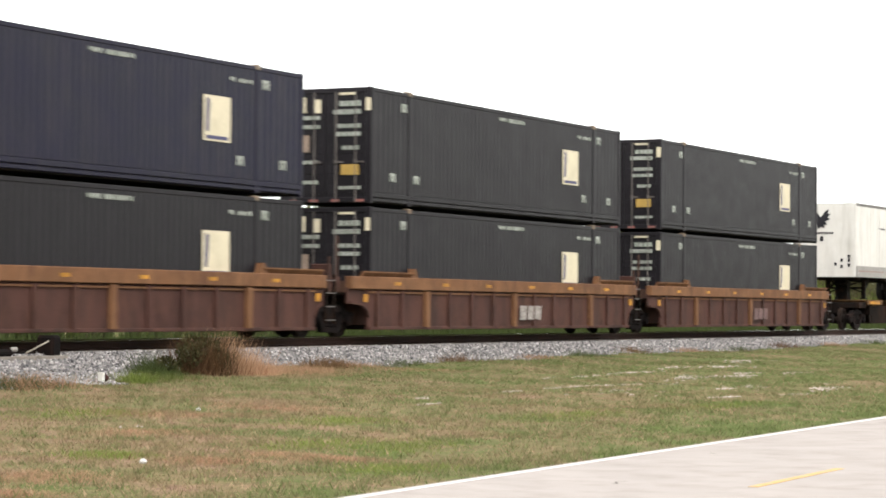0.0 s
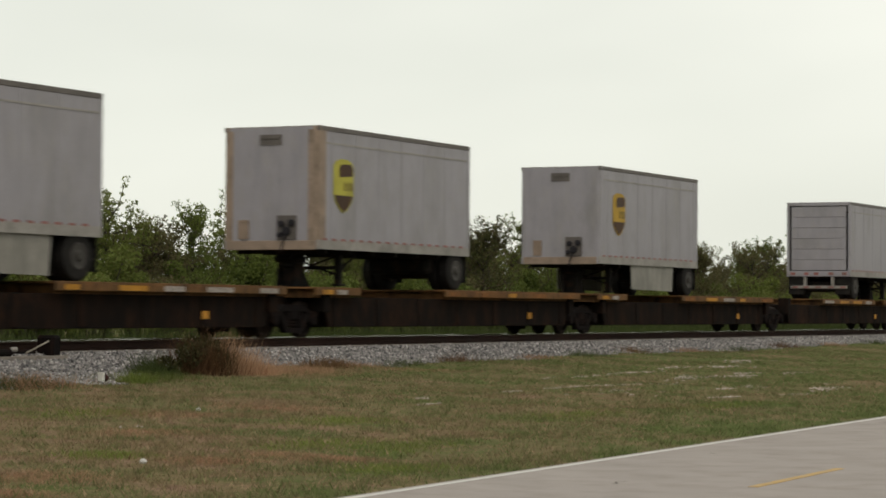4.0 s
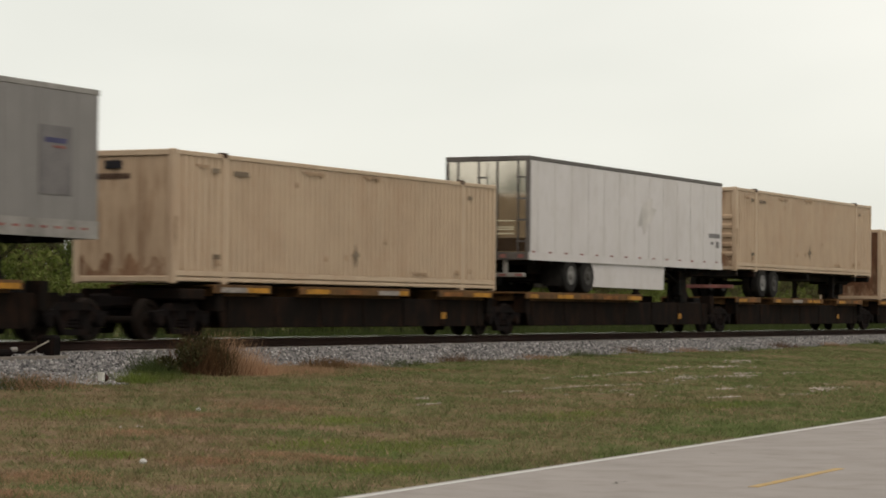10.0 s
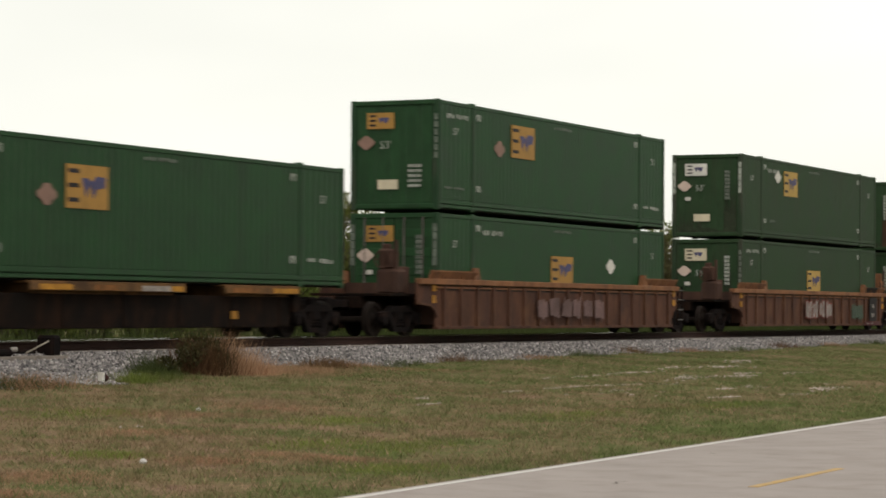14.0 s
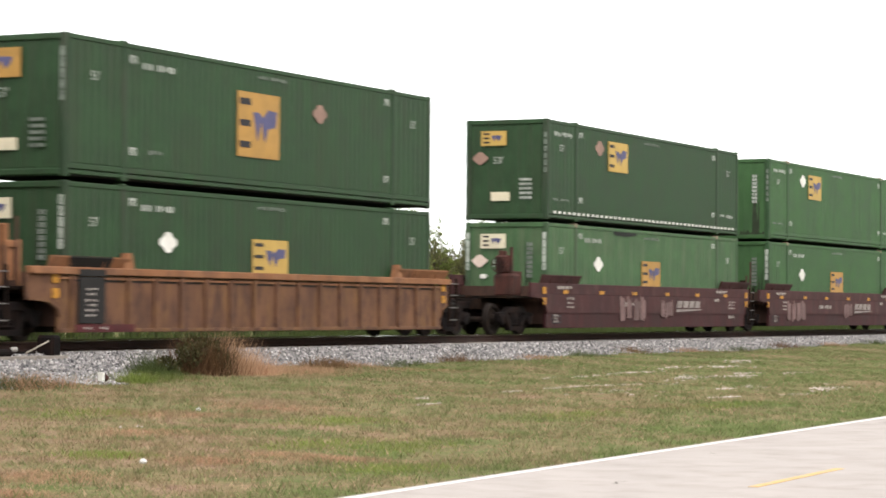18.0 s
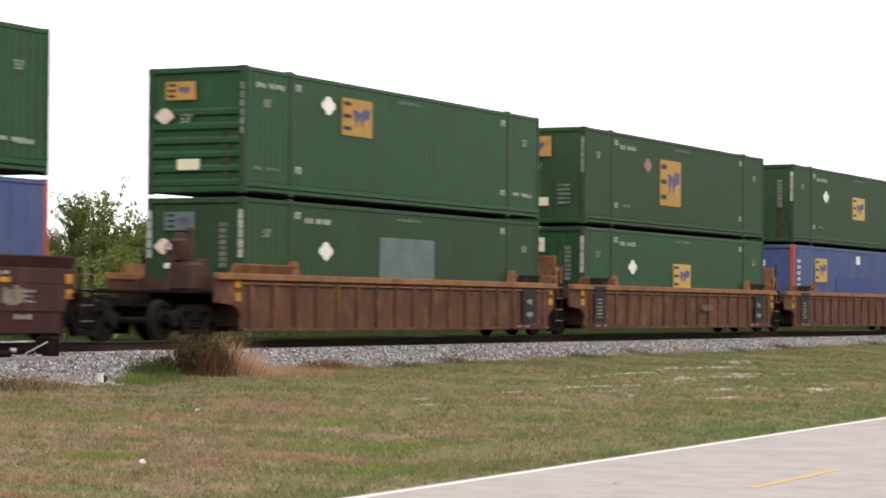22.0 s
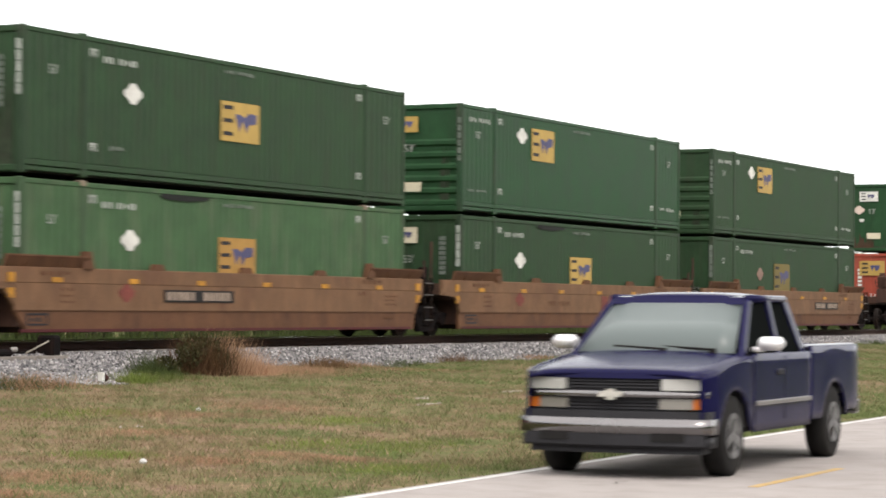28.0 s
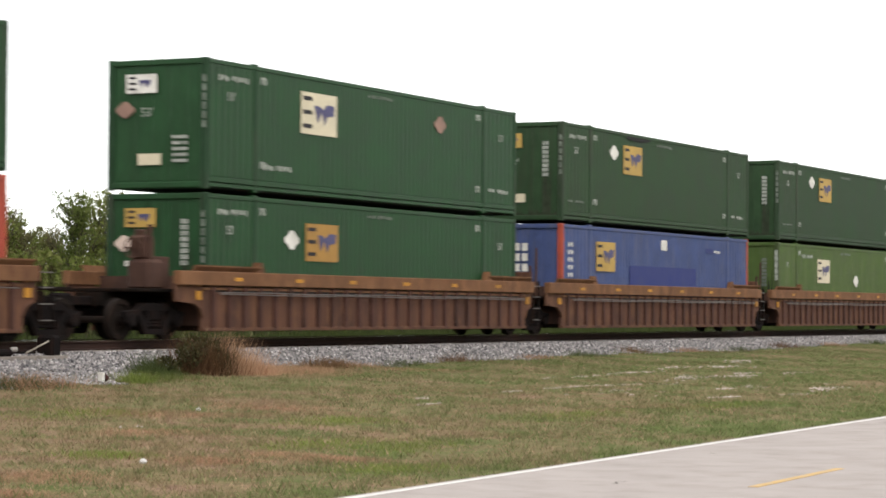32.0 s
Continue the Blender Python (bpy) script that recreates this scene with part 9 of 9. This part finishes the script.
for ax in PICKUP_AXLES:
    for sy in (-1, 1):
        w = part("wheel", shared(("ptyre", sy), "wheel", m_tyre, lambda q: q.turn([(-0.115, 0.21), (-0.12, 0.33), (-0.10, R_T), (0.10, R_T), (0.12, 0.33), (0.115, 0.21)], "y", 28), True), pickup)
        w.matrix_parent_inverse = Matrix.Translation((ax, sy * 0.83, R_T))
        PICKUP_WHEELS.append(w)
        part("rim", shared(("prim", sy), "rim", m_alloy, lambda q: (q.turn([(sy * 0.09, 0.222), (sy * 0.128, 0.222), (sy * 0.126, 0.195), (sy * 0.118, 0.18), (sy * 0.118, 0.05)], "y", 24), q.turn([(sy * 0.11, 0.06), (sy * 0.14, 0.05)], "y", 12),
             [q.add([(Matrix.Rotation(a * 1.2566, 3, "Y") @ Vector(p))[:] for p in ((-0.035, sy * 0.135, 0.03), (0.035, sy * 0.135, 0.03), (0.05, sy * 0.13, 0.20), (-0.05, sy * 0.13, 0.20))], [(0, 1, 2, 3)]) for a in range(5)])), w, label="five-spoke alloy rim")
        part("rim_hollow", shared(("phol", sy), "rim_hollow", m_under, lambda q: q.turn([(sy * 0.117, 0.178), (sy * 0.1215, 0.178), (sy * 0.1215, 0.06)], "y", 20)), w)


# ---- what moves ----
def run(t):
    """Metres that the train has gone since the start."""
    return 19.57 * t + 0.0075 * t * t if t < 14 else 275.45 + 19.77 * (t - 14)


def share_turning(first, others):
    """The other wheels turn with the first one's keys."""
    for o in others:
        o.rotation_mode = "QUATERNION"
        a = o.animation_data_create()
        a.action = first.animation_data.action
        a.action_slot = first.animation_data.action_slot


def motions():
    times = [0, 2, 4, 6, 8, 10, 12, 14, 20, 26, 32]
    for ob, s, z, pitch in TRAIN:
        walk(ob, [(t, pose(s - run(t), TRACK_Y, z, 0, pitch, 0)) for t in times])
    k = int(32 * FPS)
    walk(BOGIE_WHEELS[0], [(i / FPS, pose(0, 0, 0, 0, -math.degrees(run(i / FPS) / 0.43), 0)) for i in range(k + 1)])
    share_turning(BOGIE_WHEELS[0], BOGIE_WHEELS[1:])
    speed = 18.0

    def road_x(t):
        return 21.65 - speed * (t - 28.0)
    walk(pickup, [(t, pose(road_x(t), 8.98 + 0.036 * (road_x(t) - 22), 0, 0, 0, ROAD_TURN)) for t in (0, 16, 24, 28, 32)])
    walk(PICKUP_WHEELS[0], [(i / FPS, pose(0, 0, 0, 0, -math.degrees(speed * i / FPS / R_T), 0)) for i in range(k + 1)])
    share_turning(PICKUP_WHEELS[0], PICKUP_WHEELS[1:])


motions()
